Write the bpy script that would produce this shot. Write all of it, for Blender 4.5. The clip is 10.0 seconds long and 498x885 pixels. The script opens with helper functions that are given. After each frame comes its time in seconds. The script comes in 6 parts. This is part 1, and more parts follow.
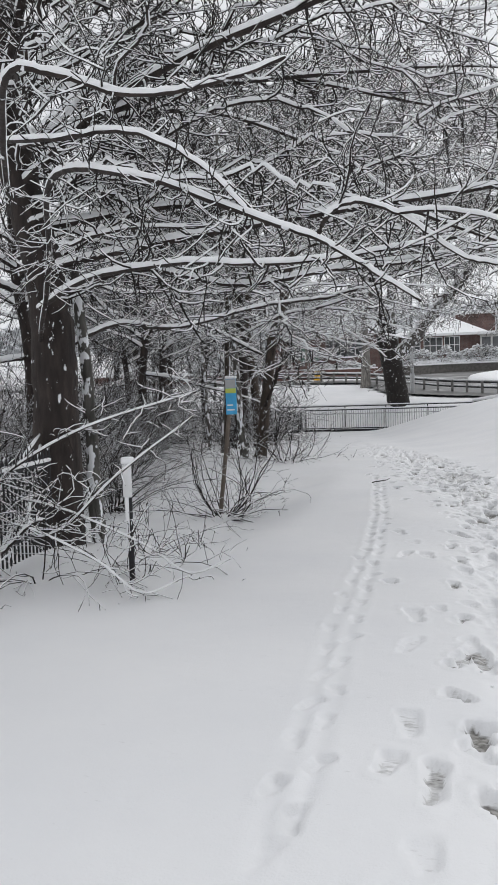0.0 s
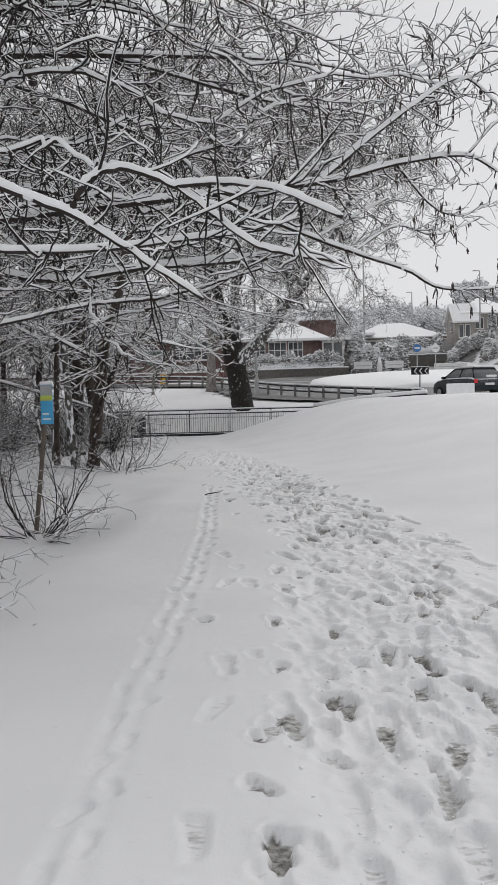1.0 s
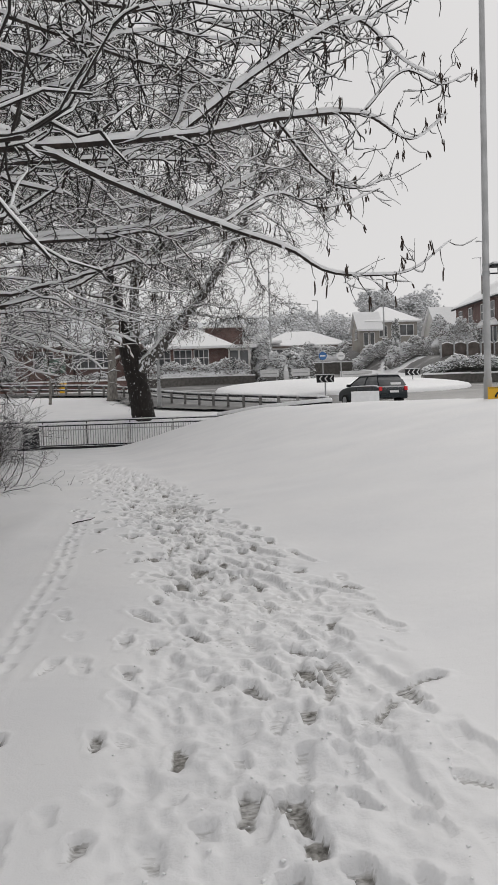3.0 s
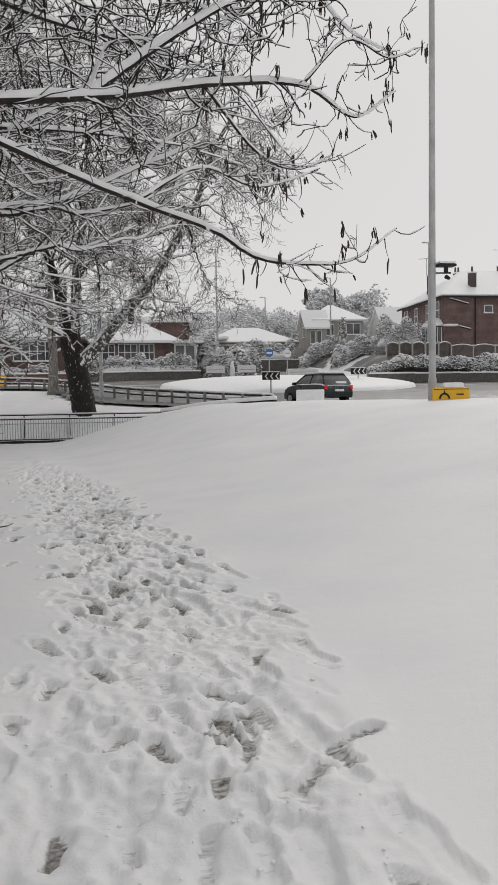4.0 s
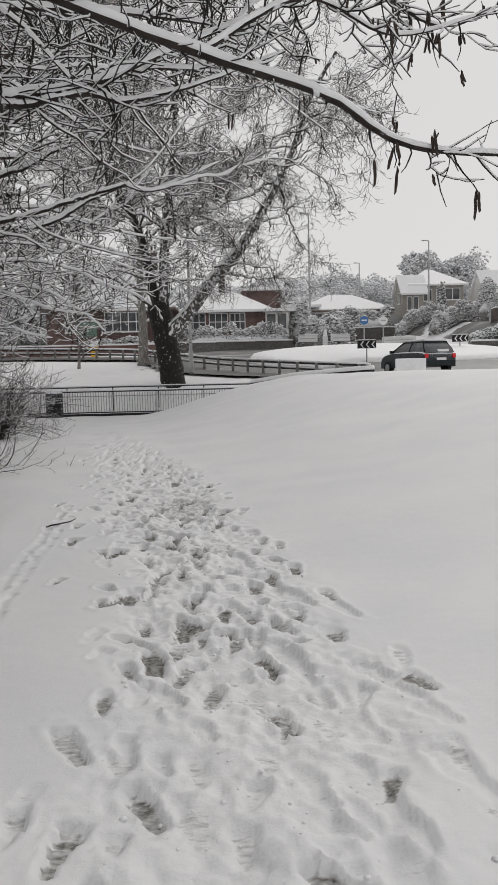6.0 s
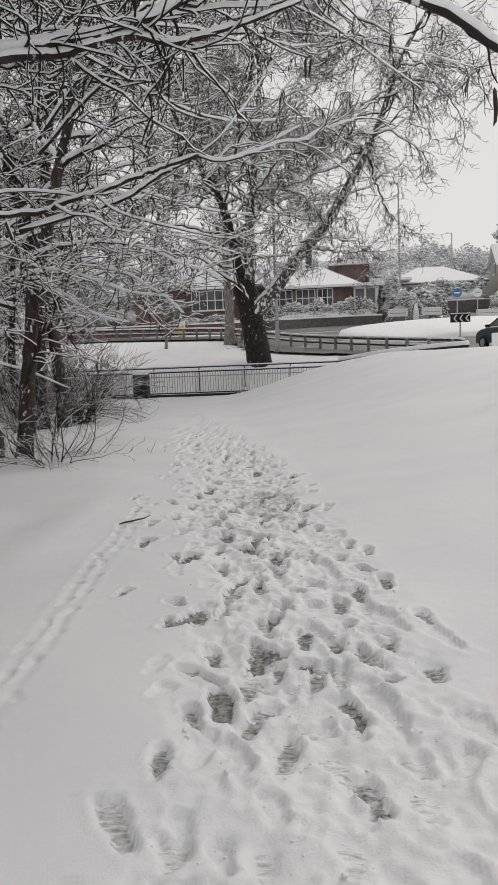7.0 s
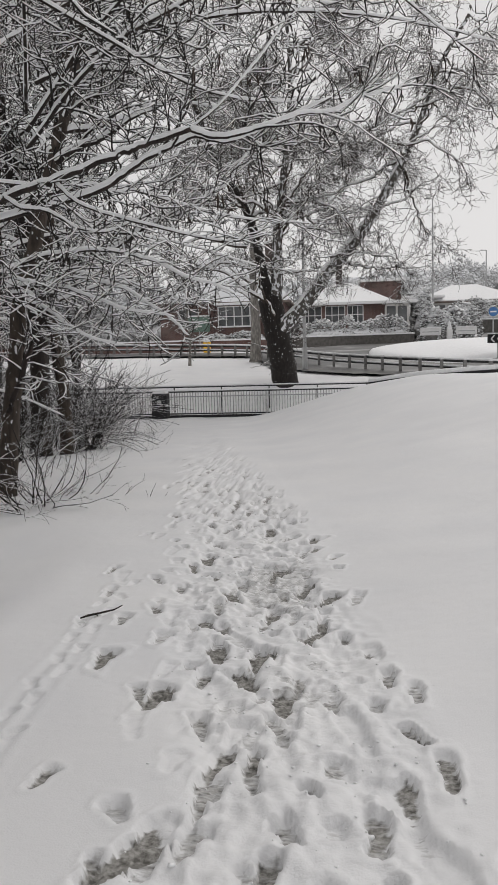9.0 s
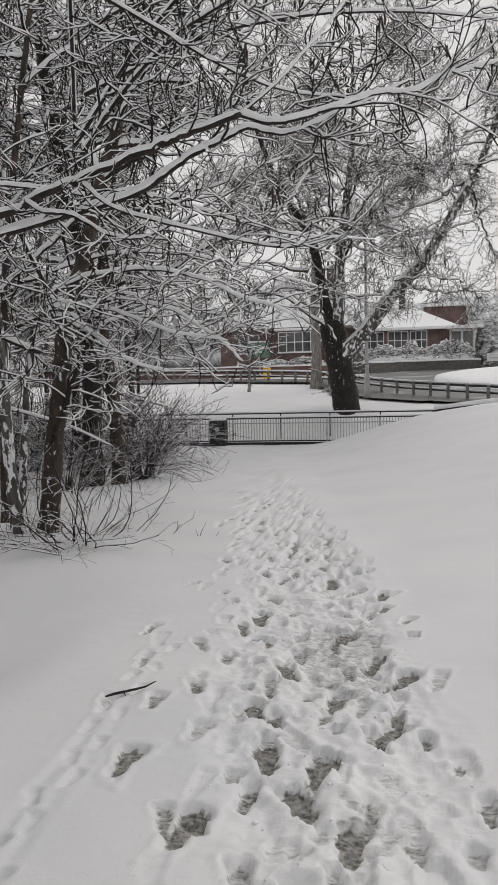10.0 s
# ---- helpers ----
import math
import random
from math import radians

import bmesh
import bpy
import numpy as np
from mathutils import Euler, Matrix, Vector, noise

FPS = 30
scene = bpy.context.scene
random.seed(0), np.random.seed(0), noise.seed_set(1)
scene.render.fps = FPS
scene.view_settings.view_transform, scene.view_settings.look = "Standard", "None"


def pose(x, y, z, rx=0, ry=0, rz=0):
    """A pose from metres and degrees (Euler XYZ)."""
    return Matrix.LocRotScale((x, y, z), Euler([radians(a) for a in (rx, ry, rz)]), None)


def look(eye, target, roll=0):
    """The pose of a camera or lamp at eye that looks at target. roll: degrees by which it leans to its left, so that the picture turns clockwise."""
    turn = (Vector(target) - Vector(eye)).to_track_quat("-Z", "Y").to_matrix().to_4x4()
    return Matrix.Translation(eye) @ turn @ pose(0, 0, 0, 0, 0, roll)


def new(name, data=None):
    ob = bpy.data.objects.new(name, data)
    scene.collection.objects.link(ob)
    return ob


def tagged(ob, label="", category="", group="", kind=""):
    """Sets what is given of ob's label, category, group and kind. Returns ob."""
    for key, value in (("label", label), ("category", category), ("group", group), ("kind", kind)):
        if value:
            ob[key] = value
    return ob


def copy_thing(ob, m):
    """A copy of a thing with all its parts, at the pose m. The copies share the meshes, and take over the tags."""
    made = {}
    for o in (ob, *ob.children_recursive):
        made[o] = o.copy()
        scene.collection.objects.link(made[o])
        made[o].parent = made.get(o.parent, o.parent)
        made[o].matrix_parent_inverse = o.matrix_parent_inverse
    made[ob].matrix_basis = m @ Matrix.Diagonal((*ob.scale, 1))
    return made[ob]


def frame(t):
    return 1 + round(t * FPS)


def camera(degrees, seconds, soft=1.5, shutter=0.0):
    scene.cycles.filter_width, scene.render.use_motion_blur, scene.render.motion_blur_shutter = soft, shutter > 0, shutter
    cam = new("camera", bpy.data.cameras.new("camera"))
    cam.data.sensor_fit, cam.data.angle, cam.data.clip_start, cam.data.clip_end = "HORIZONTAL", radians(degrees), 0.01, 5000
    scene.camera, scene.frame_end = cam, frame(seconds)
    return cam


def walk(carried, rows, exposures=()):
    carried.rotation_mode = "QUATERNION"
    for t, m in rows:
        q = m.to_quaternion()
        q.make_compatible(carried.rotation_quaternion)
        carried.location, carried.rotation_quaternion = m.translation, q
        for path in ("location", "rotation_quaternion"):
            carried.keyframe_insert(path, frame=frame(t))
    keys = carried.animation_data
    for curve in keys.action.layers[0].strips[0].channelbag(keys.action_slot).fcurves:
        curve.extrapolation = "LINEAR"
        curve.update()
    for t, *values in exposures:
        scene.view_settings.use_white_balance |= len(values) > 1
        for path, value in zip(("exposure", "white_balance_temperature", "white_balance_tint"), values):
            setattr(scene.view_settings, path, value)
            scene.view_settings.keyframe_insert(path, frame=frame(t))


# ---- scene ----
cam = camera(35.6, 10.0, soft=1.0)
PATH = [
    (0, (-0.05, -0.367, 1.295), (-0.508, 1.577, 1.18), -1.8),
    (0.5, (0.011, -0.018, 1.32), (-0.212, 1.966, 1.204), -1.5),
    (1, (0.133, 0.355, 1.351), (0.057, 2.35, 1.232), -1.5),
    (1.5, (0.187, 0.75, 1.344), (0.184, 2.747, 1.227), -1.5),
    (2, (0.295, 1.075, 1.353), (0.348, 3.071, 1.238), -1.6),
    (3.3, (0.624, 1.924, 1.389), (0.816, 3.912, 1.286), -1.5),
    (3.5, (0.695, 2.022, 1.4), (0.916, 4.007, 1.293), -1.1),
    (4, (0.715, 2.311, 1.413), (1.005, 4.287, 1.295), -0.9),
    (4.5, (0.712, 2.692, 1.409), (1.042, 4.661, 1.286), -0.7),
    (5, (0.756, 3.113, 1.435), (1.071, 5.084, 1.306), -0.8),
    (5.5, (0.732, 3.528, 1.43), (0.936, 5.512, 1.275), -1.1),
    (6, (0.811, 3.884, 1.433), (0.865, 5.874, 1.242), -1.3),
    (7.3, (0.865, 4.678, 1.552), (0.65, 6.651, 1.304), -2.5),
    (7.5, (0.87, 4.844, 1.581), (0.637, 6.815, 1.333), -2.5),
    (8, (0.867, 5.324, 1.588), (0.614, 7.293, 1.351), -2.5),
    (8.5, (0.905, 5.78, 1.625), (0.652, 7.75, 1.391), -2.1),
    (9, (0.86, 6.21, 1.662), (0.616, 8.185, 1.459), -1.5),
    (9.5, (0.791, 6.627, 1.687), (0.51, 8.602, 1.54), -1.3),
    (10, (0.756, 7.077, 1.693), (0.361, 9.033, 1.559), -1.3),
]
walk(cam, [(t, look(eye, target, roll)) for t, eye, target, roll in PATH],
     [(0, 0.26, 6300, 10), (0.5, 0.08, 6400, 10), (1, 0.02, 6450, 10.5), (2, 0.0, 6550, 11), (3.5, -0.08, 6620, 10.5), (6, -0.07, 6620, 10.5), (7.5, 0.04, 6640, 11), (10, 0.02, 6640, 11)])

# ---- world, sun ----
world = bpy.data.worlds.new("overcast_sky")
scene.world = world
world.use_nodes = True
wn, wl = world.node_tree.nodes, world.node_tree.links
sky = wn.new("ShaderNodeTexSky")
sky.sky_type = "NISHITA"
sky.sun_disc = False
sky.sun_elevation, sky.sun_rotation = radians(40), radians(30)
hsv = wn.new("ShaderNodeHueSaturation")
hsv.inputs["Saturation"].default_value = 0.08
hsv.inputs["Value"].default_value = 0.12
cloud = wn.new("ShaderNodeMix")
cloud.data_type = "RGBA"
cloud.inputs["Factor"].default_value = 0.85
cloud.inputs["B"].default_value = (0.67, 0.67, 0.675, 1)
wl.new(sky.outputs["Color"], hsv.inputs["Color"])
wl.new(hsv.outputs["Color"], cloud.inputs["A"])
wl.new(cloud.outputs["Result"], wn["Background"].inputs["Color"])
wn["Background"].inputs["Strength"].default_value = 1.0
sun_data = bpy.data.lights.new("sun", "SUN")
sun_data.energy, sun_data.angle, sun_data.color = 0.80, radians(30), (1.0, 0.98, 0.95)
sun = new("sun", sun_data)
sun.matrix_world = look((13.5, 23.4, 22.7), (0, 0, 0))


# ---- materials ----
def shader(name, rough=0.7, metal=0.0):
    m = bpy.data.materials.new(name)
    m.use_nodes = True
    b = m.node_tree.nodes["Principled BSDF"]
    b.inputs["Roughness"].default_value, b.inputs["Metallic"].default_value = rough, metal
    return m, m.node_tree.nodes, m.node_tree.links, b


def noise_node(n, l, scale, detail=4, vec=None):
    t = n.new("ShaderNodeTexNoise")
    t.inputs["Scale"].default_value, t.inputs["Detail"].default_value = scale, detail
    if vec is None:
        vec = n.new("ShaderNodeNewGeometry").outputs["Position"]
    l.new(vec, t.inputs["Vector"])
    return t.outputs["Fac"]


def ramp(n, l, fac, stops):
    r = n.new("ShaderNodeValToRGB")
    while len(r.color_ramp.elements) < len(stops):
        r.color_ramp.elements.new(0.5)
    for e, (p, c) in zip(r.color_ramp.elements, stops):
        e.position, e.color = p, (c[0], c[1], c[2], 1)
    l.new(fac, r.inputs["Fac"])
    return r.outputs["Color"]


def blend(n, l, fac, a, b):
    x = n.new("ShaderNodeMix")
    x.data_type = "RGBA"
    for key, v in (("Factor", fac), ("A", a), ("B", b)):
        if isinstance(v, (int, float)):
            x.inputs[key].default_value = v
        elif isinstance(v, tuple):
            x.inputs[key].default_value = (v[0], v[1], v[2], 1)
        else:
            l.new(v, x.inputs[key])
    return x.outputs["Result"]


def bump(n, l, b, height, strength, dist):
    k = n.new("ShaderNodeBump")
    k.inputs["Strength"].default_value, k.inputs["Distance"].default_value = strength, dist
    l.new(height, k.inputs["Height"])
    l.new(k.outputs["Normal"], b.inputs["Normal"])


def plain(name, c, rough=0.7, metal=0.0, vary=0.25, scale=6.0, relief=0.2):
    m, n, l, b = shader(name, rough, metal)
    f = noise_node(n, l, scale, 6)
    lo, hi = tuple(v * (1 - vary) for v in c), tuple(min(1, v * (1 + vary)) for v in c)
    l.new(ramp(n, l, f, [(0.3, lo), (0.7, hi)]), b.inputs["Base Color"])
    if relief:
        bump(n, l, b, noise_node(n, l, scale * 7, 5), relief, 0.01)
    return m


def frosted(name, c, amount=0.35, scale=9.0, rough=0.8, vary=0.3, edge=0.12):
    """A surface with snow lying on what faces up."""
    m, n, l, b = shader(name, rough)
    f = noise_node(n, l, scale, 6)
    lo, hi = tuple(v * (1 - vary) for v in c), tuple(min(1, v * (1 + vary)) for v in c)
    base = ramp(n, l, f, [(0.3, lo), (0.7, hi)])
    g = n.new("ShaderNodeNewGeometry")
    s = n.new("ShaderNodeSeparateXYZ")
    l.new(g.outputs["Normal"], s.inputs["Vector"])
    k = n.new("ShaderNodeMath")
    k.operation = "MULTIPLY_ADD"
    l.new(noise_node(n, l, scale * 2.2, 4), k.inputs[0])
    k.inputs[1].default_value = 0.7
    l.new(s.outputs["Z"], k.inputs[2])
    r = n.new("ShaderNodeMapRange")
    lim = 1.05 - amount
    r.inputs["From Min"].default_value, r.inputs["From Max"].default_value = lim - edge, lim + edge
    l.new(k.outputs[0], r.inputs["Value"])
    l.new(blend(n, l, r.outputs["Result"], base, (0.82, 0.83, 0.85)), b.inputs["Base Color"])
    bump(n, l, b, noise_node(n, l, scale * 6, 5), 0.3, 0.01)
    return m


def snow_material():
    m, n, l, b = shader("snow", 0.62)
    f = noise_node(n, l, 0.8, 5)
    clean = ramp(n, l, f, [(0.3, (0.74, 0.745, 0.76)), (0.7, (0.80, 0.80, 0.805))])
    a = n.new("ShaderNodeAttribute")
    a.attribute_name = "tread"
    streak = n.new("ShaderNodeMapping")
    streak.inputs["Scale"].default_value = (0.45, 1.6, 1)
    l.new(n.new("ShaderNodeNewGeometry").outputs["Position"], streak.inputs["Vector"])
    grit = noise_node(n, l, 34, 6, streak.outputs["Vector"])
    k = n.new("ShaderNodeMath")
    k.operation = "MULTIPLY_ADD"
    l.new(grit, k.inputs[0])
    k.inputs[1].default_value = 1.5
    l.new(a.outputs["Fac"], k.inputs[2])
    r = n.new("ShaderNodeMapRange")
    r.inputs["From Min"].default_value, r.inputs["From Max"].default_value = 1.05, 1.75
    l.new(k.outputs[0], r.inputs["Value"])
    slush = ramp(n, l, noise_node(n, l, 40, 5), [(0.35, (0.075, 0.07, 0.06)), (0.65, (0.36, 0.35, 0.33))])
    l.new(blend(n, l, r.outputs["Result"], clean, slush), b.inputs["Base Color"])
    h = n.new("ShaderNodeMath")
    h.operation = "MULTIPLY_ADD"
    l.new(noise_node(n, l, 120, 6), h.inputs[0])
    h.inputs[1].default_value = 0.35
    l.new(noise_node(n, l, 9, 7), h.inputs[2])
    t = n.new("ShaderNodeAttribute")
    t.attribute_name = "trod"
    rough = n.new("ShaderNodeMath")
    rough.operation = "MULTIPLY"
    l.new(noise_node(n, l, 42, 8), rough.inputs[0])
    l.new(t.outputs["Fac"], rough.inputs[1])
    both = n.new("ShaderNodeMath")
    both.operation = "MULTIPLY_ADD"
    l.new(rough.outputs[0], both.inputs[0])
    both.inputs[1].default_value = 0.9
    l.new(h.outputs[0], both.inputs[2])
    bump(n, l, b, both.outputs[0], 0.38, 0.011)
    return m


def bark(name, c, snow=0.0, scale=14.0):
    m, n, l, b = shader(name, 0.9)
    g = n.new("ShaderNodeNewGeometry")
    mp = n.new("ShaderNodeMapping")
    mp.inputs["Scale"].default_value = (1, 1, 0.25)
    l.new(g.outputs["Position"], mp.inputs["Vector"])
    f = noise_node(n, l, scale, 8, mp.outputs["Vector"])
    col = ramp(n, l, f, [(0.3, tuple(v * 0.45 for v in c)), (0.55, c), (0.75, tuple(v * 1.8 for v in c))])
    if snow:
        mp2 = n.new("ShaderNodeMapping")
        mp2.inputs["Scale"].default_value = (1, 1, 0.55)
        l.new(g.outputs["Position"], mp2.inputs["Vector"])
        s = ramp(n, l, noise_node(n, l, scale * 1.1, 9, mp2.outputs["Vector"]), [(1 - snow, (0, 0, 0)), (1 - snow + 0.03, (1, 1, 1))])
        col = blend(n, l, s, col, (0.8, 0.81, 0.83))
    l.new(col, b.inputs["Base Color"])
    bump(n, l, b, f, 0.8, 0.03)
    return m


def brick_material(name, c1, c2, mortar):
    m, n, l, b = shader(name, 0.85)
    g = n.new("ShaderNodeNewGeometry")
    s = n.new("ShaderNodeSeparateXYZ")
    l.new(g.outputs["Position"], s.inputs["Vector"])
    add = n.new("ShaderNodeMath")
    l.new(s.outputs["X"], add.inputs[0])
    l.new(s.outputs["Y"], add.inputs[1])
    cmb = n.new("ShaderNodeCombineXYZ")
    l.new(add.outputs[0], cmb.inputs["X"])
    l.new(s.outputs["Z"], cmb.inputs["Y"])
    t = n.new("ShaderNodeTexBrick")
    t.inputs["Scale"].default_value = 1.0
    t.inputs["Brick Width"].default_value, t.inputs["Row Height"].default_value = 0.225, 0.075
    t.inputs["Mortar Size"].default_value = 0.008
    for key, v in (("Color1", c1), ("Color2", c2), ("Mortar", mortar)):
        t.inputs[key].default_value = (*v, 1)
    l.new(cmb.outputs[0], t.inputs["Vector"])
    f = noise_node(n, l, 1.3, 6)
    st = ramp(n, l, f, [(0.35, (0.75, 0.75, 0.75)), (0.7, (1.15, 1.15, 1.15))])
    x = n.new("ShaderNodeMix")
    x.data_type, x.blend_type = "RGBA", "MULTIPLY"
    x.inputs["Factor"].default_value = 1.0
    l.new(t.outputs["Color"], x.inputs["A"])
    l.new(st, x.inputs["B"])
    l.new(x.outputs["Result"], b.inputs["Base Color"])
    bump(n, l, b, t.outputs["Fac"], 0.3, 0.01)
    return m


def slush_material():
    m, n, l, b = shader("road_slush", 0.45)
    f = noise_node(n, l, 0.5, 8)
    base = ramp(n, l, f, [(0.38, (0.05, 0.049, 0.047)), (0.58, (0.10, 0.098, 0.095)), (0.74, (0.42, 0.42, 0.42))])
    l.new(base, b.inputs["Base Color"])
    bump(n, l, b, noise_node(n, l, 6, 6), 0.4, 0.03)
    return m


SNOW = snow_material()
SNOW_CAP = plain("snow_cap", (0.88, 0.885, 0.895), 0.65, 0, 0.05, 7, 0.3)
BARK_DARK = bark("bark_dark", (0.032, 0.024, 0.021), 0.345)
BARK_MOTTLED = bark("bark_mottled", (0.10, 0.095, 0.085), 0.47, 11.0)
BARK_OLD = bark("bark_old", (0.024, 0.02, 0.018), 0.34, 16.0)
BARK_PLASTER = bark("bark_snow_plastered", (0.10, 0.092, 0.084), 0.475, 9.0)
BARK_BROWN = bark("bark_brown", (0.06, 0.046, 0.037), 0.365)
BARK_PALE = bark("bark_pale", (0.26, 0.245, 0.225), 0.3)
TWIG = plain("twig_bark", (0.016, 0.012, 0.0105), 0.85, 0, 0.4, 8, 0)
TWIG_BROWN = plain("twig_bark_brown", (0.04, 0.032, 0.028), 0.85, 0, 0.4, 8, 0)
TWIG_FROST = frosted("frosted_twig", (0.016, 0.012, 0.0105), 0.15, 3, 0.85, 0.35, 0.2)
CATKIN = plain("catkin_brown", (0.05, 0.035, 0.028), 0.85, 0, 0.4, 30, 0.3)
STEEL = plain("galvanised_steel", (0.42, 0.43, 0.44), 0.45, 0.6, 0.15, 4)
POLE_GREY = plain("grey_painted_steel", (0.45, 0.455, 0.46), 0.5, 0.2, 0.15, 3)
BLACK = plain("black_paint", (0.016, 0.016, 0.018), 0.75, 0, 0.3, 9)
IRON = plain("dark_iron_rail", (0.035, 0.035, 0.037), 0.5, 0.3, 0.35, 7)
BALUSTER = plain("worn_grey_baluster", (0.48, 0.48, 0.485), 0.55, 0.2, 0.3, 6)
POST_GREY = frosted("grey_barrier_post", (0.22, 0.215, 0.21), 0.30, 6)
WHITE = plain("white_paint", (0.78, 0.78, 0.78), 0.5, 0, 0.06, 5)
YELLOW = plain("yellow_sign_face", (0.85, 0.48, 0.02), 0.4, 0, 0.08, 3, 0)
BLUE = plain("blue_sign_face", (0.05, 0.16, 0.38), 0.4, 0, 0.1, 5, 0)
SKYBLUE = plain("sky_blue_sign_face", (0.06, 0.38, 0.68), 0.4, 0, 0.1, 9, 0)
GREEN = plain("green_sign_face", (0.14, 0.22, 0.18), 0.45, 0, 0.1, 5, 0)
LIME = plain("lime_panel", (0.48, 0.55, 0.10), 0.45, 0, 0.1, 9, 0)
WOOD = frosted("weathered_wood", (0.13, 0.105, 0.085), 0.30, 8)
# red brick, its colour greyed a little for the haze over the houses
BRICK = brick_material("red_brick", (0.175, 0.095, 0.085), (0.125, 0.075, 0.07), (0.25, 0.22, 0.2))
BRICK_DARK = brick_material("sooty_brick", (0.09, 0.06, 0.055), (0.07, 0.05, 0.047), (0.18, 0.17, 0.16))
BRICK_LOW = brick_material("garden_brick", (0.17, 0.075, 0.06), (0.12, 0.055, 0.05), (0.22, 0.2, 0.18))
RENDER_GREY = plain("grey_render", (0.36, 0.34, 0.31), 0.9, 0, 0.12, 1.5)
RENDER_WHITE = plain("white_render", (0.68, 0.67, 0.65), 0.9, 0, 0.08, 1.5)
STONE_WALL = frosted("stone_wall", (0.12, 0.113, 0.105), 0.34, 5)
HEDGE = frosted("hedge_leaves", (0.22, 0.215, 0.205), 0.55, 3, 0.8, 0.45, 0.4)
FIR = frosted("evergreen_leaves", (0.09, 0.095, 0.085), 0.5, 3, 0.8, 0.4, 0.3)
# far crowns: snow on top, and a grey base lifted to carry the haze
HAZED_LEAF = frosted("hazed_far_wood", (0.50, 0.50, 0.50), 0.75, 1.2, 0.9, 0.25, 0.5)
# hillside trees: the air's haze is painted into this pale base
HAZE_WOOD = frosted("hazed_hillside_wood", (0.52, 0.53, 0.54), 0.35, 0.06, 0.95, 0.12)
PANEL = frosted("fence_panel_wood", (0.13, 0.11, 0.1), 0.2, 3)
ROAD = slush_material()
TILE = plain("roof_tile", (0.16, 0.13, 0.115), 0.85, 0, 0.3, 3)
CARPAINT = plain("dark_car_paint", (0.012, 0.018, 0.022), 0.25, 0.3, 0.2, 3, 0)
CARSNOW = frosted("car_paint_snow_flecked", (0.012, 0.02, 0.025), 0.24, 9, 0.3)
RUBBER = plain("tyre_rubber", (0.02, 0.02, 0.02), 0.85)
REDLAMP, _n, _l, _b = shader("red_tail_lamp", 0.3)
_b.inputs["Base Color"].default_value = (0.5, 0.01, 0.015, 1)
_b.inputs["Emission Color"].default_value = (1, 0.04, 0.05, 1)
_b.inputs["Emission Strength"].default_value = 0.12
GLASS_DARK, _n, _l, _b = shader("window_glass", 0.06)
_l.new(ramp(_n, _l, noise_node(_n, _l, 0.9, 3), [(0.3, (0.05, 0.055, 0.06)), (0.7, (0.16, 0.165, 0.17))]), _b.inputs["Base Color"])
CURTAIN = plain("net_curtain", (0.5, 0.5, 0.49), 0.9, 0, 0.25, 3)


# ---- mesh helpers ----
def thing(name, label, category, loc=(0, 0, 0), rz=0.0, group="", kind=""):
    e = new(name)
    e.matrix_basis = pose(loc[0], loc[1], loc[2], 0, 0, rz)
    e.empty_display_size = 0.2
    return tagged(e, label, category, group, kind)


def mesh_from(name, v, f, smooth=False):
    me = bpy.data.meshes.new(name)
    me.from_pydata(v.tolist() if hasattr(v, "tolist") else v, [], f.tolist() if hasattr(f, "tolist") else f)
    if smooth:
        me.polygons.foreach_set("use_smooth", [True] * len(me.polygons))
    return me


def part(name, bm, material, parent, label="", smooth=False, kind=""):
    if isinstance(bm, bpy.types.Mesh):
        me = bm
    else:
        me = bpy.data.meshes.new(name)
        bm.to_mesh(me)
        bm.free()
        if smooth:
            me.polygons.foreach_set("use_smooth", [True] * len(me.polygons))
    if material and not me.materials:
        me.materials.append(material)
    ob = new(name, me)
    ob.parent = parent
    return tagged(ob, label, kind=kind) if label or kind else ob


def box(bm, x0, x1, y0, y1, z0, z1, bevel=0.0):
    r = bmesh.ops.create_cube(bm, size=1.0)
    for v in r["verts"]:
        v.co = Vector((x0 if v.co.x < 0 else x1, y0 if v.co.y < 0 else y1, z0 if v.co.z < 0 else z1))
    if bevel:
        es = list({e for v in r["verts"] for e in v.link_edges})
        bmesh.ops.bevel(bm, geom=es, offset=bevel, segments=2, affect="EDGES", profile=0.6)
    return r["verts"]


def boxed(x0, x1, y0, y1, z0, z1, bevel=0.0):
    bm = bmesh.new()
    box(bm, x0, x1, y0, y1, z0, z1, bevel)
    return bm


def cyl(bm, p, q, r0, r1, seg=10):
    p, q = Vector(p), Vector(q)
    d = q - p
    m = Matrix.Translation((p + q) / 2) @ d.to_track_quat("Z", "Y").to_matrix().to_4x4()
    return bmesh.ops.create_cone(bm, cap_ends=True, segments=seg, radius1=r0, radius2=r1, depth=d.length, matrix=m)["verts"]


def rod(p, q, r0, r1=None, seg=10):
    bm = bmesh.new()
    cyl(bm, p, q, r0, r0 if r1 is None else r1, seg)
    return bm


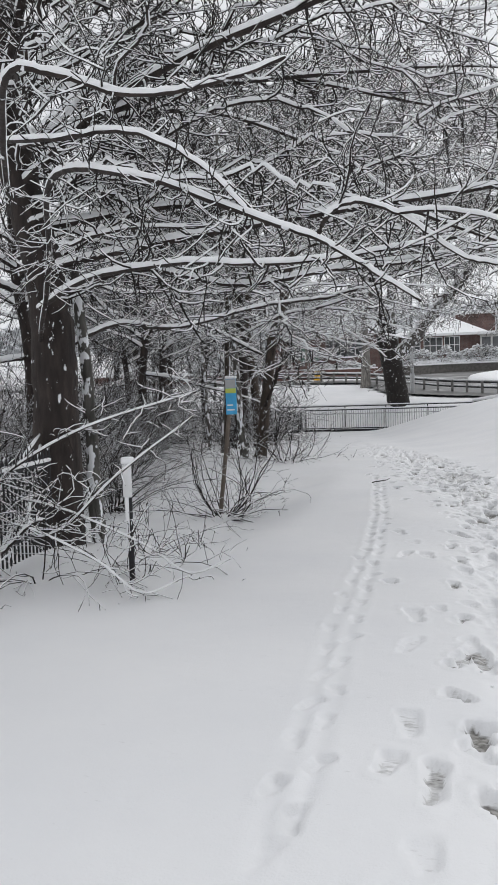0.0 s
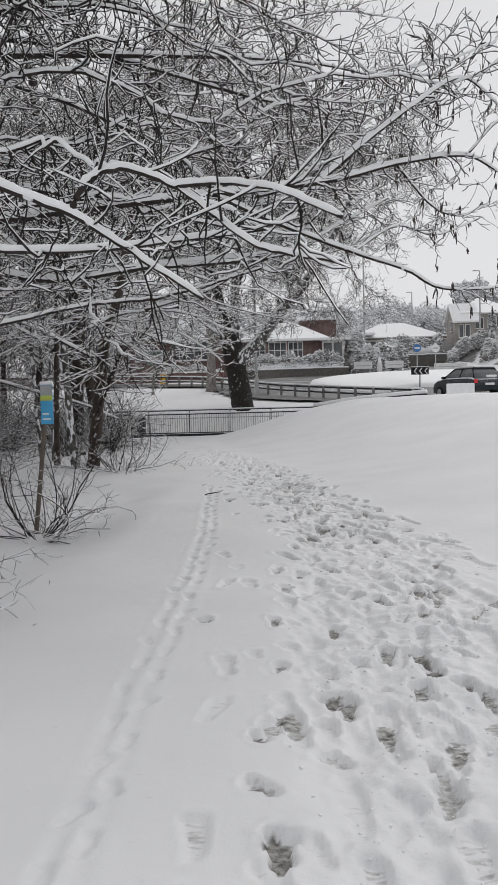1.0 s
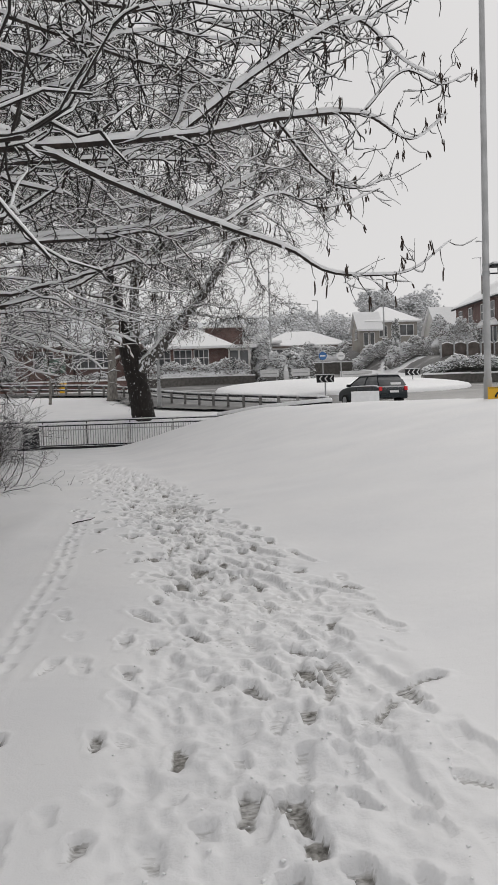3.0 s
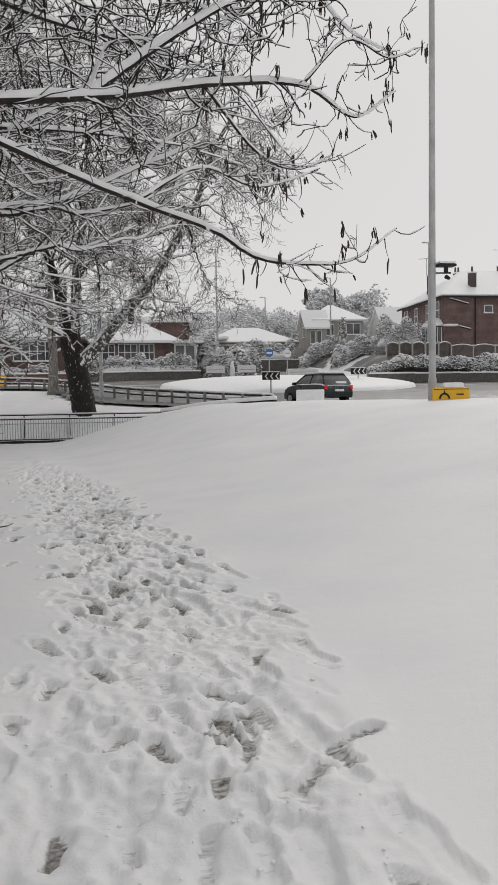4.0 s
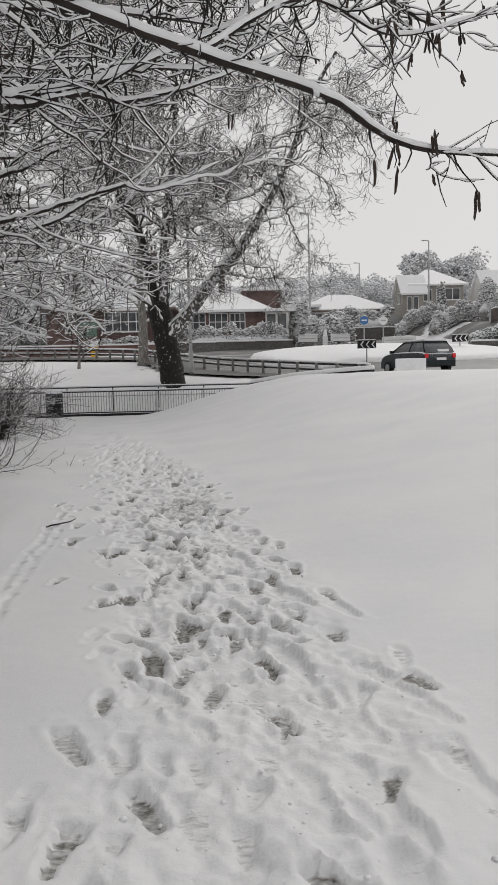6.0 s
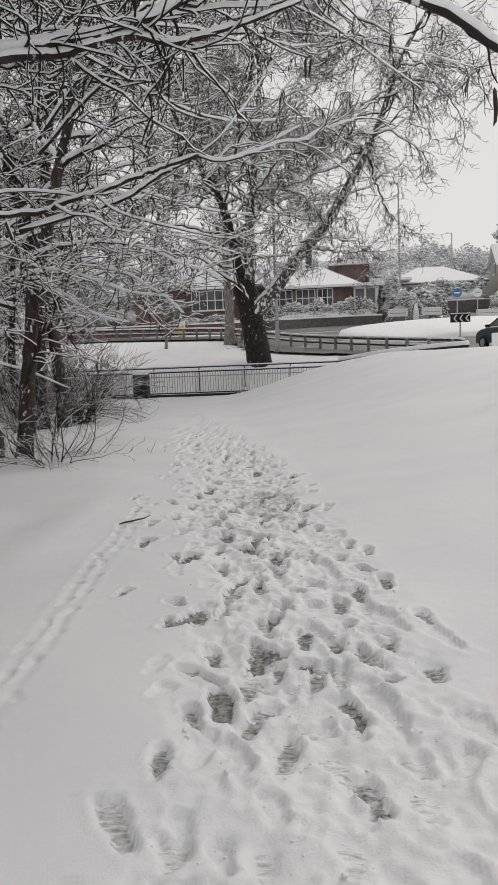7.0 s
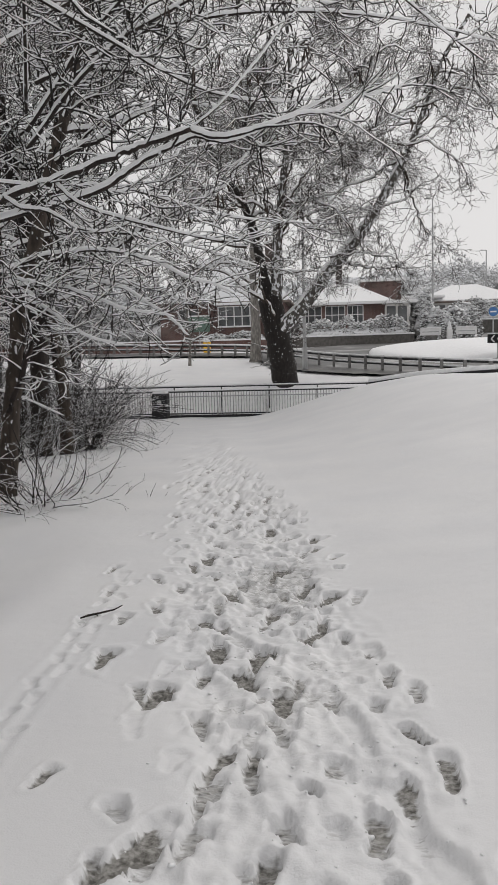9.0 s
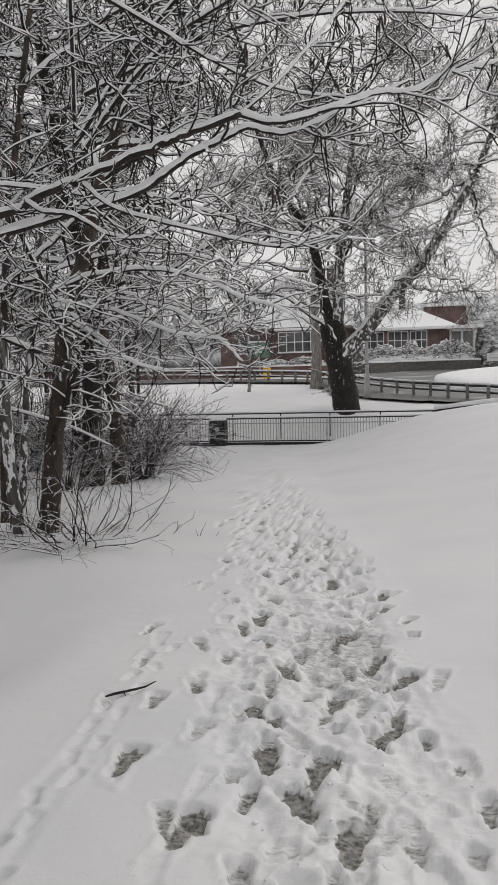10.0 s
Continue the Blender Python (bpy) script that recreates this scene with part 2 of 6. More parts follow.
def tube_mesh(name, lines, sides=5):
    """Tapered tubes along polylines, each (points, radii), in one mesh."""
    vs, fs, base = [], [], 0
    ang = np.arange(sides) * 2 * np.pi / sides + 0.4
    ca, sa = np.cos(ang), np.sin(ang)
    ring = np.arange(sides)
    for pts, rad in lines:
        p, r = np.asarray(pts, float), np.asarray(rad, float)
        if len(p) < 2:
            continue
        tip = p[-1] - p[-2]
        tip = tip / (np.linalg.norm(tip) + 1e-9) * r[-1] * 0.6
        butt = p[0] - p[1]
        butt = butt / (np.linalg.norm(butt) + 1e-9) * r[0] * 0.3
        p, r = np.vstack([p[0] + butt, p, p[-1] + tip]), np.concatenate([[r[0] * 0.05], r, [r[-1] * 0.05]])
        n = len(p)
        d = np.gradient(p, axis=0)
        d /= np.linalg.norm(d, axis=1)[:, None] + 1e-9
        ref = np.where(np.abs(d[:, 2:3]) > 0.9, np.array([[1.0, 0, 0]]), np.array([[0, 0, 1.0]]))
        u = np.cross(d, ref)
        u /= np.linalg.norm(u, axis=1)[:, None] + 1e-9
        w = np.cross(u, d)
        vs.append((p[:, None, :] + r[:, None, None] * (u[:, None, :] * ca[None, :, None] + w[:, None, :] * sa[None, :, None])).reshape(-1, 3))
        i = base + np.arange(n - 1)[:, None] * sides + ring[None, :]
        j = base + np.arange(n - 1)[:, None] * sides + ((ring + 1) % sides)[None, :]
        fs.append(np.stack([i, j, j + sides, i + sides], -1).reshape(-1, 4))
        base += n * sides
    me = bpy.data.meshes.new(name)
    if not vs:
        return me
    v, f = np.concatenate(vs), np.concatenate(fs)
    me.vertices.add(len(v))
    me.vertices.foreach_set("co", v.astype(np.float32).ravel())
    me.loops.add(f.size)
    me.loops.foreach_set("vertex_index", f.astype(np.int32).ravel())
    me.polygons.add(len(f))
    me.polygons.foreach_set("loop_start", np.arange(0, f.size, 4, dtype=np.int32))
    me.polygons.foreach_set("use_smooth", np.ones(len(f), dtype=bool))
    me.update(calc_edges=True)
    return me


# ---- ground ----
def sst(t):
    t = np.clip(t, 0, 1)
    return t * t * (3 - 2 * t)


PY = [-10, 2.5, 4.5, 6, 7.4, 9, 11, 12.3, 14.2, 16.4, 19, 23, 30, 36, 60]
PL = [0.1, 0.08, 0.08, 0.1, 0.1, -0.02, -0.4, -0.6, -0.92, -1.28, -1.75, -2.75, -4.2, -5.1, -5.1]
PR = [0.7, 1.0, 1.55, 1.66, 1.64, 1.4, 1.0, 0.84, 0.5, 0.05, -0.65, -1.65, -3.2, -4.1, -4.1]


def ground(x, y):
    x, y = np.asarray(x, float), np.asarray(y, float)
    base = -0.45 * sst((y - 13) / 22) + 0 * x
    base = base + 0.05 * np.sin(x * 0.9 + 1.0) * np.sin(y * 0.45) * sst((np.interp(y, PY, PL) - 0.6 - x) / 2)
    base = base - 0.22 * sst((-1.3 - x) / 1.1) * sst((y - 5.2) / 3) * sst((14.5 - y) / 3.5)
    x0 = np.interp(y, [0, 4, 6, 9, 11, 14, 19, 23, 30, 36], [1.6, 1.7, 1.8, 1.5, 1.0, 0.7, -0.3, -1.0, -2.2, -3.0])
    x1 = np.interp(y, [0, 6, 12, 19, 24, 28, 32, 36], [10, 10, 9.5, 8.3, 6.8, 5.6, 4.4, 3.0])
    top = np.interp(y, [0, 19, 28, 33, 36.5, 38], [1.2, 1.29, 1.23, 1.13, 0.82, 0.70])
    t = np.clip((x - x0) / (x1 - x0), 0, 1)
    z = base + (top - base) * (0.45 * sst(t) + 0.55 * np.sin(t * np.pi / 2) ** 1.3)
    z = z - 0.45 * sst((x - x1 - 1.0) / 4)
    road = 0.95 + 0.065 * (y - 38) + 0.01 * np.maximum(y - 78, 0)
    road = road + 1.9 * sst((x - 17) / 4) * sst((y - 56.5 - 0.0 * x) / 3.5) + 0.8 * sst((x - 10) / 6) * sst((y - 84) / 6)
    end = 42 + 4 * sst((9 - x) / 3)
    road = road - 0.30 * (1 - sst((y - end) / (4 + 4 * sst((9 - x) / 3))))
    return z + (road - z) * sst((y - 38.0) / 1.6)


def gz(x, y):
    return float(ground(np.array([x]), np.array([y]))[0])

def vnoise(x, y, scale, seed):
    rng = np.random.default_rng(seed)
    g = rng.random((256, 256))
    a, b = np.asarray(x) * scale + 500, np.asarray(y) * scale + 500
    i, j = np.floor(a).astype(int), np.floor(b).astype(int)
    u, v = a - i, b - j
    u, v = u * u * (3 - 2 * u), v * v * (3 - 2 * v)
    i0, j0, i1, j1 = i % 256, j % 256, (i + 1) % 256, (j + 1) % 256
    return (g[i0, j0] * (1 - u) + g[i1, j0] * u) * (1 - v) + (g[i0, j1] * (1 - u) + g[i1, j1] * u) * v - 0.5


def spread(lo, hi, step, far, grow):
    """Grid lines: even between lo and hi, ever wider to both sides as far as far."""
    mid = list(np.arange(lo, hi + step / 2, step))
    a, s = [mid[0]], step
    while a[-1] > far[0]:
        s *= grow
        a.append(a[-1] - s)
    c, s = [mid[-1]], step
    while c[-1] < far[1]:
        s *= grow
        c.append(c[-1] + s)
    return np.array(a[:0:-1] + mid + c[1:])


def crumbs(gx, gy, Z):
    """Small lumps of kicked snow lying on the trodden way."""
    rng = np.random.default_rng(15)
    n = 800
    y = 1.9 + 13 * rng.random(n) ** 1.2
    a, b = np.interp(y, PY, PL), np.interp(y, PY, PR)
    x = a + (b - a) * np.clip(rng.normal(0.5, 0.22, n), 0.05, 0.92)
    i, j = np.clip(np.searchsorted(gx, x), 0, len(gx) - 1), np.clip(np.searchsorted(gy, y), 0, len(gy) - 1)
    r = np.clip(rng.lognormal(-5.2, 0.4, n), 0.003, 0.014)
    shape = np.array([[1, 0, 0], [0, 1, 0], [-1, 0, 0], [0, -1, 0], [0, 0, 0.8], [0, 0, -0.8], [0.75, 0.75, 0.2], [-0.75, 0.75, 0.2], [-0.75, -0.75, 0.2], [0.75, -0.75, 0.2]])
    v = shape[None] * r[:, None, None] * rng.uniform(0.7, 1.3, (n, 10, 3)) + np.stack([gx[i], gy[j], Z[i, j] + r * 0.25], -1)[:, None, :]
    ring = [0, 6, 1, 7, 2, 8, 3, 9]
    f = np.array([t for k in range(8) for t in ((ring[k], ring[(k + 1) % 8], 4), (ring[(k + 1) % 8], ring[k], 5))])
    me = mesh_from("snow_crumb_scatter", v.reshape(-1, 3), (f[None] + 10 * np.arange(n)[:, None, None]).reshape(-1, 3), True)
    me.materials.append(SNOW_CAP)
    tagged(new("snow_crumb_scatter", me), "small crumbs of kicked snow lying on the footpath", "snow", kind="stuff")


def build_ground():
    gx = spread(-1.7, 1.75, 0.017, (-420, 420), 1.13)
    gy = spread(2.1, 13.2, 0.018, (-60, 1500), 1.032)
    X, Y = np.meshgrid(gx, gy, indexing="ij")
    Z = ground(X, Y)
    tread = np.zeros_like(Z)
    pl, pr = np.interp(Y, PY, PL), np.interp(Y, PY, PR)
    wob = 0.22 * vnoise(X, Y, 1.3, 5) + 0.1 * vnoise(X, Y, 4, 6)
    inside = sst((X - pl + wob) / 0.35) * sst((pr - X + wob) / 0.35) * (Y < 37)
    near = (Y < 38)
    Z += near * (0.05 * vnoise(X, Y, 0.5, 1) + 0.02 * vnoise(X, Y, 1.6, 2))
    Z -= inside * 0.03
    flat = Z.copy()
    along = X + 0.22 * (Y - 6)
    share = np.clip((X - pl) / (pr - pl), 0, 1)
    lumps = vnoise(along, Y * 0.6, 5.0, 7) * 0.050 + (0.4 - 1.6 * np.abs(vnoise(along, Y * 0.6, 7, 8))) * 0.030 + (0.35 - 1.5 * np.abs(vnoise(along, Y * 0.75, 13, 9))) * 0.026 + vnoise(X, Y, 24, 10) * 0.018 + vnoise(X, Y, 46, 14) * 0.007
    drag = (0.5 - 2 * np.abs(vnoise(along, Y * 0.16, 5.5, 17))) * 0.03 * sst((share - 0.5) / 0.2) * sst((10 - Y) / 2)
    Z += inside * (lumps + drag)
    rng = np.random.default_rng(11)

    def press(x, y, ang, length, width, depth, wet):
        r = length * 0.85
        i0, i1 = np.searchsorted(gx, (x - r, x + r))
        j0, j1 = np.searchsorted(gy, (y - r, y + r))
        if i1 - i0 < 2 or j1 - j0 < 2:
            return
        xs, ys = X[i0:i1, j0:j1] - x, Y[i0:i1, j0:j1] - y
        u = (xs * math.sin(ang) + ys * math.cos(ang)) / (length / 2)
        v = xs * math.cos(ang) - ys * math.sin(ang)
        w = width / 2 * (0.86 + 0.2 * np.clip(u, -1, 1) - 0.22 * np.exp(-((u + 0.25) / 0.25) ** 2))
        q = (np.abs(u) ** 3.2 + np.abs(v / w) ** 3.2) ** (1 / 3.2)
        q = q + (0.42 if length < 0.32 else 0.7) * vnoise(xs + x, ys + y, 24 if length < 0.32 else 13, 12) + 0.2 * vnoise(xs + x, ys + y, 55, 13)
        hole = sst((1.08 - q) / 0.17)
        rim = np.exp(-((q - 1.35) / 0.22) ** 2)
        ridge = 0.002 * np.sin(u * 30) * hole * (q < 0.9)
        zs = Z[i0:i1, j0:j1]
        floor = flat[i0:i1, j0:j1] - depth + 0.38 * (zs - flat[i0:i1, j0:j1])
        up = np.minimum((1 - hole) * depth * 0.22 * rim, np.maximum(flat[i0:i1, j0:j1] + 0.016 - zs, 0))
        Z[i0:i1, j0:j1] = zs + hole * np.minimum(floor - zs, 0) + up + ridge
        tread[i0:i1, j0:j1] = np.maximum(tread[i0:i1, j0:j1], sst((0.98 - q) / 0.25) * wet)

    # boot marks that stand out: place and turn, first the wet ones farther along
    for x, y, a in ((-0.05, 11.06, -30), (0.11, 10.54, -20), (0.38, 11.28, 8), (0.65, 10.83, 25), (0.31, 12.42, 20), (0.56, 11.94, 15), (-0.35, 12.82, -10), (0.11, 13.94, 0),
                    (0.57, 13.42, 20), (0.3, 10.17, -35), (0.54, 9.9, -5), (-0.1, 9.87, 10), (-0.52, 10.36, 0), (0.36, 10.44, 5), (0.03, 11.72, -15), (0.73, 11.58, 30), (0.11, 8.62, 30), (0.55, 8.1, 10), (0.42, 7.62, -10)):
        press(x, y, radians(a), 0.33, 0.15, 0.036, 1.4)
    for x, y, a in ((1.1, 5.91, -50), (1.17, 5.62, -5), (1.14, 5.38, 5), (1.02, 5.49, -25), (1.0, 5.1, 10), (0.78, 5.41, -25), (1.01, 6.93, -20), (0.27, 6.11, 5), (0.51, 6.33, -30),
                    (1.58, 5.34, 60), (1.35, 5.07, 40), (0.58, 7.5, 20), (0.4, 3.67, 0), (0.67, 4.34, 10), (0.75, 3.83, 5), (1.03, 3.72, 0), (0.16, 3.5, -10), (0.82, 4.27, -15), (0.8, 3.3, 8), (0.54, 3.44, 0)):
        press(x, y, radians(a), 0.27, 0.11, 0.033, 0.85)
    # the trodden way: walkers' steps, side by side rather than one over another
    done = []
    for k in range(2200):
        y = 1.4 + 34 * (k / 2200) ** 1.25
        a, b = np.interp(y, PY, PL), np.interp(y, PY, PR)
        f = rng.uniform(-0.35, 0.0) if rng.random() < 0.05 else np.clip(rng.normal(0.48, 0.26), 0.0, 1.0)
        x, y = a + f * (b - a), y + rng.normal(0, 0.05)
        if any(abs(x - p) < 0.12 and abs(y - q) < 0.24 for p, q in done[-60:]) and rng.random() < (0.86 if y < 14 else 0.5):
            continue
        done.append((x, y))
        trod = 0.22 if y < 7.5 else 0.55
        wet = rng.uniform(0.55, 1.1) if rng.random() < trod else rng.choice([0.0, 0.2, 0.4])
        deep = rng.uniform(0.009, 0.027) + 0.013 * (wet > 0.5)
        press(x, y, rng.normal(-0.14, 0.24), rng.choice([0.13, 0.18, 0.24, 0.29]) * rng.uniform(0.9, 1.1), rng.uniform(0.08, 0.12), deep * (0.6 if f > 0.72 and y < 9 else 1.0), wet)
    worn = sst((vnoise(along, Y * 0.5, 3.4, 21) + 0.35 * vnoise(X, Y, 19, 22) - 0.12) / 0.12) * inside * sst((share - 0.3) / 0.2) * sst((0.9 - share) / 0.1) * sst((Y - 7.2) / 2) * sst((17 - Y) / 3)
    Z -= 0.014 * worn
    tread[:] = np.maximum(tread, 0.5 * worn)
    # long scuffs on the way's outer side
    for x, y, a, ln in ((1.45, 5.2, 12, 0.8), (1.62, 6.4, 20, 0.7), (1.5, 7.3, 24, 0.8), (1.25, 4.5, 5, 0.8), (1.6, 4.6, 12, 0.7), (1.3, 6.3, 16, 0.8),
                        (1.2, 8.6, 24, 0.7), (0.9, 9.6, 18, 0.6), (1.05, 9.0, 20, 0.7), (1.45, 8.3, 26, 0.5), (1.1, 7.6, 20, 0.7)):
        press(x, y, radians(-a), ln * 0.7, 0.13, 0.02, 0.0)
    # a narrow double trail beside it
    mid = -0.53 + 0.02 * np.sin(Y) - 0.05 * np.maximum(0, Y - 6)
    run = sst((Y - 1.2) / 0.8) * sst((12.5 - Y) / 2.5)
    for side in (-0.05, 0.05):
        off = X - mid - side + 0.03 * vnoise(X * 0 + side, Y, 3.0, 18)
        Z -= run * 0.007 * np.exp(-(off / 0.03) ** 2) * (0.8 + 1.6 * vnoise(X, Y, 7, 19))
        Z += run * 0.002 * np.exp(-((np.abs(off) - 0.06) / 0.025) ** 2)
    for k in range(58):
        y = 1.7 + k * 0.18
        x = -0.53 + 0.02 * math.sin(y) + (0.05 if k % 2 else -0.05) - 0.05 * max(0, y - 6)
        press(x + rng.normal(0, 0.015), y, rng.normal(0, 0.3), 0.15, 0.07, rng.uniform(0.012, 0.024), 0.0)
    n, mth = X.shape
    v = np.stack([X, Y, Z], -1).reshape(-1, 3).astype(np.float32)
    idx = np.arange(n * mth).reshape(n, mth)
    f = np.stack([idx[:-1, :-1], idx[1:, :-1], idx[1:, 1:], idx[:-1, 1:]], -1).reshape(-1, 4).astype(np.int32)
    me = bpy.data.meshes.new("ground")
    me.vertices.add(len(v))
    me.vertices.foreach_set("co", v.ravel())
    me.loops.add(f.size)
    me.loops.foreach_set("vertex_index", f.ravel())
    me.polygons.add(len(f))
    me.polygons.foreach_set("loop_start", np.arange(0, f.size, 4, dtype=np.int32))
    me.polygons.foreach_set("use_smooth", np.ones(len(f), dtype=bool))
    me.update(calc_edges=True)
    at = me.attributes.new("tread", "FLOAT", "POINT")
    at.data.foreach_set("value", tread.reshape(-1).astype(np.float32))
    at = me.attributes.new("trod", "FLOAT", "POINT")
    at.data.foreach_set("value", (inside * (Y < 37)).reshape(-1).astype(np.float32))
    me.materials.append(SNOW)
    crumbs(gx, gy, Z)
    return tagged(new("ground", me), "snow-covered park ground with a trodden footpath", "ground", kind="structure")


build_ground()


def draped(name, mask, x0, x1, y0, y1, step, lift, material, label):
    gx, gy = np.arange(x0, x1, step), np.arange(y0, y1, step)
    X, Y = np.meshgrid(gx, gy, indexing="ij")
    Z = ground(X, Y) + lift
    keep = mask(X, Y)
    idx = np.arange(X.size).reshape(X.shape)
    c = keep[:-1, :-1] & keep[1:, :-1] & keep[1:, 1:] & keep[:-1, 1:]
    f = np.stack([idx[:-1, :-1], idx[1:, :-1], idx[1:, 1:], idx[:-1, 1:]], -1)[c]
    used, inv = np.unique(f.ravel(), return_inverse=True)
    v = np.stack([X, Y, Z], -1).reshape(-1, 3)[used]
    me = mesh_from(name, v, inv.reshape(-1, 4), True)
    me.materials.append(material)
    return tagged(new(name, me), label, "road", kind="structure")


IC, IRX, IRY = (11.0, 54.0), 8.6, 8.0      # the roundabout's island


def road_mask(x, y):
    e = np.sqrt(((x - IC[0]) / IRX) ** 2 + ((y - IC[1]) / IRY) ** 2)
    ring = (e > 0.97) & (((x - IC[0]) / 15.5) ** 2 + ((y - IC[1]) / 15.0) ** 2 < 1)
    edge = np.interp(x, [-60, -13, -1, 4, 9], [56, 52.6, 47.2, 42, 37])
    left = (x < 6) & (y > edge + 4.4) & (y < edge + 8.5) & (e > 0.97)
    right = (x > 16) & (np.abs(y - (50 - 0.05 * (x - 16))) < 5.0) & (e > 0.97)
    back = (np.abs(x - (12.5 + 0.28 * (y - 64))) < 3.6) & (y > 62) & (y < 140)
    near = (x > 9) & (np.abs(x - (18 + (38 - y) * 0.5)) < 4) & (y < 44) & (y > 22)
    return ring | left | right | back | near


draped("road", road_mask, -60, 70, 22, 140, 0.4, 0.13, ROAD, "grey slushy road round a small roundabout")


def island():
    bm = bmesh.new()
    bmesh.ops.create_uvsphere(bm, u_segments=64, v_segments=16, radius=1.0)
    bmesh.ops.delete(bm, geom=[v for v in bm.verts if v.co.z < -0.05], context="VERTS")
    for v in bm.verts:
        x, y = IC[0] + v.co.x * IRX, IC[1] + v.co.y * IRY
        v.co = Vector((x, y, gz(x, y) + 0.12 + 0.55 * (max(v.co.z, 0) ** 1.2) + (0.12 if v.co.z > 0.02 else 0)))
    me = bpy.data.meshes.new("roundabout_island")
    bm.to_mesh(me)
    bm.free()
    me.polygons.foreach_set("use_smooth", [True] * len(me.polygons))
    me.materials.append(SNOW_CAP)
    tagged(new("roundabout_island", me), "low snow-covered traffic roundabout island", "roundabout", kind="structure")


island()


# ---- trees ----
def wander(rng, p, d, length, n, bend, lift=0.0):
    """A crooked line of n steps from p along d."""
    pts, p, d = [p.copy()], p.copy(), d / np.linalg.norm(d)
    for _ in range(n):
        d = d + rng.normal(0, bend, 3) + np.array([0, 0, lift])
        d /= np.linalg.norm(d)
        p = p + d * (length / n)
        pts.append(p)
    return np.array(pts)


def smooth_line(ctrl, n):
    """Points along a smooth curve through the given joints."""
    c = np.array(ctrl, float)
    c = np.vstack([2 * c[0] - c[1], c, 2 * c[-1] - c[-2]])
    out = []
    k = len(c) - 3
    for s in range(k):
        for t in np.linspace(0, 1, n, endpoint=(s == k - 1)):
            a, b, e, g = c[s], c[s + 1], c[s + 2], c[s + 3]
            out.append(0.5 * (2 * b + (e - a) * t + (2 * a - 5 * b + 4 * e - g) * t * t + (3 * b - a - 3 * e + g) * t ** 3))
    return np.array(out)


def shoots(rng, q, d, ln, r0, n, bend, lift):
    """Many crooked shoots at once: starts, ways, lengths, radii. Gives points (k, n+1, 3) and radii (k, n+1)."""
    p, pts = q.copy(), [q]
    d = d / (np.linalg.norm(d, axis=1)[:, None] + 1e-9)
    curl = rng.normal(0, 0.9 * bend, d.shape)
    for _ in range(n):
        d = d + curl + rng.normal(0, 0.6 * bend, d.shape) + np.array([0, 0, lift])
        d /= np.linalg.norm(d, axis=1)[:, None]
        p = p + d * (ln / n)[:, None]
        pts.append(p)
    return np.stack(pts, 1), r0[:, None] * np.linspace(1, 0.38, n + 1)[None, :]


def turn_out(rng, d, droop):
    side = rng.normal(0, 1, d.shape)
    side -= d * (side * d).sum(1)[:, None]
    side /= np.linalg.norm(side, axis=1)[:, None] + 1e-9
    w = rng.uniform(0.5, 1.1, len(d))[:, None]
    return d * (1.1 - 0.4 * w) + side * w + np.array([0, 0, droop])


def grow_twigs(rng, main, scales, spec, thin=0.0024, joints=(5, 4, 2), bare=0.12):
    """Shoots on the limbs, shoots on those, and so on: a batch (points, radii) for each level."""
    q, d, t, r, s = [], [], [], [], []
    count, reach, bend, lift, droop = spec[0]
    for (p, rad), sc in zip(main, scales):
        cum = np.concatenate([[0], np.cumsum(np.linalg.norm(np.diff(p, axis=0), axis=1))])
        m = max(2, int(count * cum[-1] * (1.0 if sc > 0.75 else 1.3)))
        u = rng.uniform(bare, 1.0, m)
        for a in u:
            x = a * cum[-1]
            k = min(max(int(np.searchsorted(cum, x)), 1), len(p) - 1)
            f = (x - cum[k - 1]) / (cum[k] - cum[k - 1] + 1e-9)
            q.append(p[k - 1] + (p[k] - p[k - 1]) * f)
            d.append((p[k] - p[k - 1]) / (np.linalg.norm(p[k] - p[k - 1]) + 1e-9))
            r.append(rad[k])
        t.append(u)
        s.append(np.full(m, sc))
    q, d, t, r, s = np.array(q), np.array(d), np.concatenate(t), np.array(r), np.concatenate(s)
    fine = thin * np.clip(s * 1.3, 0.42, 1.0)
    out = []
    for level, (count, reach, bend, lift, droop) in enumerate(spec):
        ln = s * reach * rng.uniform(0.4, 1.25, len(q)) * (1.1 - 0.55 * t)
        r0 = np.maximum(fine, np.minimum(r * 0.75, fine + 0.009 * ln * fine / thin))
        n = joints[level]
        pts, rad = shoots(rng, q, turn_out(rng, d, droop), ln, r0, n, bend, lift)
        rad = np.maximum(rad, fine[:, None] * 0.7)
        out.append((pts, rad))
        if level + 1 == len(spec):
            break
        k = rng.poisson(spec[level + 1][0] * ln)
        i = np.repeat(np.arange(len(q)), k)
        t = rng.uniform(0.1, 1.0, len(i))
        a = np.minimum((t * n).astype(int), n - 1)
        f = (t * n - a)[:, None]
        p0, p1 = pts[i, a], pts[i, a + 1]
        q, d = p0 + (p1 - p0) * f, (p1 - p0) / (np.linalg.norm(p1 - p0, axis=1)[:, None] + 1e-9)
        r, s, fine = rad[i, a], 0.5 + 0.5 * s[i], fine[i]
    return out


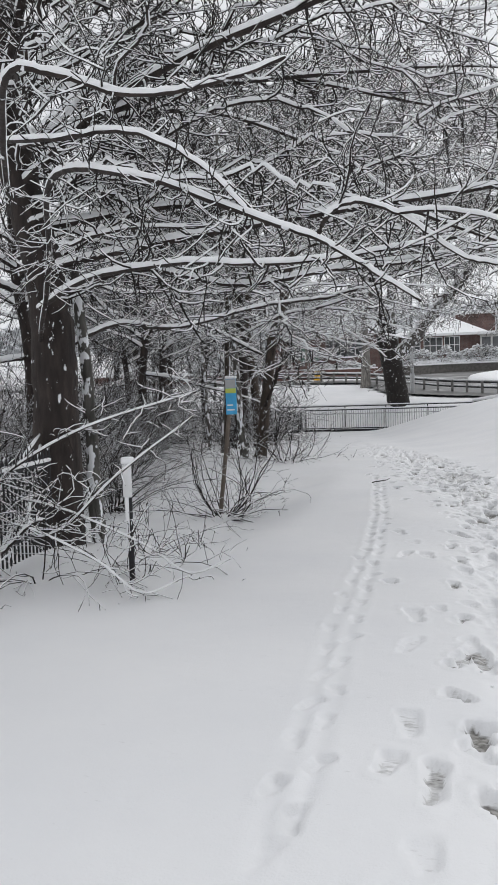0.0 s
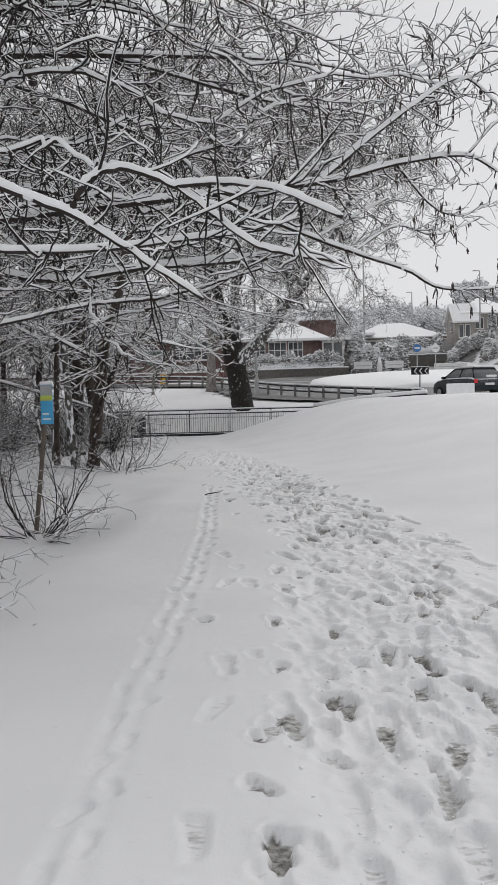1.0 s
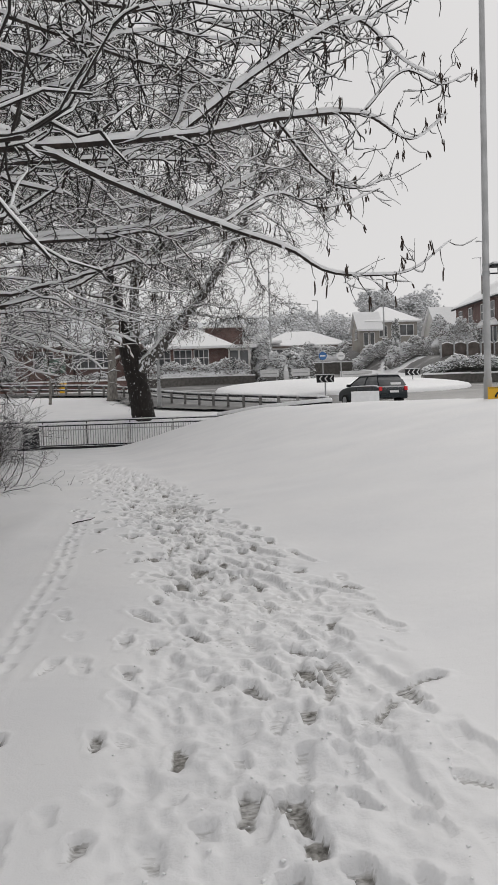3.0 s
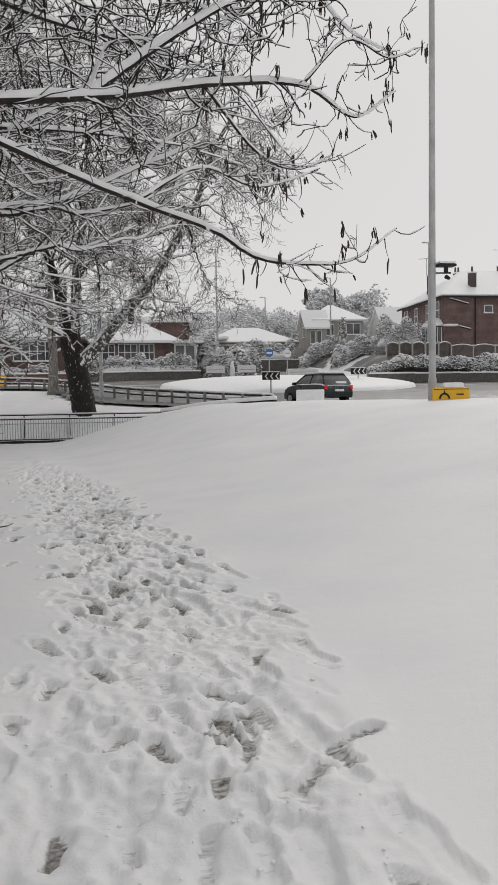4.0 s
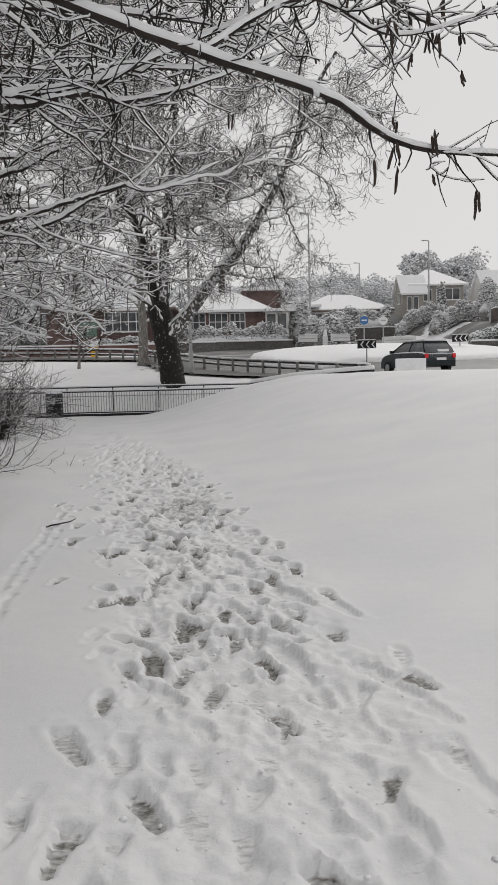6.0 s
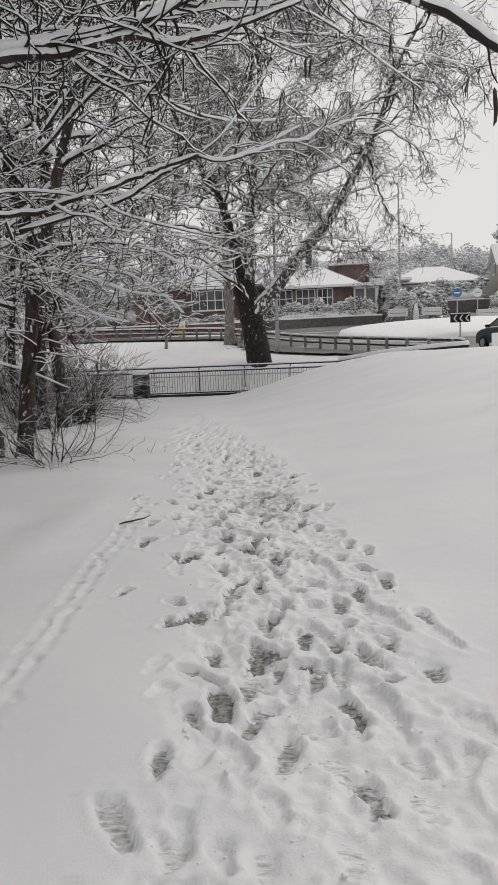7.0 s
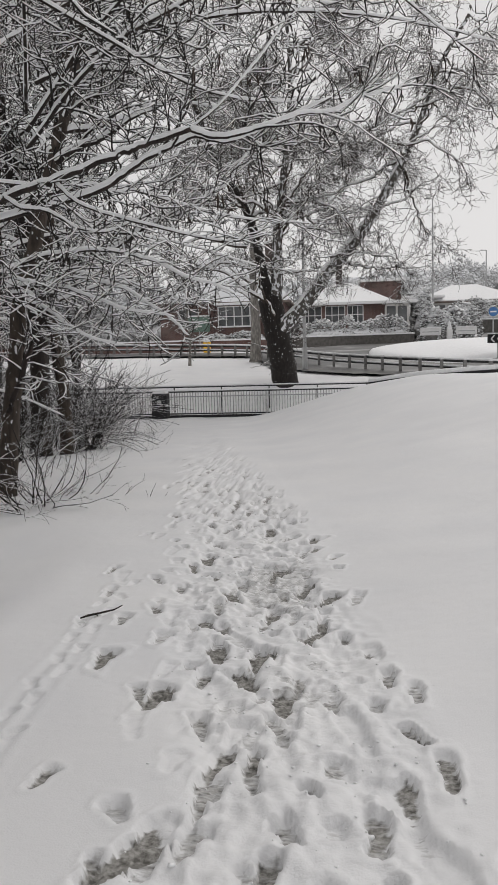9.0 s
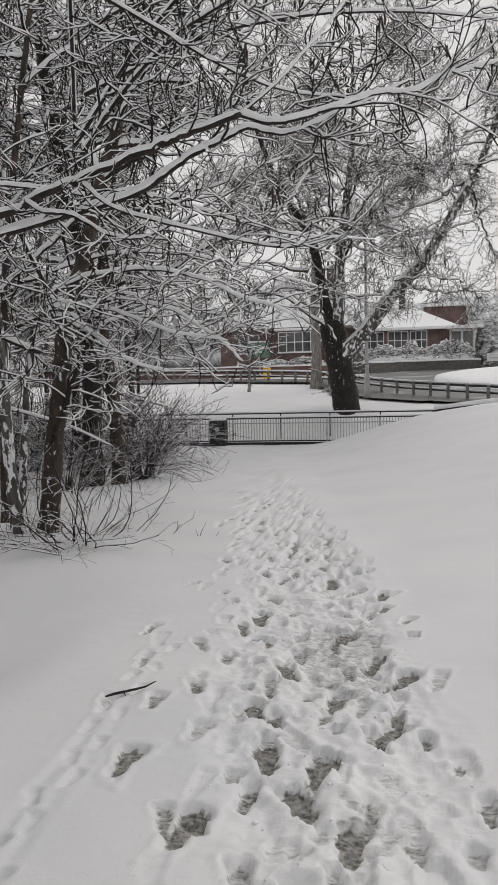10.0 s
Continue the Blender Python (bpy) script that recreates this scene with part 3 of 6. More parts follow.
def batch_mesh(name, batches, sides):
    """Tubes for whole batches of polylines in one mesh."""
    vs, fs, base = [], [], 0
    ang = np.arange(sides) * 2 * np.pi / sides + np.pi / 2
    ring = np.arange(sides)
    for p, r in batches:
        k, n = p.shape[:2]
        if not k:
            continue
        d = np.gradient(p, axis=1)
        d /= np.linalg.norm(d, axis=2)[..., None] + 1e-9
        u = np.stack([d[..., 1], -d[..., 0], 0 * d[..., 0]], -1)
        u /= np.linalg.norm(u, axis=2)[..., None] + 1e-6
        w = np.cross(u, d)
        v = p[:, :, None, :] + r[:, :, None, None] * (u[:, :, None, :] * np.cos(ang)[:, None] + w[:, :, None, :] * np.sin(ang)[:, None])
        vs.append(v.reshape(-1, 3))
        i = base + np.arange(k)[:, None, None] * n * sides + np.arange(n - 1)[None, :, None] * sides + ring[None, None, :]
        j = i - ring + (ring + 1) % sides
        fs.append(np.stack([i, j, j + sides, i + sides], -1).reshape(-1, 4))
        base += k * n * sides
    v, f = np.concatenate(vs), np.concatenate(fs)
    me = bpy.data.meshes.new(name)
    me.vertices.add(len(v))
    me.vertices.foreach_set("co", v.astype(np.float32).ravel())
    me.loops.add(f.size)
    me.loops.foreach_set("vertex_index", f.astype(np.int32).ravel())
    me.polygons.add(len(f))
    me.polygons.foreach_set("loop_start", np.arange(0, f.size, 4, dtype=np.int32))
    me.polygons.foreach_set("use_smooth", np.ones(len(f), dtype=bool))
    me.update(calc_edges=True)
    return me


def snow_batches(rng, batches, fat, least, steep):
    out = []
    for p, r in batches:
        d = np.gradient(p, axis=1)
        d /= np.linalg.norm(d, axis=2)[..., None] + 1e-9
        lying = np.clip((steep - np.abs(d[..., 2])) / 0.2, 0, 1)
        s = (r * 0.78 + least) * fat * lying * rng.uniform(0.75, 1.15, r.shape)
        s = np.where(rng.random(r.shape) < 0.05, 0.0, s)
        s[:, -1] *= 0.4
        keep = s.max(1) > 0.0005
        z = np.zeros_like(p)
        z[..., 2] = r * 0.5 + s * 0.5 - np.where(s < 0.0005, r * 0.8, 0)
        out.append(((p + z)[keep], s[keep]))
    return out


def snow_lines(rng, lines, fat=1.0, least=0.004, steep=0.82, gaps=0.03):
    """Ridges of snow lying along the upper side of the lines, broken where they are steep."""
    out = []
    for pts, rad in lines:
        p, r = np.asarray(pts), np.asarray(rad)
        if len(p) < 2:
            continue
        d = np.gradient(p, axis=0)
        d /= np.linalg.norm(d, axis=1)[:, None] + 1e-9
        ok = np.abs(d[:, 2]) < steep
        ok &= rng.random(len(p)) > gaps
        run = []
        for i in range(len(p) + 1):
            if i < len(p) and ok[i]:
                run.append(i)
                continue
            if len(run) > 1:
                a = np.array(run)
                s = (r[a] * 0.96 + least) * fat * rng.uniform(0.9, 1.1, len(a))
                s[0] *= 0.5
                s[-1] *= 0.5
                out.append((p[a] + np.array([0, 0, 1]) * (r[a] * 0.37 + s * 0.37)[:, None], s))
            run = []
    return out


def tree(name, label, loc, trunks, limbs, spec, seed, mats, fat=1.0, least=0.003, sides=3, catkins=0, group="", steep=0.85, thin=0.0024, twig_snow=True, joints=(5, 4, 2), hung=(), crook=0.0, bare=0.12, snowy=9):
    """trunks, limbs: lists of (joints, radius at foot, radius at tip) in the place's own metres; shoots grow on the limbs."""
    rng = np.random.default_rng(seed)
    e = thing(name, label, "tree", loc, 0, group)
    o = np.array(loc, float)
    for ctrl, r0, r1, *own in trunks:
        line = smooth_line(np.array(ctrl) - o, 9)
        line[2:] += rng.normal(0, min(0.008, r1 * 0.12), (len(line) - 2, 3))
        rad = np.linspace(r0, r1, len(line)) * rng.uniform(0.95, 1.05, len(line))
        rad[:4] *= np.array([1.28, 1.14, 1.06, 1.02])
        tr = part("trunk", tube_mesh("trunk", [(line, rad)], 14), own[0] if own else mats[0], e)
        for k, run in enumerate(snow_lines(rng, [(line, rad)], 0.8, 0.004, 0.9)):
            part("trunk_snow", tube_mesh("trunk_snow", [run], 6), SNOW_CAP, tr, "snow lodged on the trunk")
    main, scales = [], []
    for ctrl, r0, r1, *scale in limbs:
        kink = scale[1] if len(scale) > 1 else crook
        line = smooth_line(np.array(ctrl) - o, 7)
        line[1:-1] += rng.normal(0, 0.25 * r1, (len(line) - 2, 3))
        if kink:
            way = np.cumsum(rng.normal(0, kink, (len(line), 3)), axis=0)
            line += way - np.linspace(0, 1, len(line))[:, None] * way[-1] - (1 - np.linspace(0, 1, len(line)))[:, None] * way[0]
        main.append((line, np.linspace(r0, r1, len(line)) * rng.uniform(0.93, 1.07, len(line))))
        scales.append(scale[0] if scale else 1.0)
    for (line, rad), sc in zip(main, scales):
        limb = part("limb", tube_mesh("limb", [(line, rad)], 8), mats[1], e)
        runs = snow_lines(rng, [(line, rad)], fat * (1.15 if sc > 0.56 else 1.05), (least + 0.003) * (1 if sc > 0.56 else 0.6), steep, 0.0)
        for run in runs:
            part("limb_snow", tube_mesh("limb_snow", [run], 7), SNOW_CAP, limb)
    twigs = grow_twigs(rng, main, scales, spec, thin, joints, bare)
    spurs = []
    for k in hung:
        line, rad = main[k]
        cum = np.concatenate([[0], np.cumsum(np.linalg.norm(np.diff(line, axis=0), axis=1))])
        at = np.arange(cum[-1] * 0.35, cum[-1], 0.085) + 0.02
        q = np.stack([np.interp(at, cum, line[:, c]) for c in range(3)], -1)
        m = len(q)
        d = np.stack([rng.normal(0.5, 0.4, m), rng.normal(0, 0.5, m), rng.choice([-0.9, 0.7], m, p=[0.6, 0.4])], -1)
        spurs.append(shoots(rng, q, d, rng.uniform(0.05, 0.22, m), np.full(m, 0.0045), 4, 0.25, 0.12))
    twigs += spurs
    part("twig_mass", batch_mesh("twig_mass", twigs, sides), mats[2], e, "bare dark twigs", kind="stuff")
    if twig_snow:
        part("twig_snow", batch_mesh("twig_snow", snow_batches(rng, twigs[:snowy], fat, least, steep), 3), SNOW_CAP, e, "thin snow along the twigs", kind="stuff")
    if catkins:
        tips = np.concatenate([b[0][:, -1] for b in twigs[1:]])
        tips = tips[rng.random(len(tips)) < catkins]
        for p, _ in spurs:
            tips = np.concatenate([tips, p[rng.random(len(p)) < 0.75, -1]])
        tips = tips[(tips[:, 1] + o[1] > 5.6) & (tips[:, 0] + o[0] > -0.3) & ((tips[:, 0] + o[0] > 1.1) | (tips[:, 1] + o[1] > 7.8))]
        q = np.repeat(tips, rng.integers(1, 4, len(tips)), axis=0)
        q = q + rng.normal(0, 0.01, q.shape)
        ln = rng.uniform(0.03, 0.10, len(q))
        down = np.array([0, 0, -1.0])
        c = q[:, None, :] + down * (ln[:, None] * np.array([0, 0.12, 0.35, 0.65, 0.9, 1.0]))[..., None] + rng.normal(0, 0.0015, (len(q), 6, 3))
        c[:, :, :2] += (rng.normal(0, 0.010, (len(q), 1, 2)) * np.array([0, 0.1, 0.3, 0.6, 0.9, 1.0])[None, :, None])
        part("catkin_mass", batch_mesh("catkin_mass", [(c, np.tile([0.0015, 0.0045, 0.0055, 0.0055, 0.0042, 0.001], (len(q), 1)))], 6), CATKIN, e, "hanging brown catkins and cones", kind="stuff")
    return e


def crown(rng, top, n, reach, up, spread_z, start_r):
    """Limbs round a trunk's upper part; top: list of points up the trunk."""
    out = []
    top = np.array(top, float)
    for k in range(n):
        t = rng.uniform(0, 1)
        i = t * (len(top) - 1)
        q = top[int(i)] + (top[min(int(i) + 1, len(top) - 1)] - top[int(i)]) * (i - int(i))
        a = k * 2.4 + rng.uniform(-0.4, 0.4)
        ln = reach * rng.uniform(0.6, 1.1) * (1.15 - 0.5 * t)
        d = np.array([math.cos(a), math.sin(a), up + rng.normal(0, spread_z)])
        line = wander(rng, q, d, ln, 5, 0.13, 0.02)
        out.append((line, start_r * rng.uniform(0.7, 1.2) * (1.1 - 0.4 * t), 0.008))
    return out


MATS = (BARK_DARK, BARK_DARK, TWIG)
MATS_C = (BARK_BROWN, BARK_DARK, TWIG)

# the overhanging tree by the path: low limbs reach across it
T1 = [[-3.69, 6.65, -0.35], [-3.64, 6.65, 1.4], [-3.73, 6.7, 2.6], [-4.1, 6.75, 4.2], [-4.2, 6.9, 6.5], [-4.4, 7.0, 9.0]]
rng1 = np.random.default_rng(21)
low = [
    ([[-3.7, 6.5, 1.9], [-2.7, 4.8, 2.3], [-1.9, 3.3, 2.42], [-1.25, 2.75, 2.24], [-0.78, 2.7, 2.04], [-0.46, 2.68, 1.90], [-0.28, 2.66, 1.78], [-0.08, 2.66, 1.64]], 0.021, 0.006, 0.42),
    ([[-0.47, 2.68, 1.91], [-0.42, 2.69, 2.0], [-0.32, 2.7, 2.04], [-0.15, 2.72, 1.98], [0.06, 2.62, 1.80], [0.18, 2.58, 1.75], [0.32, 2.55, 1.72]], 0.010, 0.006, 0.42),
    ([[-0.17, 2.73, 1.99], [-0.02, 2.6, 1.96], [0.14, 2.3, 1.86], [0.28, 2.05, 1.73]], 0.009, 0.005, 0.42),
    ([[-2.3, 3.5, 2.72], [-1.7, 2.95, 2.5], [-1.28, 2.8, 2.44], [-0.95, 2.72, 2.25], [-0.74, 2.7, 2.03]], 0.014, 0.008, 0.45),
    ([[-2.2, 3.4, 2.3], [-1.4, 2.0, 2.33], [-1.18, 1.9, 2.32], [-0.95, 1.9, 2.23], [-0.70, 1.9, 2.22], [-0.44, 1.9, 2.27]], 0.013, 0.006, 0.35),
    ([[-3.8, 6.6, 2.2], [-2.8, 5.6, 2.3], [-1.7, 4.6, 2.2], [-0.8, 4.0, 2.05], [0.1, 3.9, 2.1]], 0.028, 0.007, 0.8),
    ([[-3.9, 6.7, 2.6], [-2.4, 6.5, 2.75], [-1.0, 6.5, 2.88], [0.5, 6.68, 3.04], [1.16, 6.95, 3.24], [1.8, 7.2, 3.36], [2.2, 7.4, 3.25], [2.52, 7.5, 3.47]], 0.036, 0.004, 0.6),
    ([[-0.35, 6.55, 2.95], [0.15, 6.6, 2.72], [0.75, 6.5, 2.45], [1.15, 6.44, 2.29], [1.4, 6.5, 2.16], [1.75, 6.62, 2.15], [2.0, 6.7, 2.20], [2.28, 6.8, 2.40]], 0.020, 0.0035, 0.20),
    ([[0.5, 6.68, 3.04], [0.85, 6.8, 3.35], [1.35, 7.0, 3.75], [1.8, 7.3, 4.05], [2.2, 7.5, 3.85], [2.55, 7.6, 3.75]], 0.022, 0.004, 0.6),
    ([[1.16, 6.95, 3.24], [1.5, 7.2, 2.95], [1.8, 7.4, 2.9], [2.1, 7.55, 3.05]], 0.011, 0.0035, 0.4),
    ([[0.75, 6.5, 2.45], [1.1, 6.6, 2.66], [1.45, 6.8, 2.62], [1.85, 7.0, 2.78]], 0.009, 0.0035, 0.4),
    ([[1.8, 7.2, 3.36], [2.1, 7.2, 3.65], [2.4, 7.3, 3.6], [2.65, 7.4, 3.72]], 0.010, 0.0035, 0.4),
    ([[-3.9, 6.7, 3.0], [-2.6, 7.4, 3.3], [-1.2, 8.0, 3.3], [0.2, 8.6, 3.5], [1.2, 9.2, 3.6]], 0.04, 0.006, 0.8),
    ([[-4.0, 6.7, 3.4], [-2.6, 6.0, 3.9], [-1.0, 5.4, 4.1], [0.6, 5.2, 4.3], [1.6, 5.5, 4.4]], 0.045, 0.006, 0.9),
    ([[-4.1, 6.8, 3.8], [-2.8, 7.8, 4.6], [-1.2, 8.8, 5.0], [0.5, 9.6, 5.2], [1.6, 10.0, 5.1]], 0.05, 0.006, 1.0),
    ([[-4.2, 6.8, 4.2], [-3.0, 5.6, 5.2], [-1.6, 4.6, 5.6], [-0.2, 4.0, 5.7]], 0.05, 0.007, 1.0),
    ([[-3.7, 6.4, 0.9], [-3.3, 5.4, 0.3], [-2.73, 4.85, 0.36], [-2.27, 4.8, 0.75], [-1.66, 4.8, 1.18]], 0.018, 0.005, 0.5),
    ([[-3.7, 6.4, 1.0], [-3.5, 5.3, 0.6], [-3.1, 4.85, 0.82], [-2.47, 4.8, 1.12], [-1.63, 4.8, 1.35]], 0.016, 0.005, 0.5),
    ([[-3.6, 5.9, 0.4], [-3.25, 4.9, 0.18], [-2.9, 4.7, 0.42], [-2.75, 4.65, 0.47]], 0.016, 0.012, 0.3),
    ([[-3.5, 5.6, 0.5], [-2.7, 4.9, 0.5], [-2.0, 4.7, 0.28], [-1.7, 4.7, 0.10], [-1.4, 4.7, 0.2]], 0.007, 0.003, 0.5),
    ([[-3.5, 5.4, 0.3], [-2.9, 4.7, 0.4], [-2.3, 4.5, 0.22], [-1.95, 4.4, 0.03], [-1.7, 4.45, 0.10]], 0.007, 0.003, 0.5),
]
for x, y, z, s in ((1.6, 7.4, 3.9, 3.1), (1.9, 8.0, 4.5, 3.5), (1.4, 6.6, 4.6, 3.7), (2.1, 7.2, 4.2, 3.2), (1.2, 7.8, 3.3, 2.6), (1.9, 8.8, 5.2, 4.0), (0.9, 7.0, 3.5, 2.8), (2.6, 8.4, 5.0, 3.9), (1.0, 6.2, 5.3, 4.3), (2.2, 6.9, 5.6, 4.4)):
    c = rng1.normal(0, 0.42, (3, 3))
    low.append(([[-4.0, 6.7, s], [-2.3 + c[0, 0], 6.7 + (y - 6.7) * 0.3 + c[0, 1], s + 0.3 * (z - s) + 0.25 + c[0, 2]], [-0.6 + c[1, 0], 6.7 + (y - 6.7) * 0.6 + c[1, 1], s + 0.6 * (z - s) + 0.25 + c[1, 2]],
                 [0.5 * (x - 0.6) + c[2, 0], y - 0.2 + c[2, 1], z - 0.1 + c[2, 2]], [x, y, z]], 0.018, 0.005, 0.75, 0.06))
low.append(([[-4.1, 6.9, 4.0], [-2.6, 8.7, 4.7], [-0.9, 10.6, 4.5], [0.7, 12.2, 4.7], [2.1, 13.4, 4.2]], 0.03, 0.006, 0.9))
low.append(([[-4.1, 6.9, 3.6], [-3.0, 9.0, 4.0], [-1.6, 11.2, 4.3], [-0.2, 12.8, 3.9], [0.9, 13.8, 4.1]], 0.022, 0.006, 0.9))
low.append(([[-4.2, 6.9, 4.4], [-2.2, 8.4, 5.0], [0.0, 9.6, 4.8], [1.6, 10.8, 4.9], [2.8, 12.2, 4.4]], 0.03, 0.006, 0.9))
low += [
    ([[-3.72, 6.7, 1.75], [-3.45, 7.7, 2.15], [-3.1, 8.9, 2.2], [-2.4, 10.6, 2.6], [-1.54, 11.3, 2.75], [-1.28, 11.2, 2.8], [-0.92, 11.05, 2.84], [-0.52, 11.0, 2.95], [-0.33, 11.0, 3.0], [-0.04, 11.0, 3.08]], 0.029, 0.016, 0.55, 0.0),
    ([[-0.04, 11.0, 3.08], [0.14, 11.0, 3.21], [0.3, 11.1, 3.42], [0.42, 11.2, 3.6], [0.55, 11.4, 3.9], [0.6, 11.6, 4.3]], 0.007, 0.004, 0.55),
    ([[-0.04, 11.0, 3.08], [0.09, 11.0, 3.03], [0.23, 11.0, 3.03], [0.45, 11.1, 3.11], [0.63, 11.2, 3.19], [0.81, 11.3, 3.22], [0.97, 11.4, 3.32], [1.3, 11.6, 3.45]], 0.014, 0.005, 0.75),
    ([[-1.7, 11.3, 2.6], [-0.87, 11.6, 2.87], [-0.64, 11.6, 2.98], [-0.45, 11.6, 3.09], [-0.26, 11.6, 3.16], [-0.12, 11.6, 3.21], [0.08, 11.6, 3.16], [0.28, 11.6, 3.21], [0.8, 11.9, 3.5]], 0.022, 0.007, 0.75),
    ([[-0.93, 11.05, 2.83], [-0.74, 11.0, 2.67], [-0.4, 10.9, 2.54], [-0.05, 10.9, 2.44], [0.2, 10.9, 2.39], [0.42, 10.9, 2.42]], 0.011, 0.005, 0.5),
    ([[-1.33, 11.2, 2.79], [-1.13, 11.0, 2.67], [-0.96, 11.0, 2.64], [-0.77, 11.0, 2.53], [-0.59, 11.0, 2.5], [-0.43, 11.0, 2.55], [-0.28, 11.0, 2.6]], 0.012, 0.005, 0.5),
    ([[-3.8, 6.8, 2.3], [-2.9, 7.05, 2.62], [-1.9, 7.2, 2.42], [-0.9, 7.3, 2.53], [-0.19, 7.25, 2.56], [0.01, 7.25, 2.58], [0.2, 7.25, 2.6], [0.39, 7.25, 2.66], [0.7, 7.4, 2.85], [1.2, 7.7, 3.15]], 0.03, 0.007, 0.6),
    ([[-0.9, 7.28, 2.51], [-0.19, 7.22, 2.53], [0.0, 7.25, 2.54], [0.15, 7.25, 2.57], [0.28, 7.25, 2.58], [0.4, 7.25, 2.55], [0.53, 7.25, 2.57], [0.67, 7.25, 2.6], [0.77, 7.25, 2.63], [1.1, 7.4, 2.8]], 0.016, 0.005, 0.5),
]
# upright boughs of its crown over the way
for x, y, z, s in ((-0.6, 12.4, 3.0, 2.6), (0.9, 13.0, 4.6, 3.0), (-0.2, 13.6, 5.4, 3.4), (1.6, 12.6, 5.6, 3.6), (0.6, 12.2, 5.9, 3.8)):
    c = rng1.normal(0, 0.25, (2, 3))
    low.append(([[-3.9, 6.8, s], [-2.9 + c[0, 0], 9.2 + c[0, 1], s + 0.45 * (z - s) + c[0, 2]], [-0.55 * 2 + 0.5 * x + c[1, 0], 11.4 + c[1, 1], s + 0.8 * (z - s) + c[1, 2]], [x, y, z]], 0.02, 0.006, 0.95, 0.04))
for k in range(10):
    a = radians(rng1.uniform(-70, 20))
    z = 3.0 + 0.28 * k
    q = np.array([-3.9, 6.7, z])
    low.append((wander(rng1, q, np.array([math.cos(a), math.sin(a), rng1.uniform(-0.05, 0.25)]), rng1.uniform(3.2, 5.0), 6, 0.2, 0.0), 0.02, 0.005, 0.85, 0.045))
SPEC1 = [(5.6, 0.95, 0.36, 0.10, -0.3), (6.6, 0.46, 0.42, 0.14, -0.2), (3.4, 0.18, 0.4, 0.2, -0.1)]
tree("overhanging_tree", "dark leaning tree with snow-laden limbs low over the footpath", (-3.70, 6.65, 0.0),
     [(T1, 0.25, 0.12), ([[-3.36, 6.95, -0.3], [-3.41, 6.95, 0.3], [-3.46, 7.0, 1.5], [-3.62, 7.05, 3.0]], 0.085, 0.05, BARK_MOTTLED)], low + crown(rng1, T1[3:], 9, 4.2, 0.35, 0.25, 0.05), SPEC1, 31, MATS, 0.95, 0.0030, 3, 0.06, thin=0.0060, joints=(6, 4, 2), hung=(6, 7, 8, 9, 10, 11))

# the clump of leaning stems farther along the path
rng2 = np.random.default_rng(22)
C1 = [[-3.7, 16.1, -0.15], [-3.54, 16.1, 1.15], [-3.42, 16.1, 1.92], [-3.33, 16.1, 2.59], [-3.08, 16.1, 3.33], [-2.93, 16.3, 4.18], [-2.82, 16.6, 4.93], [-2.66, 17.0, 6.08], [-2.5, 17.4, 7.6], [-2.3, 17.8, 9.6]]
C2 = [[-3.98, 15.9, -0.1], [-4.07, 15.9, 1.02], [-4.13, 15.9, 2.31], [-4.2, 15.9, 3.6], [-4.4, 16.0, 7.0]]
C3 = [[-4.6, 16.7, -0.1], [-4.55, 16.7, 1.5], [-4.5, 16.8, 3.4], [-4.3, 17.0, 5.5], [-4.2, 17.4, 7.5]]
C4 = [[-5.05, 18.0, -0.2], [-4.98, 18.0, 0.7], [-4.9, 18.0, 1.6], [-4.76, 18.0, 2.44], [-4.6, 18.0, 3.6], [-4.4, 18.1, 6.0]]
C5 = [[-5.6, 18.9, -0.2], [-5.7, 18.9, 1.6], [-5.75, 18.9, 3.4], [-5.6, 19.0, 5.6]]
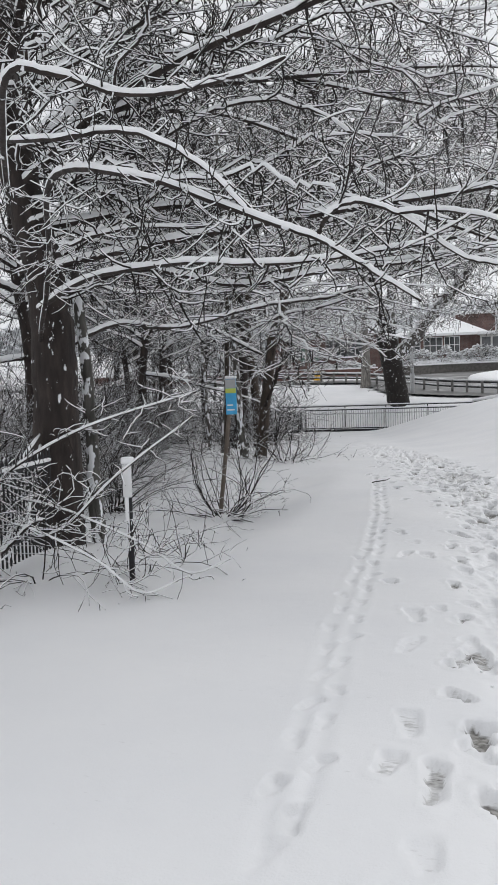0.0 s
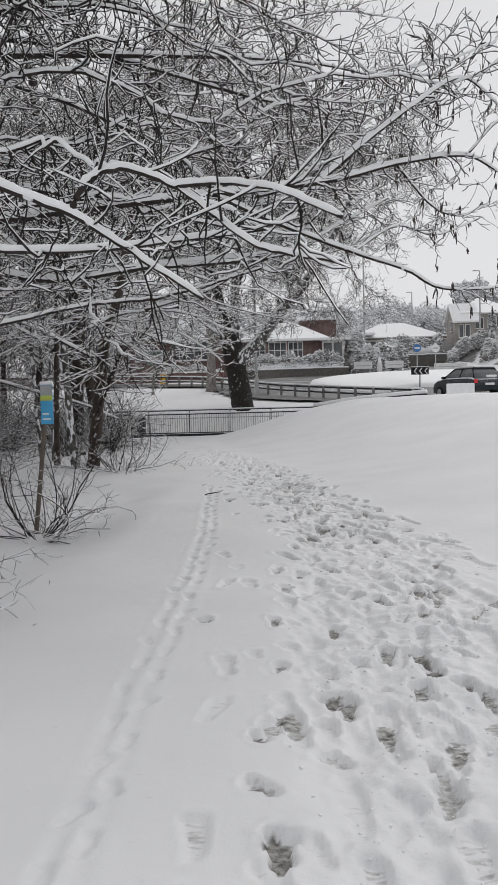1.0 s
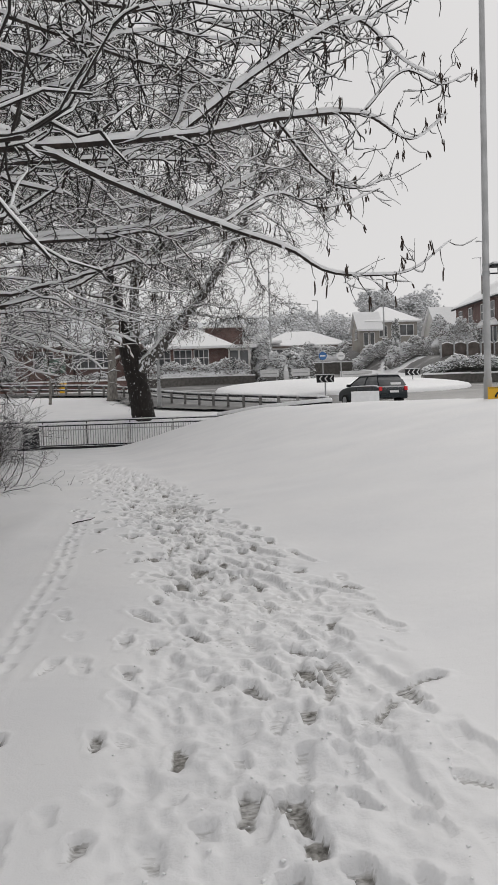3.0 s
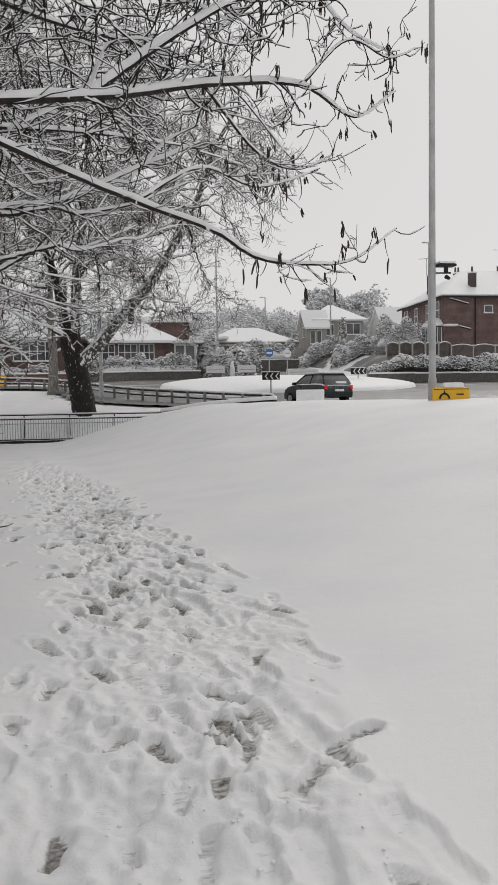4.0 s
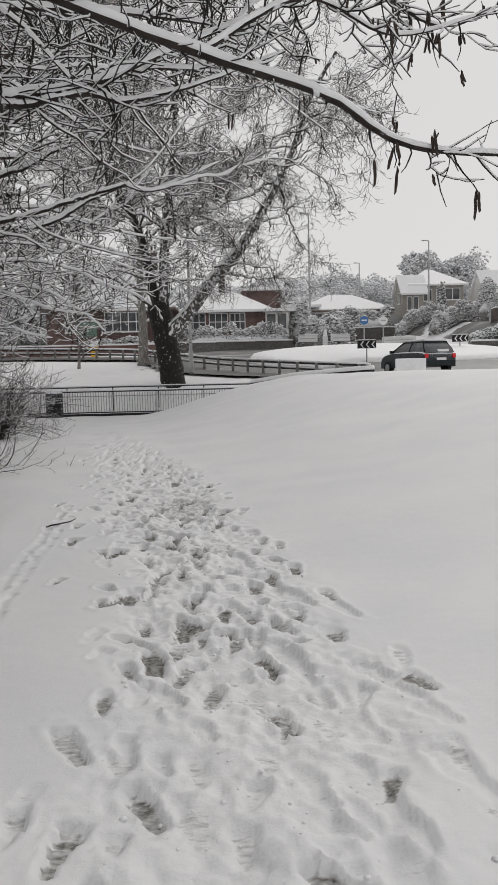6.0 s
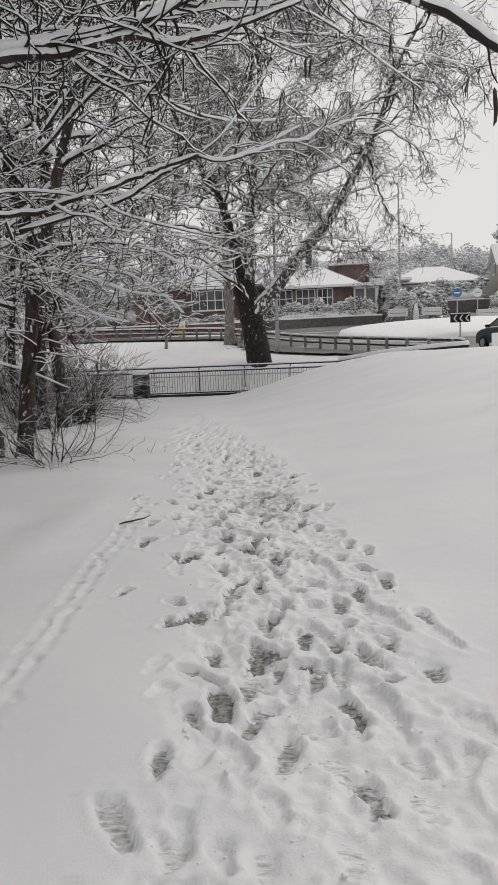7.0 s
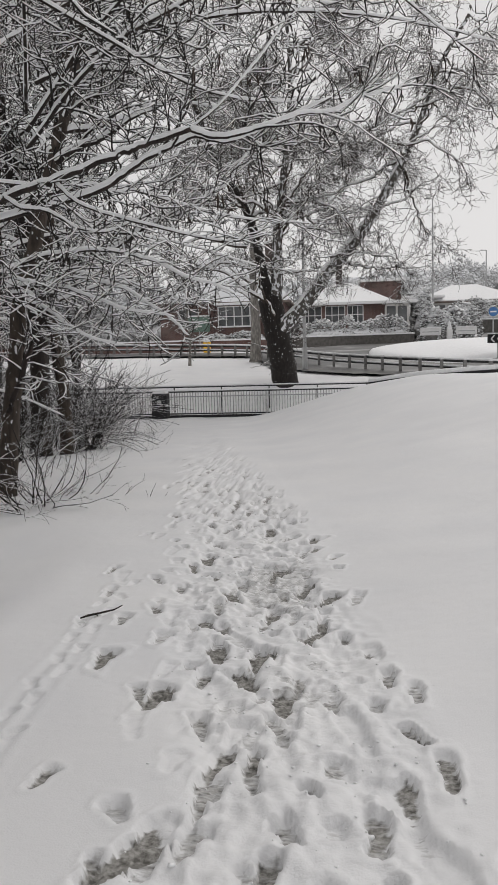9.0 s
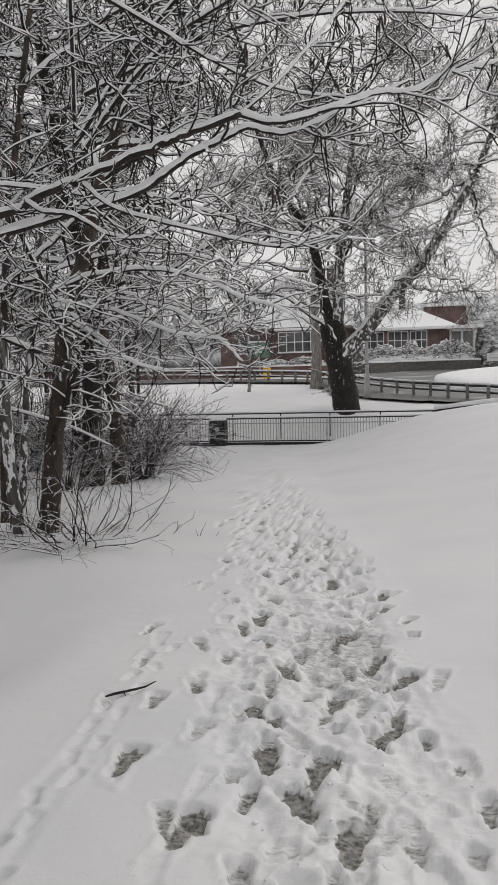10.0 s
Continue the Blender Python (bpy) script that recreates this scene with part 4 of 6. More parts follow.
limbs2 = [
    ([[-3.52, 15.95, 1.1], [-3.33, 15.9, 1.47], [-3.04, 15.9, 2.16], [-2.8, 15.9, 2.45], [-2.33, 15.9, 2.65], [-1.76, 15.9, 2.77]], 0.04, 0.012, 0.7),
    ([[-3.33, 16.0, 2.6], [-3.2, 15.8, 2.59], [-2.97, 15.8, 2.42], [-2.8, 15.8, 2.08], [-2.71, 15.8, 1.74], [-2.54, 15.8, 1.44]], 0.03, 0.008, 0.5),
    ([[-2.85, 16.5, 5.4], [-2.57, 17.0, 5.7], [-2.27, 17.0, 5.68], [-1.81, 17.0, 5.59], [-1.3, 17.0, 5.26], [-0.7, 17.0, 5.1]], 0.035, 0.008, 0.8),
    ([[-3.3, 15.7, 2.6], [-3.0, 15.6, 2.6], [-2.65, 15.2, 2.37], [-2.05, 14.8, 2.03], [-1.54, 14.6, 1.9]], 0.024, 0.006, 0.6),
    ([[-3.3, 15.7, 2.7], [-3.02, 15.7, 2.75], [-2.35, 15.5, 2.76], [-1.73, 15.2, 2.61], [-1.13, 15.0, 2.24], [-0.85, 14.8, 1.99]], 0.026, 0.006, 0.8),
    ([[-3.3, 15.7, 2.9], [-3.08, 15.7, 3.02], [-2.1, 15.2, 3.08], [-1.41, 15.0, 2.96], [-0.78, 14.8, 2.67], [-0.29, 14.6, 2.41]], 0.028, 0.006, 0.8),
    ([[-3.4, 15.7, 2.7], [-2.5, 15.4, 2.65], [-1.7, 15.0, 2.35], [-1.0, 14.8, 2.2]], 0.02, 0.006),
    ([[-3.4, 15.7, 2.6], [-3.0, 14.8, 2.75], [-2.5, 14.2, 2.58], [-2.1, 13.6, 2.5]], 0.02, 0.006),
    ([[-3.2, 15.8, 3.8], [-2.0, 16.4, 4.0], [-0.8, 17.0, 3.7], [0.4, 17.4, 3.6]], 0.026, 0.007),
    ([[-3.0, 15.8, 4.6], [-1.6, 15.2, 5.8], [0.0, 15.0, 6.4], [1.6, 15.2, 6.6]], 0.028, 0.006),
    ([[-2.7, 15.9, 6.0], [-1.2, 16.6, 7.2], [0.4, 17.2, 7.8], [1.8, 17.8, 7.7]], 0.028, 0.006),
    ([[-2.9, 15.9, 5.2], [-1.4, 16.4, 6.0], [0.4, 16.8, 6.2], [2.2, 17.2, 6.0], [3.6, 17.6, 5.7]], 0.03, 0.006),
    ([[-2.6, 16.0, 6.6], [-0.8, 16.0, 8.2], [1.2, 16.2, 8.9], [3.2, 16.6, 8.8]], 0.03, 0.006),
    ([[-2.4, 16.1, 7.6], [-1.0, 17.0, 9.6], [0.6, 18.0, 10.6], [2.4, 19.0, 10.8]], 0.03, 0.006),
    ([[-3.0, 15.8, 4.4], [-1.4, 14.2, 4.9], [0.2, 13.2, 5.0], [1.6, 12.8, 5.2]], 0.026, 0.006),
    ([[-3.5, 15.7, 2.2], [-4.3, 14.4, 2.7], [-4.6, 13.2, 2.8], [-4.4, 12.0, 2.9]], 0.03, 0.007),
    ([[-3.4, 15.7, 3.0], [-3.0, 13.8, 3.8], [-2.3, 12.2, 4.2], [-1.6, 10.8, 4.4]], 0.022, 0.006),
    ([[-3.0, 15.8, 4.8], [-2.2, 14.0, 5.8], [-1.2, 12.4, 6.2], [-0.2, 11.0, 6.3]], 0.022, 0.006),
    ([[-4.4, 16.8, 2.6], [-3.4, 17.4, 3.1], [-2.2, 17.8, 2.9], [-1.2, 18.0, 2.5]], 0.03, 0.007),
    ([[-4.3, 16.8, 3.2], [-3.2, 17.6, 3.7], [-1.8, 18.4, 3.6], [-0.4, 19.0, 3.2]], 0.026, 0.007),
    ([[-4.5, 15.9, 2.5], [-5.2, 15.4, 3.0], [-5.6, 14.6, 3.2], [-5.4, 13.8, 3.0]], 0.03, 0.007),
    ([[-4.5, 16.7, 2.0], [-5.0, 17.8, 2.4], [-4.6, 19.0, 2.5], [-3.6, 20.0, 2.2]], 0.03, 0.007),
]
SPEC2 = [(4.6, 1.25, 0.34, 0.05, -0.18), (5.0, 0.6, 0.42, 0.08, -0.10), (3.0, 0.28, 0.4, 0.12, 0.0)]
tree("multi_stemmed_tree", "clump of leaning snow-flecked stems with long snowy limbs", (-3.9, 16.0, 0.0),
     [(C1, 0.125, 0.05), (C2, 0.085, 0.04, BARK_MOTTLED), (C3, 0.06, 0.035), (C4, 0.06, 0.035, BARK_PLASTER), (C5, 0.05, 0.03, BARK_PLASTER)], limbs2 + crown(rng2, C1[3:], 6, 3.6, 0.4, 0.3, 0.04) + crown(rng2, C3[3:], 5, 3.2, 0.4, 0.3, 0.035),
     SPEC2, 32, MATS_C, 0.98, 0.0052, 3, 0.03, thin=0.0078, joints=(6, 4, 2), crook=0.008)

# dark twin trunks by the shrub
rng4 = np.random.default_rng(24)
D1 = [[-5.57, 22.0, -0.3], [-5.5, 22.0, 1.73], [-5.47, 22.0, 3.6], [-5.55, 22.0, 4.4], [-5.97, 22.0, 6.22], [-6.24, 22.0, 7.91], [-6.4, 22.0, 10.5]]
D2 = [[-5.08, 22.3, -0.3], [-5.13, 22.3, 1.3], [-5.28, 22.3, 2.6], [-5.3, 22.2, 3.8], [-4.8, 22.2, 7.3], [-4.2, 22.3, 9.8]]
SPEC4 = [(4.2, 1.7, 0.32, 0.03, -0.14), (4.6, 0.85, 0.38, 0.04, -0.06), (2.6, 0.42, 0.3, 0.06, 0.0)]
tree("twin_trunk_tree", "dark twin-trunked tree with a dense snowy crown", (-5.4, 22.0, -0.2),
     [(D1, 0.21, 0.12), (D2, 0.15, 0.08, BARK_BROWN)],
     crown(rng4, D1[2:], 14, 5.4, 0.25, 0.35, 0.05) + crown(rng4, D2[3:], 14, 5.4, 0.3, 0.4, 0.05),
     SPEC4, 34, MATS, 1.0, 0.007, 3, thin=0.0095, joints=(5, 3, 2), crook=0.03)

# the big leaning tree behind the railing
rng5 = np.random.default_rng(25)
F1 = [[-1.6, 40.0, 0.4], [-1.78, 40.0, 1.8], [-1.98, 40.0, 3.0], [-2.25, 40.0, 4.4]]
F2 = [[-1.9, 39.9, 3.0], [-0.85, 39.7, 3.95], [0.18, 39.6, 5.28], [1.43, 39.6, 6.58], [2.43, 39.6, 8.09], [3.42, 39.6, 9.79], [4.18, 39.6, 11.48], [4.9, 39.5, 13.4], [6.0, 39.4, 15.2]]
F3 = [[-2.1, 40.0, 3.9], [-1.93, 40.1, 5.2], [-1.88, 40.1, 6.82], [-1.63, 40.1, 8.89], [-1.37, 40.2, 10.93], [-1.2, 40.3, 14.0], [-1.5, 40.4, 18.5]]
F4 = [[-2.2, 40.0, 4.3], [-2.5, 40.0, 5.4], [-2.95, 40.0, 7.58], [-3.75, 40.0, 9.26], [-4.6, 40.0, 10.8], [-5.5, 40.0, 13.6], [-6.0, 40.0, 17.5]]
limbs5 = []
for stem, k in ((F3[2:], 26), (F4[2:], 26), (F3[4:], 14)):
    limbs5 += crown(rng5, stem, k, 6.0, 0.35, 0.5, 0.05)
limbs5 += crown(rng5, F2[2:5], 3, 3.8, 0.0, 0.6, 0.035) + crown(rng5, F2[1:4], 2, 3.4, -0.2, 0.4, 0.03) + crown(rng5, F3[1:3], 4, 4.2, 0.1, 0.4, 0.04) + crown(rng5, F2[5:], 20, 4.8, 0.25, 0.55, 0.04) + crown(rng5, F2[3:6], 5, 4.8, 0.5, 0.6, 0.04)
limbs5 += [([[4.2, 39.4, 11.8], [5.6, 39.2, 12.2], [6.8, 39.0, 11.4], [7.4, 38.8, 9.8]], 0.05, 0.01),
           ([[2.9, 39.4, 10.4], [4.4, 39.2, 10.4], [5.6, 39.0, 9.4], [6.0, 38.8, 8.2]], 0.05, 0.01),
           ([[-3.2, 39.8, 6.6], [-5.0, 39.2, 6.9], [-6.8, 38.8, 6.0], [-8.6, 38.6, 4.4]], 0.07, 0.012),
           ([[-3.6, 39.9, 8.2], [-5.4, 39.4, 8.4], [-7.4, 39.0, 7.4], [-9.4, 38.8, 5.8]], 0.07, 0.012),
           ([[-2.9, 40.1, 5.6], [-4.4, 40.6, 6.2], [-6.2, 41.0, 5.4], [-7.6, 41.2, 3.6]], 0.06, 0.012),
           ([[-2.6, 39.7, 5.0], [-3.4, 39.0, 5.3], [-4.6, 38.5, 4.4], [-5.4, 38.3, 3.2]], 0.05, 0.012),
           ([[-1.6, 39.8, 8.4], [-0.2, 39.4, 8.2], [1.2, 39.0, 7.0], [1.8, 38.8, 5.6]], 0.05, 0.012),
           ([[0.4, 39.5, 6.0], [1.6, 39.2, 6.4], [2.8, 39.0, 5.8], [3.4, 38.9, 4.8]], 0.04, 0.012),
           ([[-2.4, 39.6, 4.2], [-4.0, 39.0, 5.4], [-5.6, 38.6, 5.6], [-7.2, 38.4, 4.9]], 0.07, 0.012),
           ([[-2.0, 39.6, 3.6], [-2.6, 38.8, 4.8], [-2.4, 38.0, 5.6], [-1.2, 37.6, 5.2], [0.2, 37.4, 4.6]], 0.06, 0.012)]
SPEC5 = [(3.0, 2.0, 0.36, -0.02, 0.0), (3.6, 1.1, 0.42, -0.09, -0.05), (2.8, 0.62, 0.42, -0.14, -0.05)]
tree("leaning_tree", "large leaning dark-trunked tree with a drooping snow-dusted crown", (-1.75, 40.0, gz(-1.75, 40)),
     [(F1, 0.58, 0.50), (F2, 0.32, 0.07, BARK_PLASTER), (F3, 0.31, 0.05, BARK_PLASTER), (F4, 0.24, 0.05)], limbs5, SPEC5, 35, (BARK_OLD, BARK_BROWN, TWIG_BROWN), 1.0, 0.005, 3, thin=0.0098, joints=(6, 5, 3), crook=0.05, bare=0.45, snowy=2)

# woodland behind, to the path's left: one tree and its copies, with other turns and sizes
rng6 = np.random.default_rng(26)
W1 = [[0, 0, -0.4], [0.1, 0, 2.0], [-0.1, 0.1, 4.5], [0.2, 0.1, 8.0], [0.1, 0.2, 12.0]]
SPEC6 = [(3.0, 1.6, 0.2, 0.03, -0.12), (4.0, 0.85, 0.25, 0.04, -0.05), (3.6, 0.45, 0.22, 0.06, 0.0)]
wood = tree("woodland_tree", "bare woodland tree with every twig lined with snow", (0.0, 0.0, 0.0), [(W1, 0.13, 0.05)],
            crown(rng6, W1[1:], 22, 4.2, 0.3, 0.35, 0.05), SPEC6, 36, (BARK_DARK, BARK_DARK, TWIG_FROST), 1.0, 0.006, 3, thin=0.008, twig_snow=False, joints=(4, 2, 1), group="trees of the small wood")
wood.matrix_basis = pose(-7.2, 12.5, gz(-7.2, 12.5), 0, 0, 40)
for x, y, a, s in ((-9.5, 17.5, 130, 1.1), (-8.2, 27.5, 220, 1.0), (-11.5, 33.0, 300, 1.15), (-9.0, 34.0, 80, 0.9),
                   (-9.6, 9.0, 250, 0.9), (-13.2, 46.5, 60, 0.8), (-6.6, 17.0, 200, 0.85), (-7.6, 21.0, 290, 0.95), (-10.5, 26.5, 45, 1.05), (-13.5, 36.5, 140, 0.9), (-9.8, 23.6, 15, 0.9), (-12.2, 28.6, 265, 1.0)):
    c = copy_thing(wood, pose(x, y, gz(x, y) - 0.05, 0, 0, a))
    c.scale = (s, s, s)


def shrub(name, label, loc, n, height, lean, seed, mat, group="", fat=1.0, snow=True, lift=-0.01, foot=0.13, rise=1.0, thick=1.0, bend=0.2):
    rng = np.random.default_rng(seed)
    e = thing(name, label, "shrub", loc, 0, group)
    a = rng.uniform(0, 2 * np.pi, n)
    out = np.stack([np.cos(a), np.sin(a), 0 * a], -1)
    q = out * (rng.uniform(0, foot, n) * height)[:, None] + np.array([0, 0, -0.05])
    dirn = out * (lean * rng.uniform(0.3, 1.1, n))[:, None] + np.array([0, 0, rise])
    stems = shoots(rng, q, dirn, height * rng.uniform(0.6, 1.15, n), rng.uniform(0.006, 0.011, n) * thick, 7, bend, lift)
    main = list(zip(stems[0], stems[1]))
    twigs = grow_twigs(rng, main, [1.0] * n, [(6.0 / height, 0.34 * height, 0.15, 0.04, 0.1), (5.0, 0.26, 0.2, 0.04, 0.0)], 0.0028)
    part("stem_mass", batch_mesh("stem_mass", [stems], 5), mat, e, "thin upright stems", kind="stuff")
    part("twig_mass", batch_mesh("twig_mass", twigs, 3), mat, e, "fine bare twigs", kind="stuff")
    if snow:
        part("twig_snow", batch_mesh("twig_snow", snow_batches(rng, [stems] + twigs, fat, 0.003, 0.75), 3), SNOW_CAP, e, "thin snow along the twigs", kind="stuff")
    return e


shrub("bare_shrub", "round brown bare shrub beside the trees", (-4.95, 23.3, gz(-4.95, 23.3)), 90, 2.3, 0.62, 41, TWIG, fat=0.8)
shrub("bare_shrub", "low sprawling bare shrub at the foot of the stems", (-3.05, 15.7, gz(-3.05, 15.7)), 46, 1.5, 3.0, 42, TWIG, fat=0.8, lift=0.0, foot=0.5, rise=0.55)
shrub("bare_shrub", "thin bare shrub round the waymark post", (-2.6, 9.0, gz(-2.6, 9.0)), 30, 1.3, 2.2, 43, TWIG, fat=0.8, lift=0.03, rise=0.8)
under = shrub("undergrowth_shrub", "tangled dark undergrowth dusted with snow", (-5.2, 9.2, gz(-5.2, 9.2)), 34, 1.8, 0.9, 45, TWIG_FROST, "undergrowth of the wood", snow=False)
for x, y, a in ((-5.1, 11.4, 50), (-6.2, 12.5, 120), (-5.9, 14.6, 200), (-7.0, 16.5, 290), (-4.4, 9.6, 100), (-8.5, 22.0, 80), (-8.8, 25.6, 160), (-10.8, 30.5, 230), (-5.0, 7.6, 10), (-6.0, 8.2, 140), (-6.3, 27.5, 0), (-5.6, 10.6, 260), (-7.4, 14.0, 330)):
    copy_thing(under, pose(x, y, gz(x, y), 0, 0, a))
for x, y, a, s in ((-6.4, 24.5, 15, 1.6), (-7.2, 28.5, 110, 1.9), (-8.6, 32.5, 200, 2.0), (-6.6, 30.5, 300, 1.5), (-12.2, 35.0, 60, 2.0), (-5.3, 20.4, 240, 1.3), (-8.0, 19.0, 330, 1.8), (-9.2, 13.5, 70, 1.8), (-10.5, 17.5, 10, 1.9), (-12.2, 20.5, 190, 2.0), (-13.2, 25.5, 250, 2.1), (-9.6, 22.5, 310, 1.7), (-7.4, 17.8, 150, 1.5)):
    copy_thing(under, pose(x, y, gz(x, y), 0, 0, a)).scale = (s, s, s)
for x, y, a, s in ((-6.6, 10.2, 20, 1.5), (-7.8, 10.6, 95, 1.7), (-6.9, 12.9, 160, 1.6), (-8.4, 15.2, 215, 1.8), (-5.8, 13.4, 275, 1.4), (-9.6, 11.6, 330, 1.9), (-6.4, 7.4, 50, 1.4), (-7.4, 8.6, 120, 1.7), (-10.8, 14.2, 200, 2.0), (-6.7, 16.0, 300, 1.2), (-8.8, 25.2, 25, 1.9), (-11.0, 29.5, 145, 2.1), (-10.6, 24.0, 40, 2.2), (-11.8, 27.0, 100, 2.3), (-9.4, 19.8, 180, 2.0), (-12.8, 31.0, 240, 2.4), (-10.4, 21.4, 320, 2.1)):
    copy_thing(under, pose(x, y, gz(x, y), 0, 0, a)).scale = (s, s, s)
shrub("bare_shrub", "low arching bramble stems sagging under snow", (-3.0, 5.0, gz(-3.0, 5.0)), 13, 1.9, 2.2, 46, TWIG, fat=0.7, lift=-0.12, thick=0.62, bend=0.08)
shrub("bare_shrub", "small arching bramble beside the marker post", (-2.5, 5.6, gz(-2.5, 5.6)), 16, 1.5, 2.4, 47, TWIG, fat=0.6, lift=-0.08, rise=0.8, thick=0.62, bend=0.08)


# ---- bridge railing, wall and barrier ----
def railing(y, x0, x1, zb, zt, posts, gap, label, foot):
    e = thing("railing", label, "railing", ((x0 + x1) / 2, y, 0))
    ox = (x0 + x1) / 2
    part("top_rail", boxed(x0 - ox, x1 - ox, -0.03, 0.03, zt - 0.05, zt, 0.008), IRON, e)
    part("rail_snow", boxed(x0 - ox, x1 - ox, -0.035, 0.035, zt + 0.002, zt + 0.05, 0.015), SNOW_CAP, e, "strip of snow on the rail")
    for x in np.arange(x0, x1 + 0.01, posts):
        part("post", boxed(x - ox - 0.022, x - ox + 0.022, -0.022, 0.022, zb - foot, zt - 0.052, 0.004), BALUSTER if gap else IRON, e)
    if gap:
        part("bottom_rail", boxed(x0 - ox, x1 - ox, -0.02, 0.02, zb + 0.06, zb + 0.11, 0.006), IRON, e)
        part("middle_rail", boxed(x0 - ox, x1 - ox, -0.02, 0.02, zt - 0.24, zt - 0.20, 0.006), STEEL, e)
        me = None
        for k, x in enumerate(np.arange(x0 + gap / 2, x1, gap)):
            if me is None:
                bm = boxed(-0.016, 0.016, -0.014, 0.014, zb + 0.112, zt - 0.052)
                me = bpy.data.meshes.new("baluster")
                bm.to_mesh(me)
                bm.free()
                me.materials.append(BALUSTER)
            ob = new("baluster", me)
            ob.parent, ob.location = e, (x - ox, 0, 0)
    return e


railing(37.2, -12.2, 1.8, -0.40, 0.60, 2.0, 0.11, "dark metal pedestrian railing topped with snow", 0.4)
railing(38.25, -12.2, 1.9, -0.30, 0.76, 2.0, 0.0, "plain dark metal handrail beyond the railing", 0.4)


# black strip put in for the dark gap below the front rail
tagged(part("gap_strip", boxed(-12.4, 0.2, 37.05, 37.2, -0.62, -0.36, 0.02), BLACK, None, "black strip filling the dark gap under the railing"), category="beam", kind="structure")


def coping():
    """The wall top that climbs along the mound from the railing's end."""
    e = thing("parapet_wall", "low dark parapet wall topped with snow along the mound", "wall", (0, 0, 0), kind="structure")
    line = smooth_line([[1.95, 38.2, 0.76], [3.6, 35.7, 1.03], [5.0, 33.6, 1.18], [6.15, 32.1, 1.27]], 6)
    for name, mat, r, dz in (("wall_cap", BLACK, 0.10, -0.03), ("wall_snow", SNOW_CAP, 0.11, 0.07)):
        part(name, tube_mesh(name, [(line + np.array([0, 0, dz]), np.full(len(line), r))], 8), mat, e)
    return e


coping()


def barrier():
    """Post and rail road barrier."""
    e = thing("road_barrier", "metal post-and-rail road barrier capped with snow", "barrier", (0, 0, 0))
    ctrl = [(-34, 69.5), (-14.6, 60.4), (-6.6, 55.6), (-3.0, 51.4), (-0.6, 48.4), (1.4, 46.0), (2.8, 44.2), (4.3, 42.4), (6.0, 40.6), (7.4, 39.3)]
    flat = smooth_line([[x, y, 0] for x, y in ctrl], 14)
    line = np.array([[p[0], p[1], gz(p[0], p[1]) + 0.72] for p in flat])
    for name, mat, r, dz in (("rail", IRON, 0.055, -0.02), ("lower_rail", IRON, 0.05, -0.30), ("rail_snow", SNOW_CAP, 0.055, 0.065), ("lower_snow", SNOW_CAP, 0.045, -0.24)):
        part(name, tube_mesh(name, [(line + np.array([0, 0, dz]), np.full(len(line), r))], 6), mat, e)
    seg = np.concatenate([[0], np.cumsum(np.linalg.norm(np.diff(line, axis=0), axis=1))])
    for s in np.arange(0.5, seg[-1], 1.25):
        p = [np.interp(s, seg, line[:, k]) for k in range(3)]
        po = part("post", boxed(p[0] - 0.07, p[0] + 0.07, p[1] - 0.21, p[1] - 0.07, p[2] - 1.0, p[2] + 0.02, 0.01), POST_GREY, e)
        part("post_snow", boxed(p[0] - 0.09, p[0] + 0.09, p[1] - 0.25, p[1] - 0.07, p[2] + 0.022, p[2] + 0.12, 0.03), SNOW_CAP, po)


barrier()


def litter_bin(x, y):
    z = gz(x, y) - 0.04
    e = thing("litter_bin", "black square litter bin with snow on its lid", "bin", (x, y, z))
    part("body", boxed(-0.31, 0.31, -0.27, 0.27, 0.0, 0.98, 0.02), BLACK, e)
    part("lid", boxed(-0.29, 0.29, -0.29, 0.29, 0.982, 1.04, 0.015), BLACK, e)
    part("emblem", rod((0, -0.272, 0.70), (0, -0.279, 0.70), 0.10, seg=24), STEEL, e, "pale round emblem")
    part("opening", boxed(-0.2, 0.2, -0.276, -0.272, 0.84, 0.93), IRON, e)
    part("snow_cap", boxed(-0.28, 0.28, -0.28, 0.28, 1.042, 1.12, 0.035), SNOW_CAP, e, "cap of snow")


litter_bin(-6.45, 36.75)


# ---- posts and signs by the path ----
def waymark():
    z = gz(-2.72, 9.2)
    e = thing("waymark_post", "slim grey post with a blue and green sign panel", "signpost", (-2.72, 9.2, z))
    part("post", rod((0, 0, -0.1), (0.19, 0, 1.45), 0.028, 0.026), WOOD, e)
    panel = part("panel", boxed(0.14, 0.28, -0.045, -0.03, 1.27, 1.72, 0.004), SKYBLUE, e, "blue sign panel")
    part("band", boxed(0.142, 0.278, -0.05, -0.0465, 1.54, 1.60), LIME, panel, "lime green band")
    part("top_band", boxed(0.142, 0.278, -0.05, -0.0465, 1.605, 1.715), STEEL, panel, "pale frosted band")
    part("bar", boxed(0.16, 0.255, -0.05, -0.0465, 1.32, 1.337), WHITE, panel, "white line of lettering")
    part("bar", boxed(0.16, 0.235, -0.05, -0.0465, 1.38, 1.397), WHITE, panel, "white line of lettering")
    part("snow_cap", boxed(0.135, 0.287, -0.055, 0.0, 1.722, 1.76, 0.018), SNOW_CAP, e, "cap of snow")


waymark()


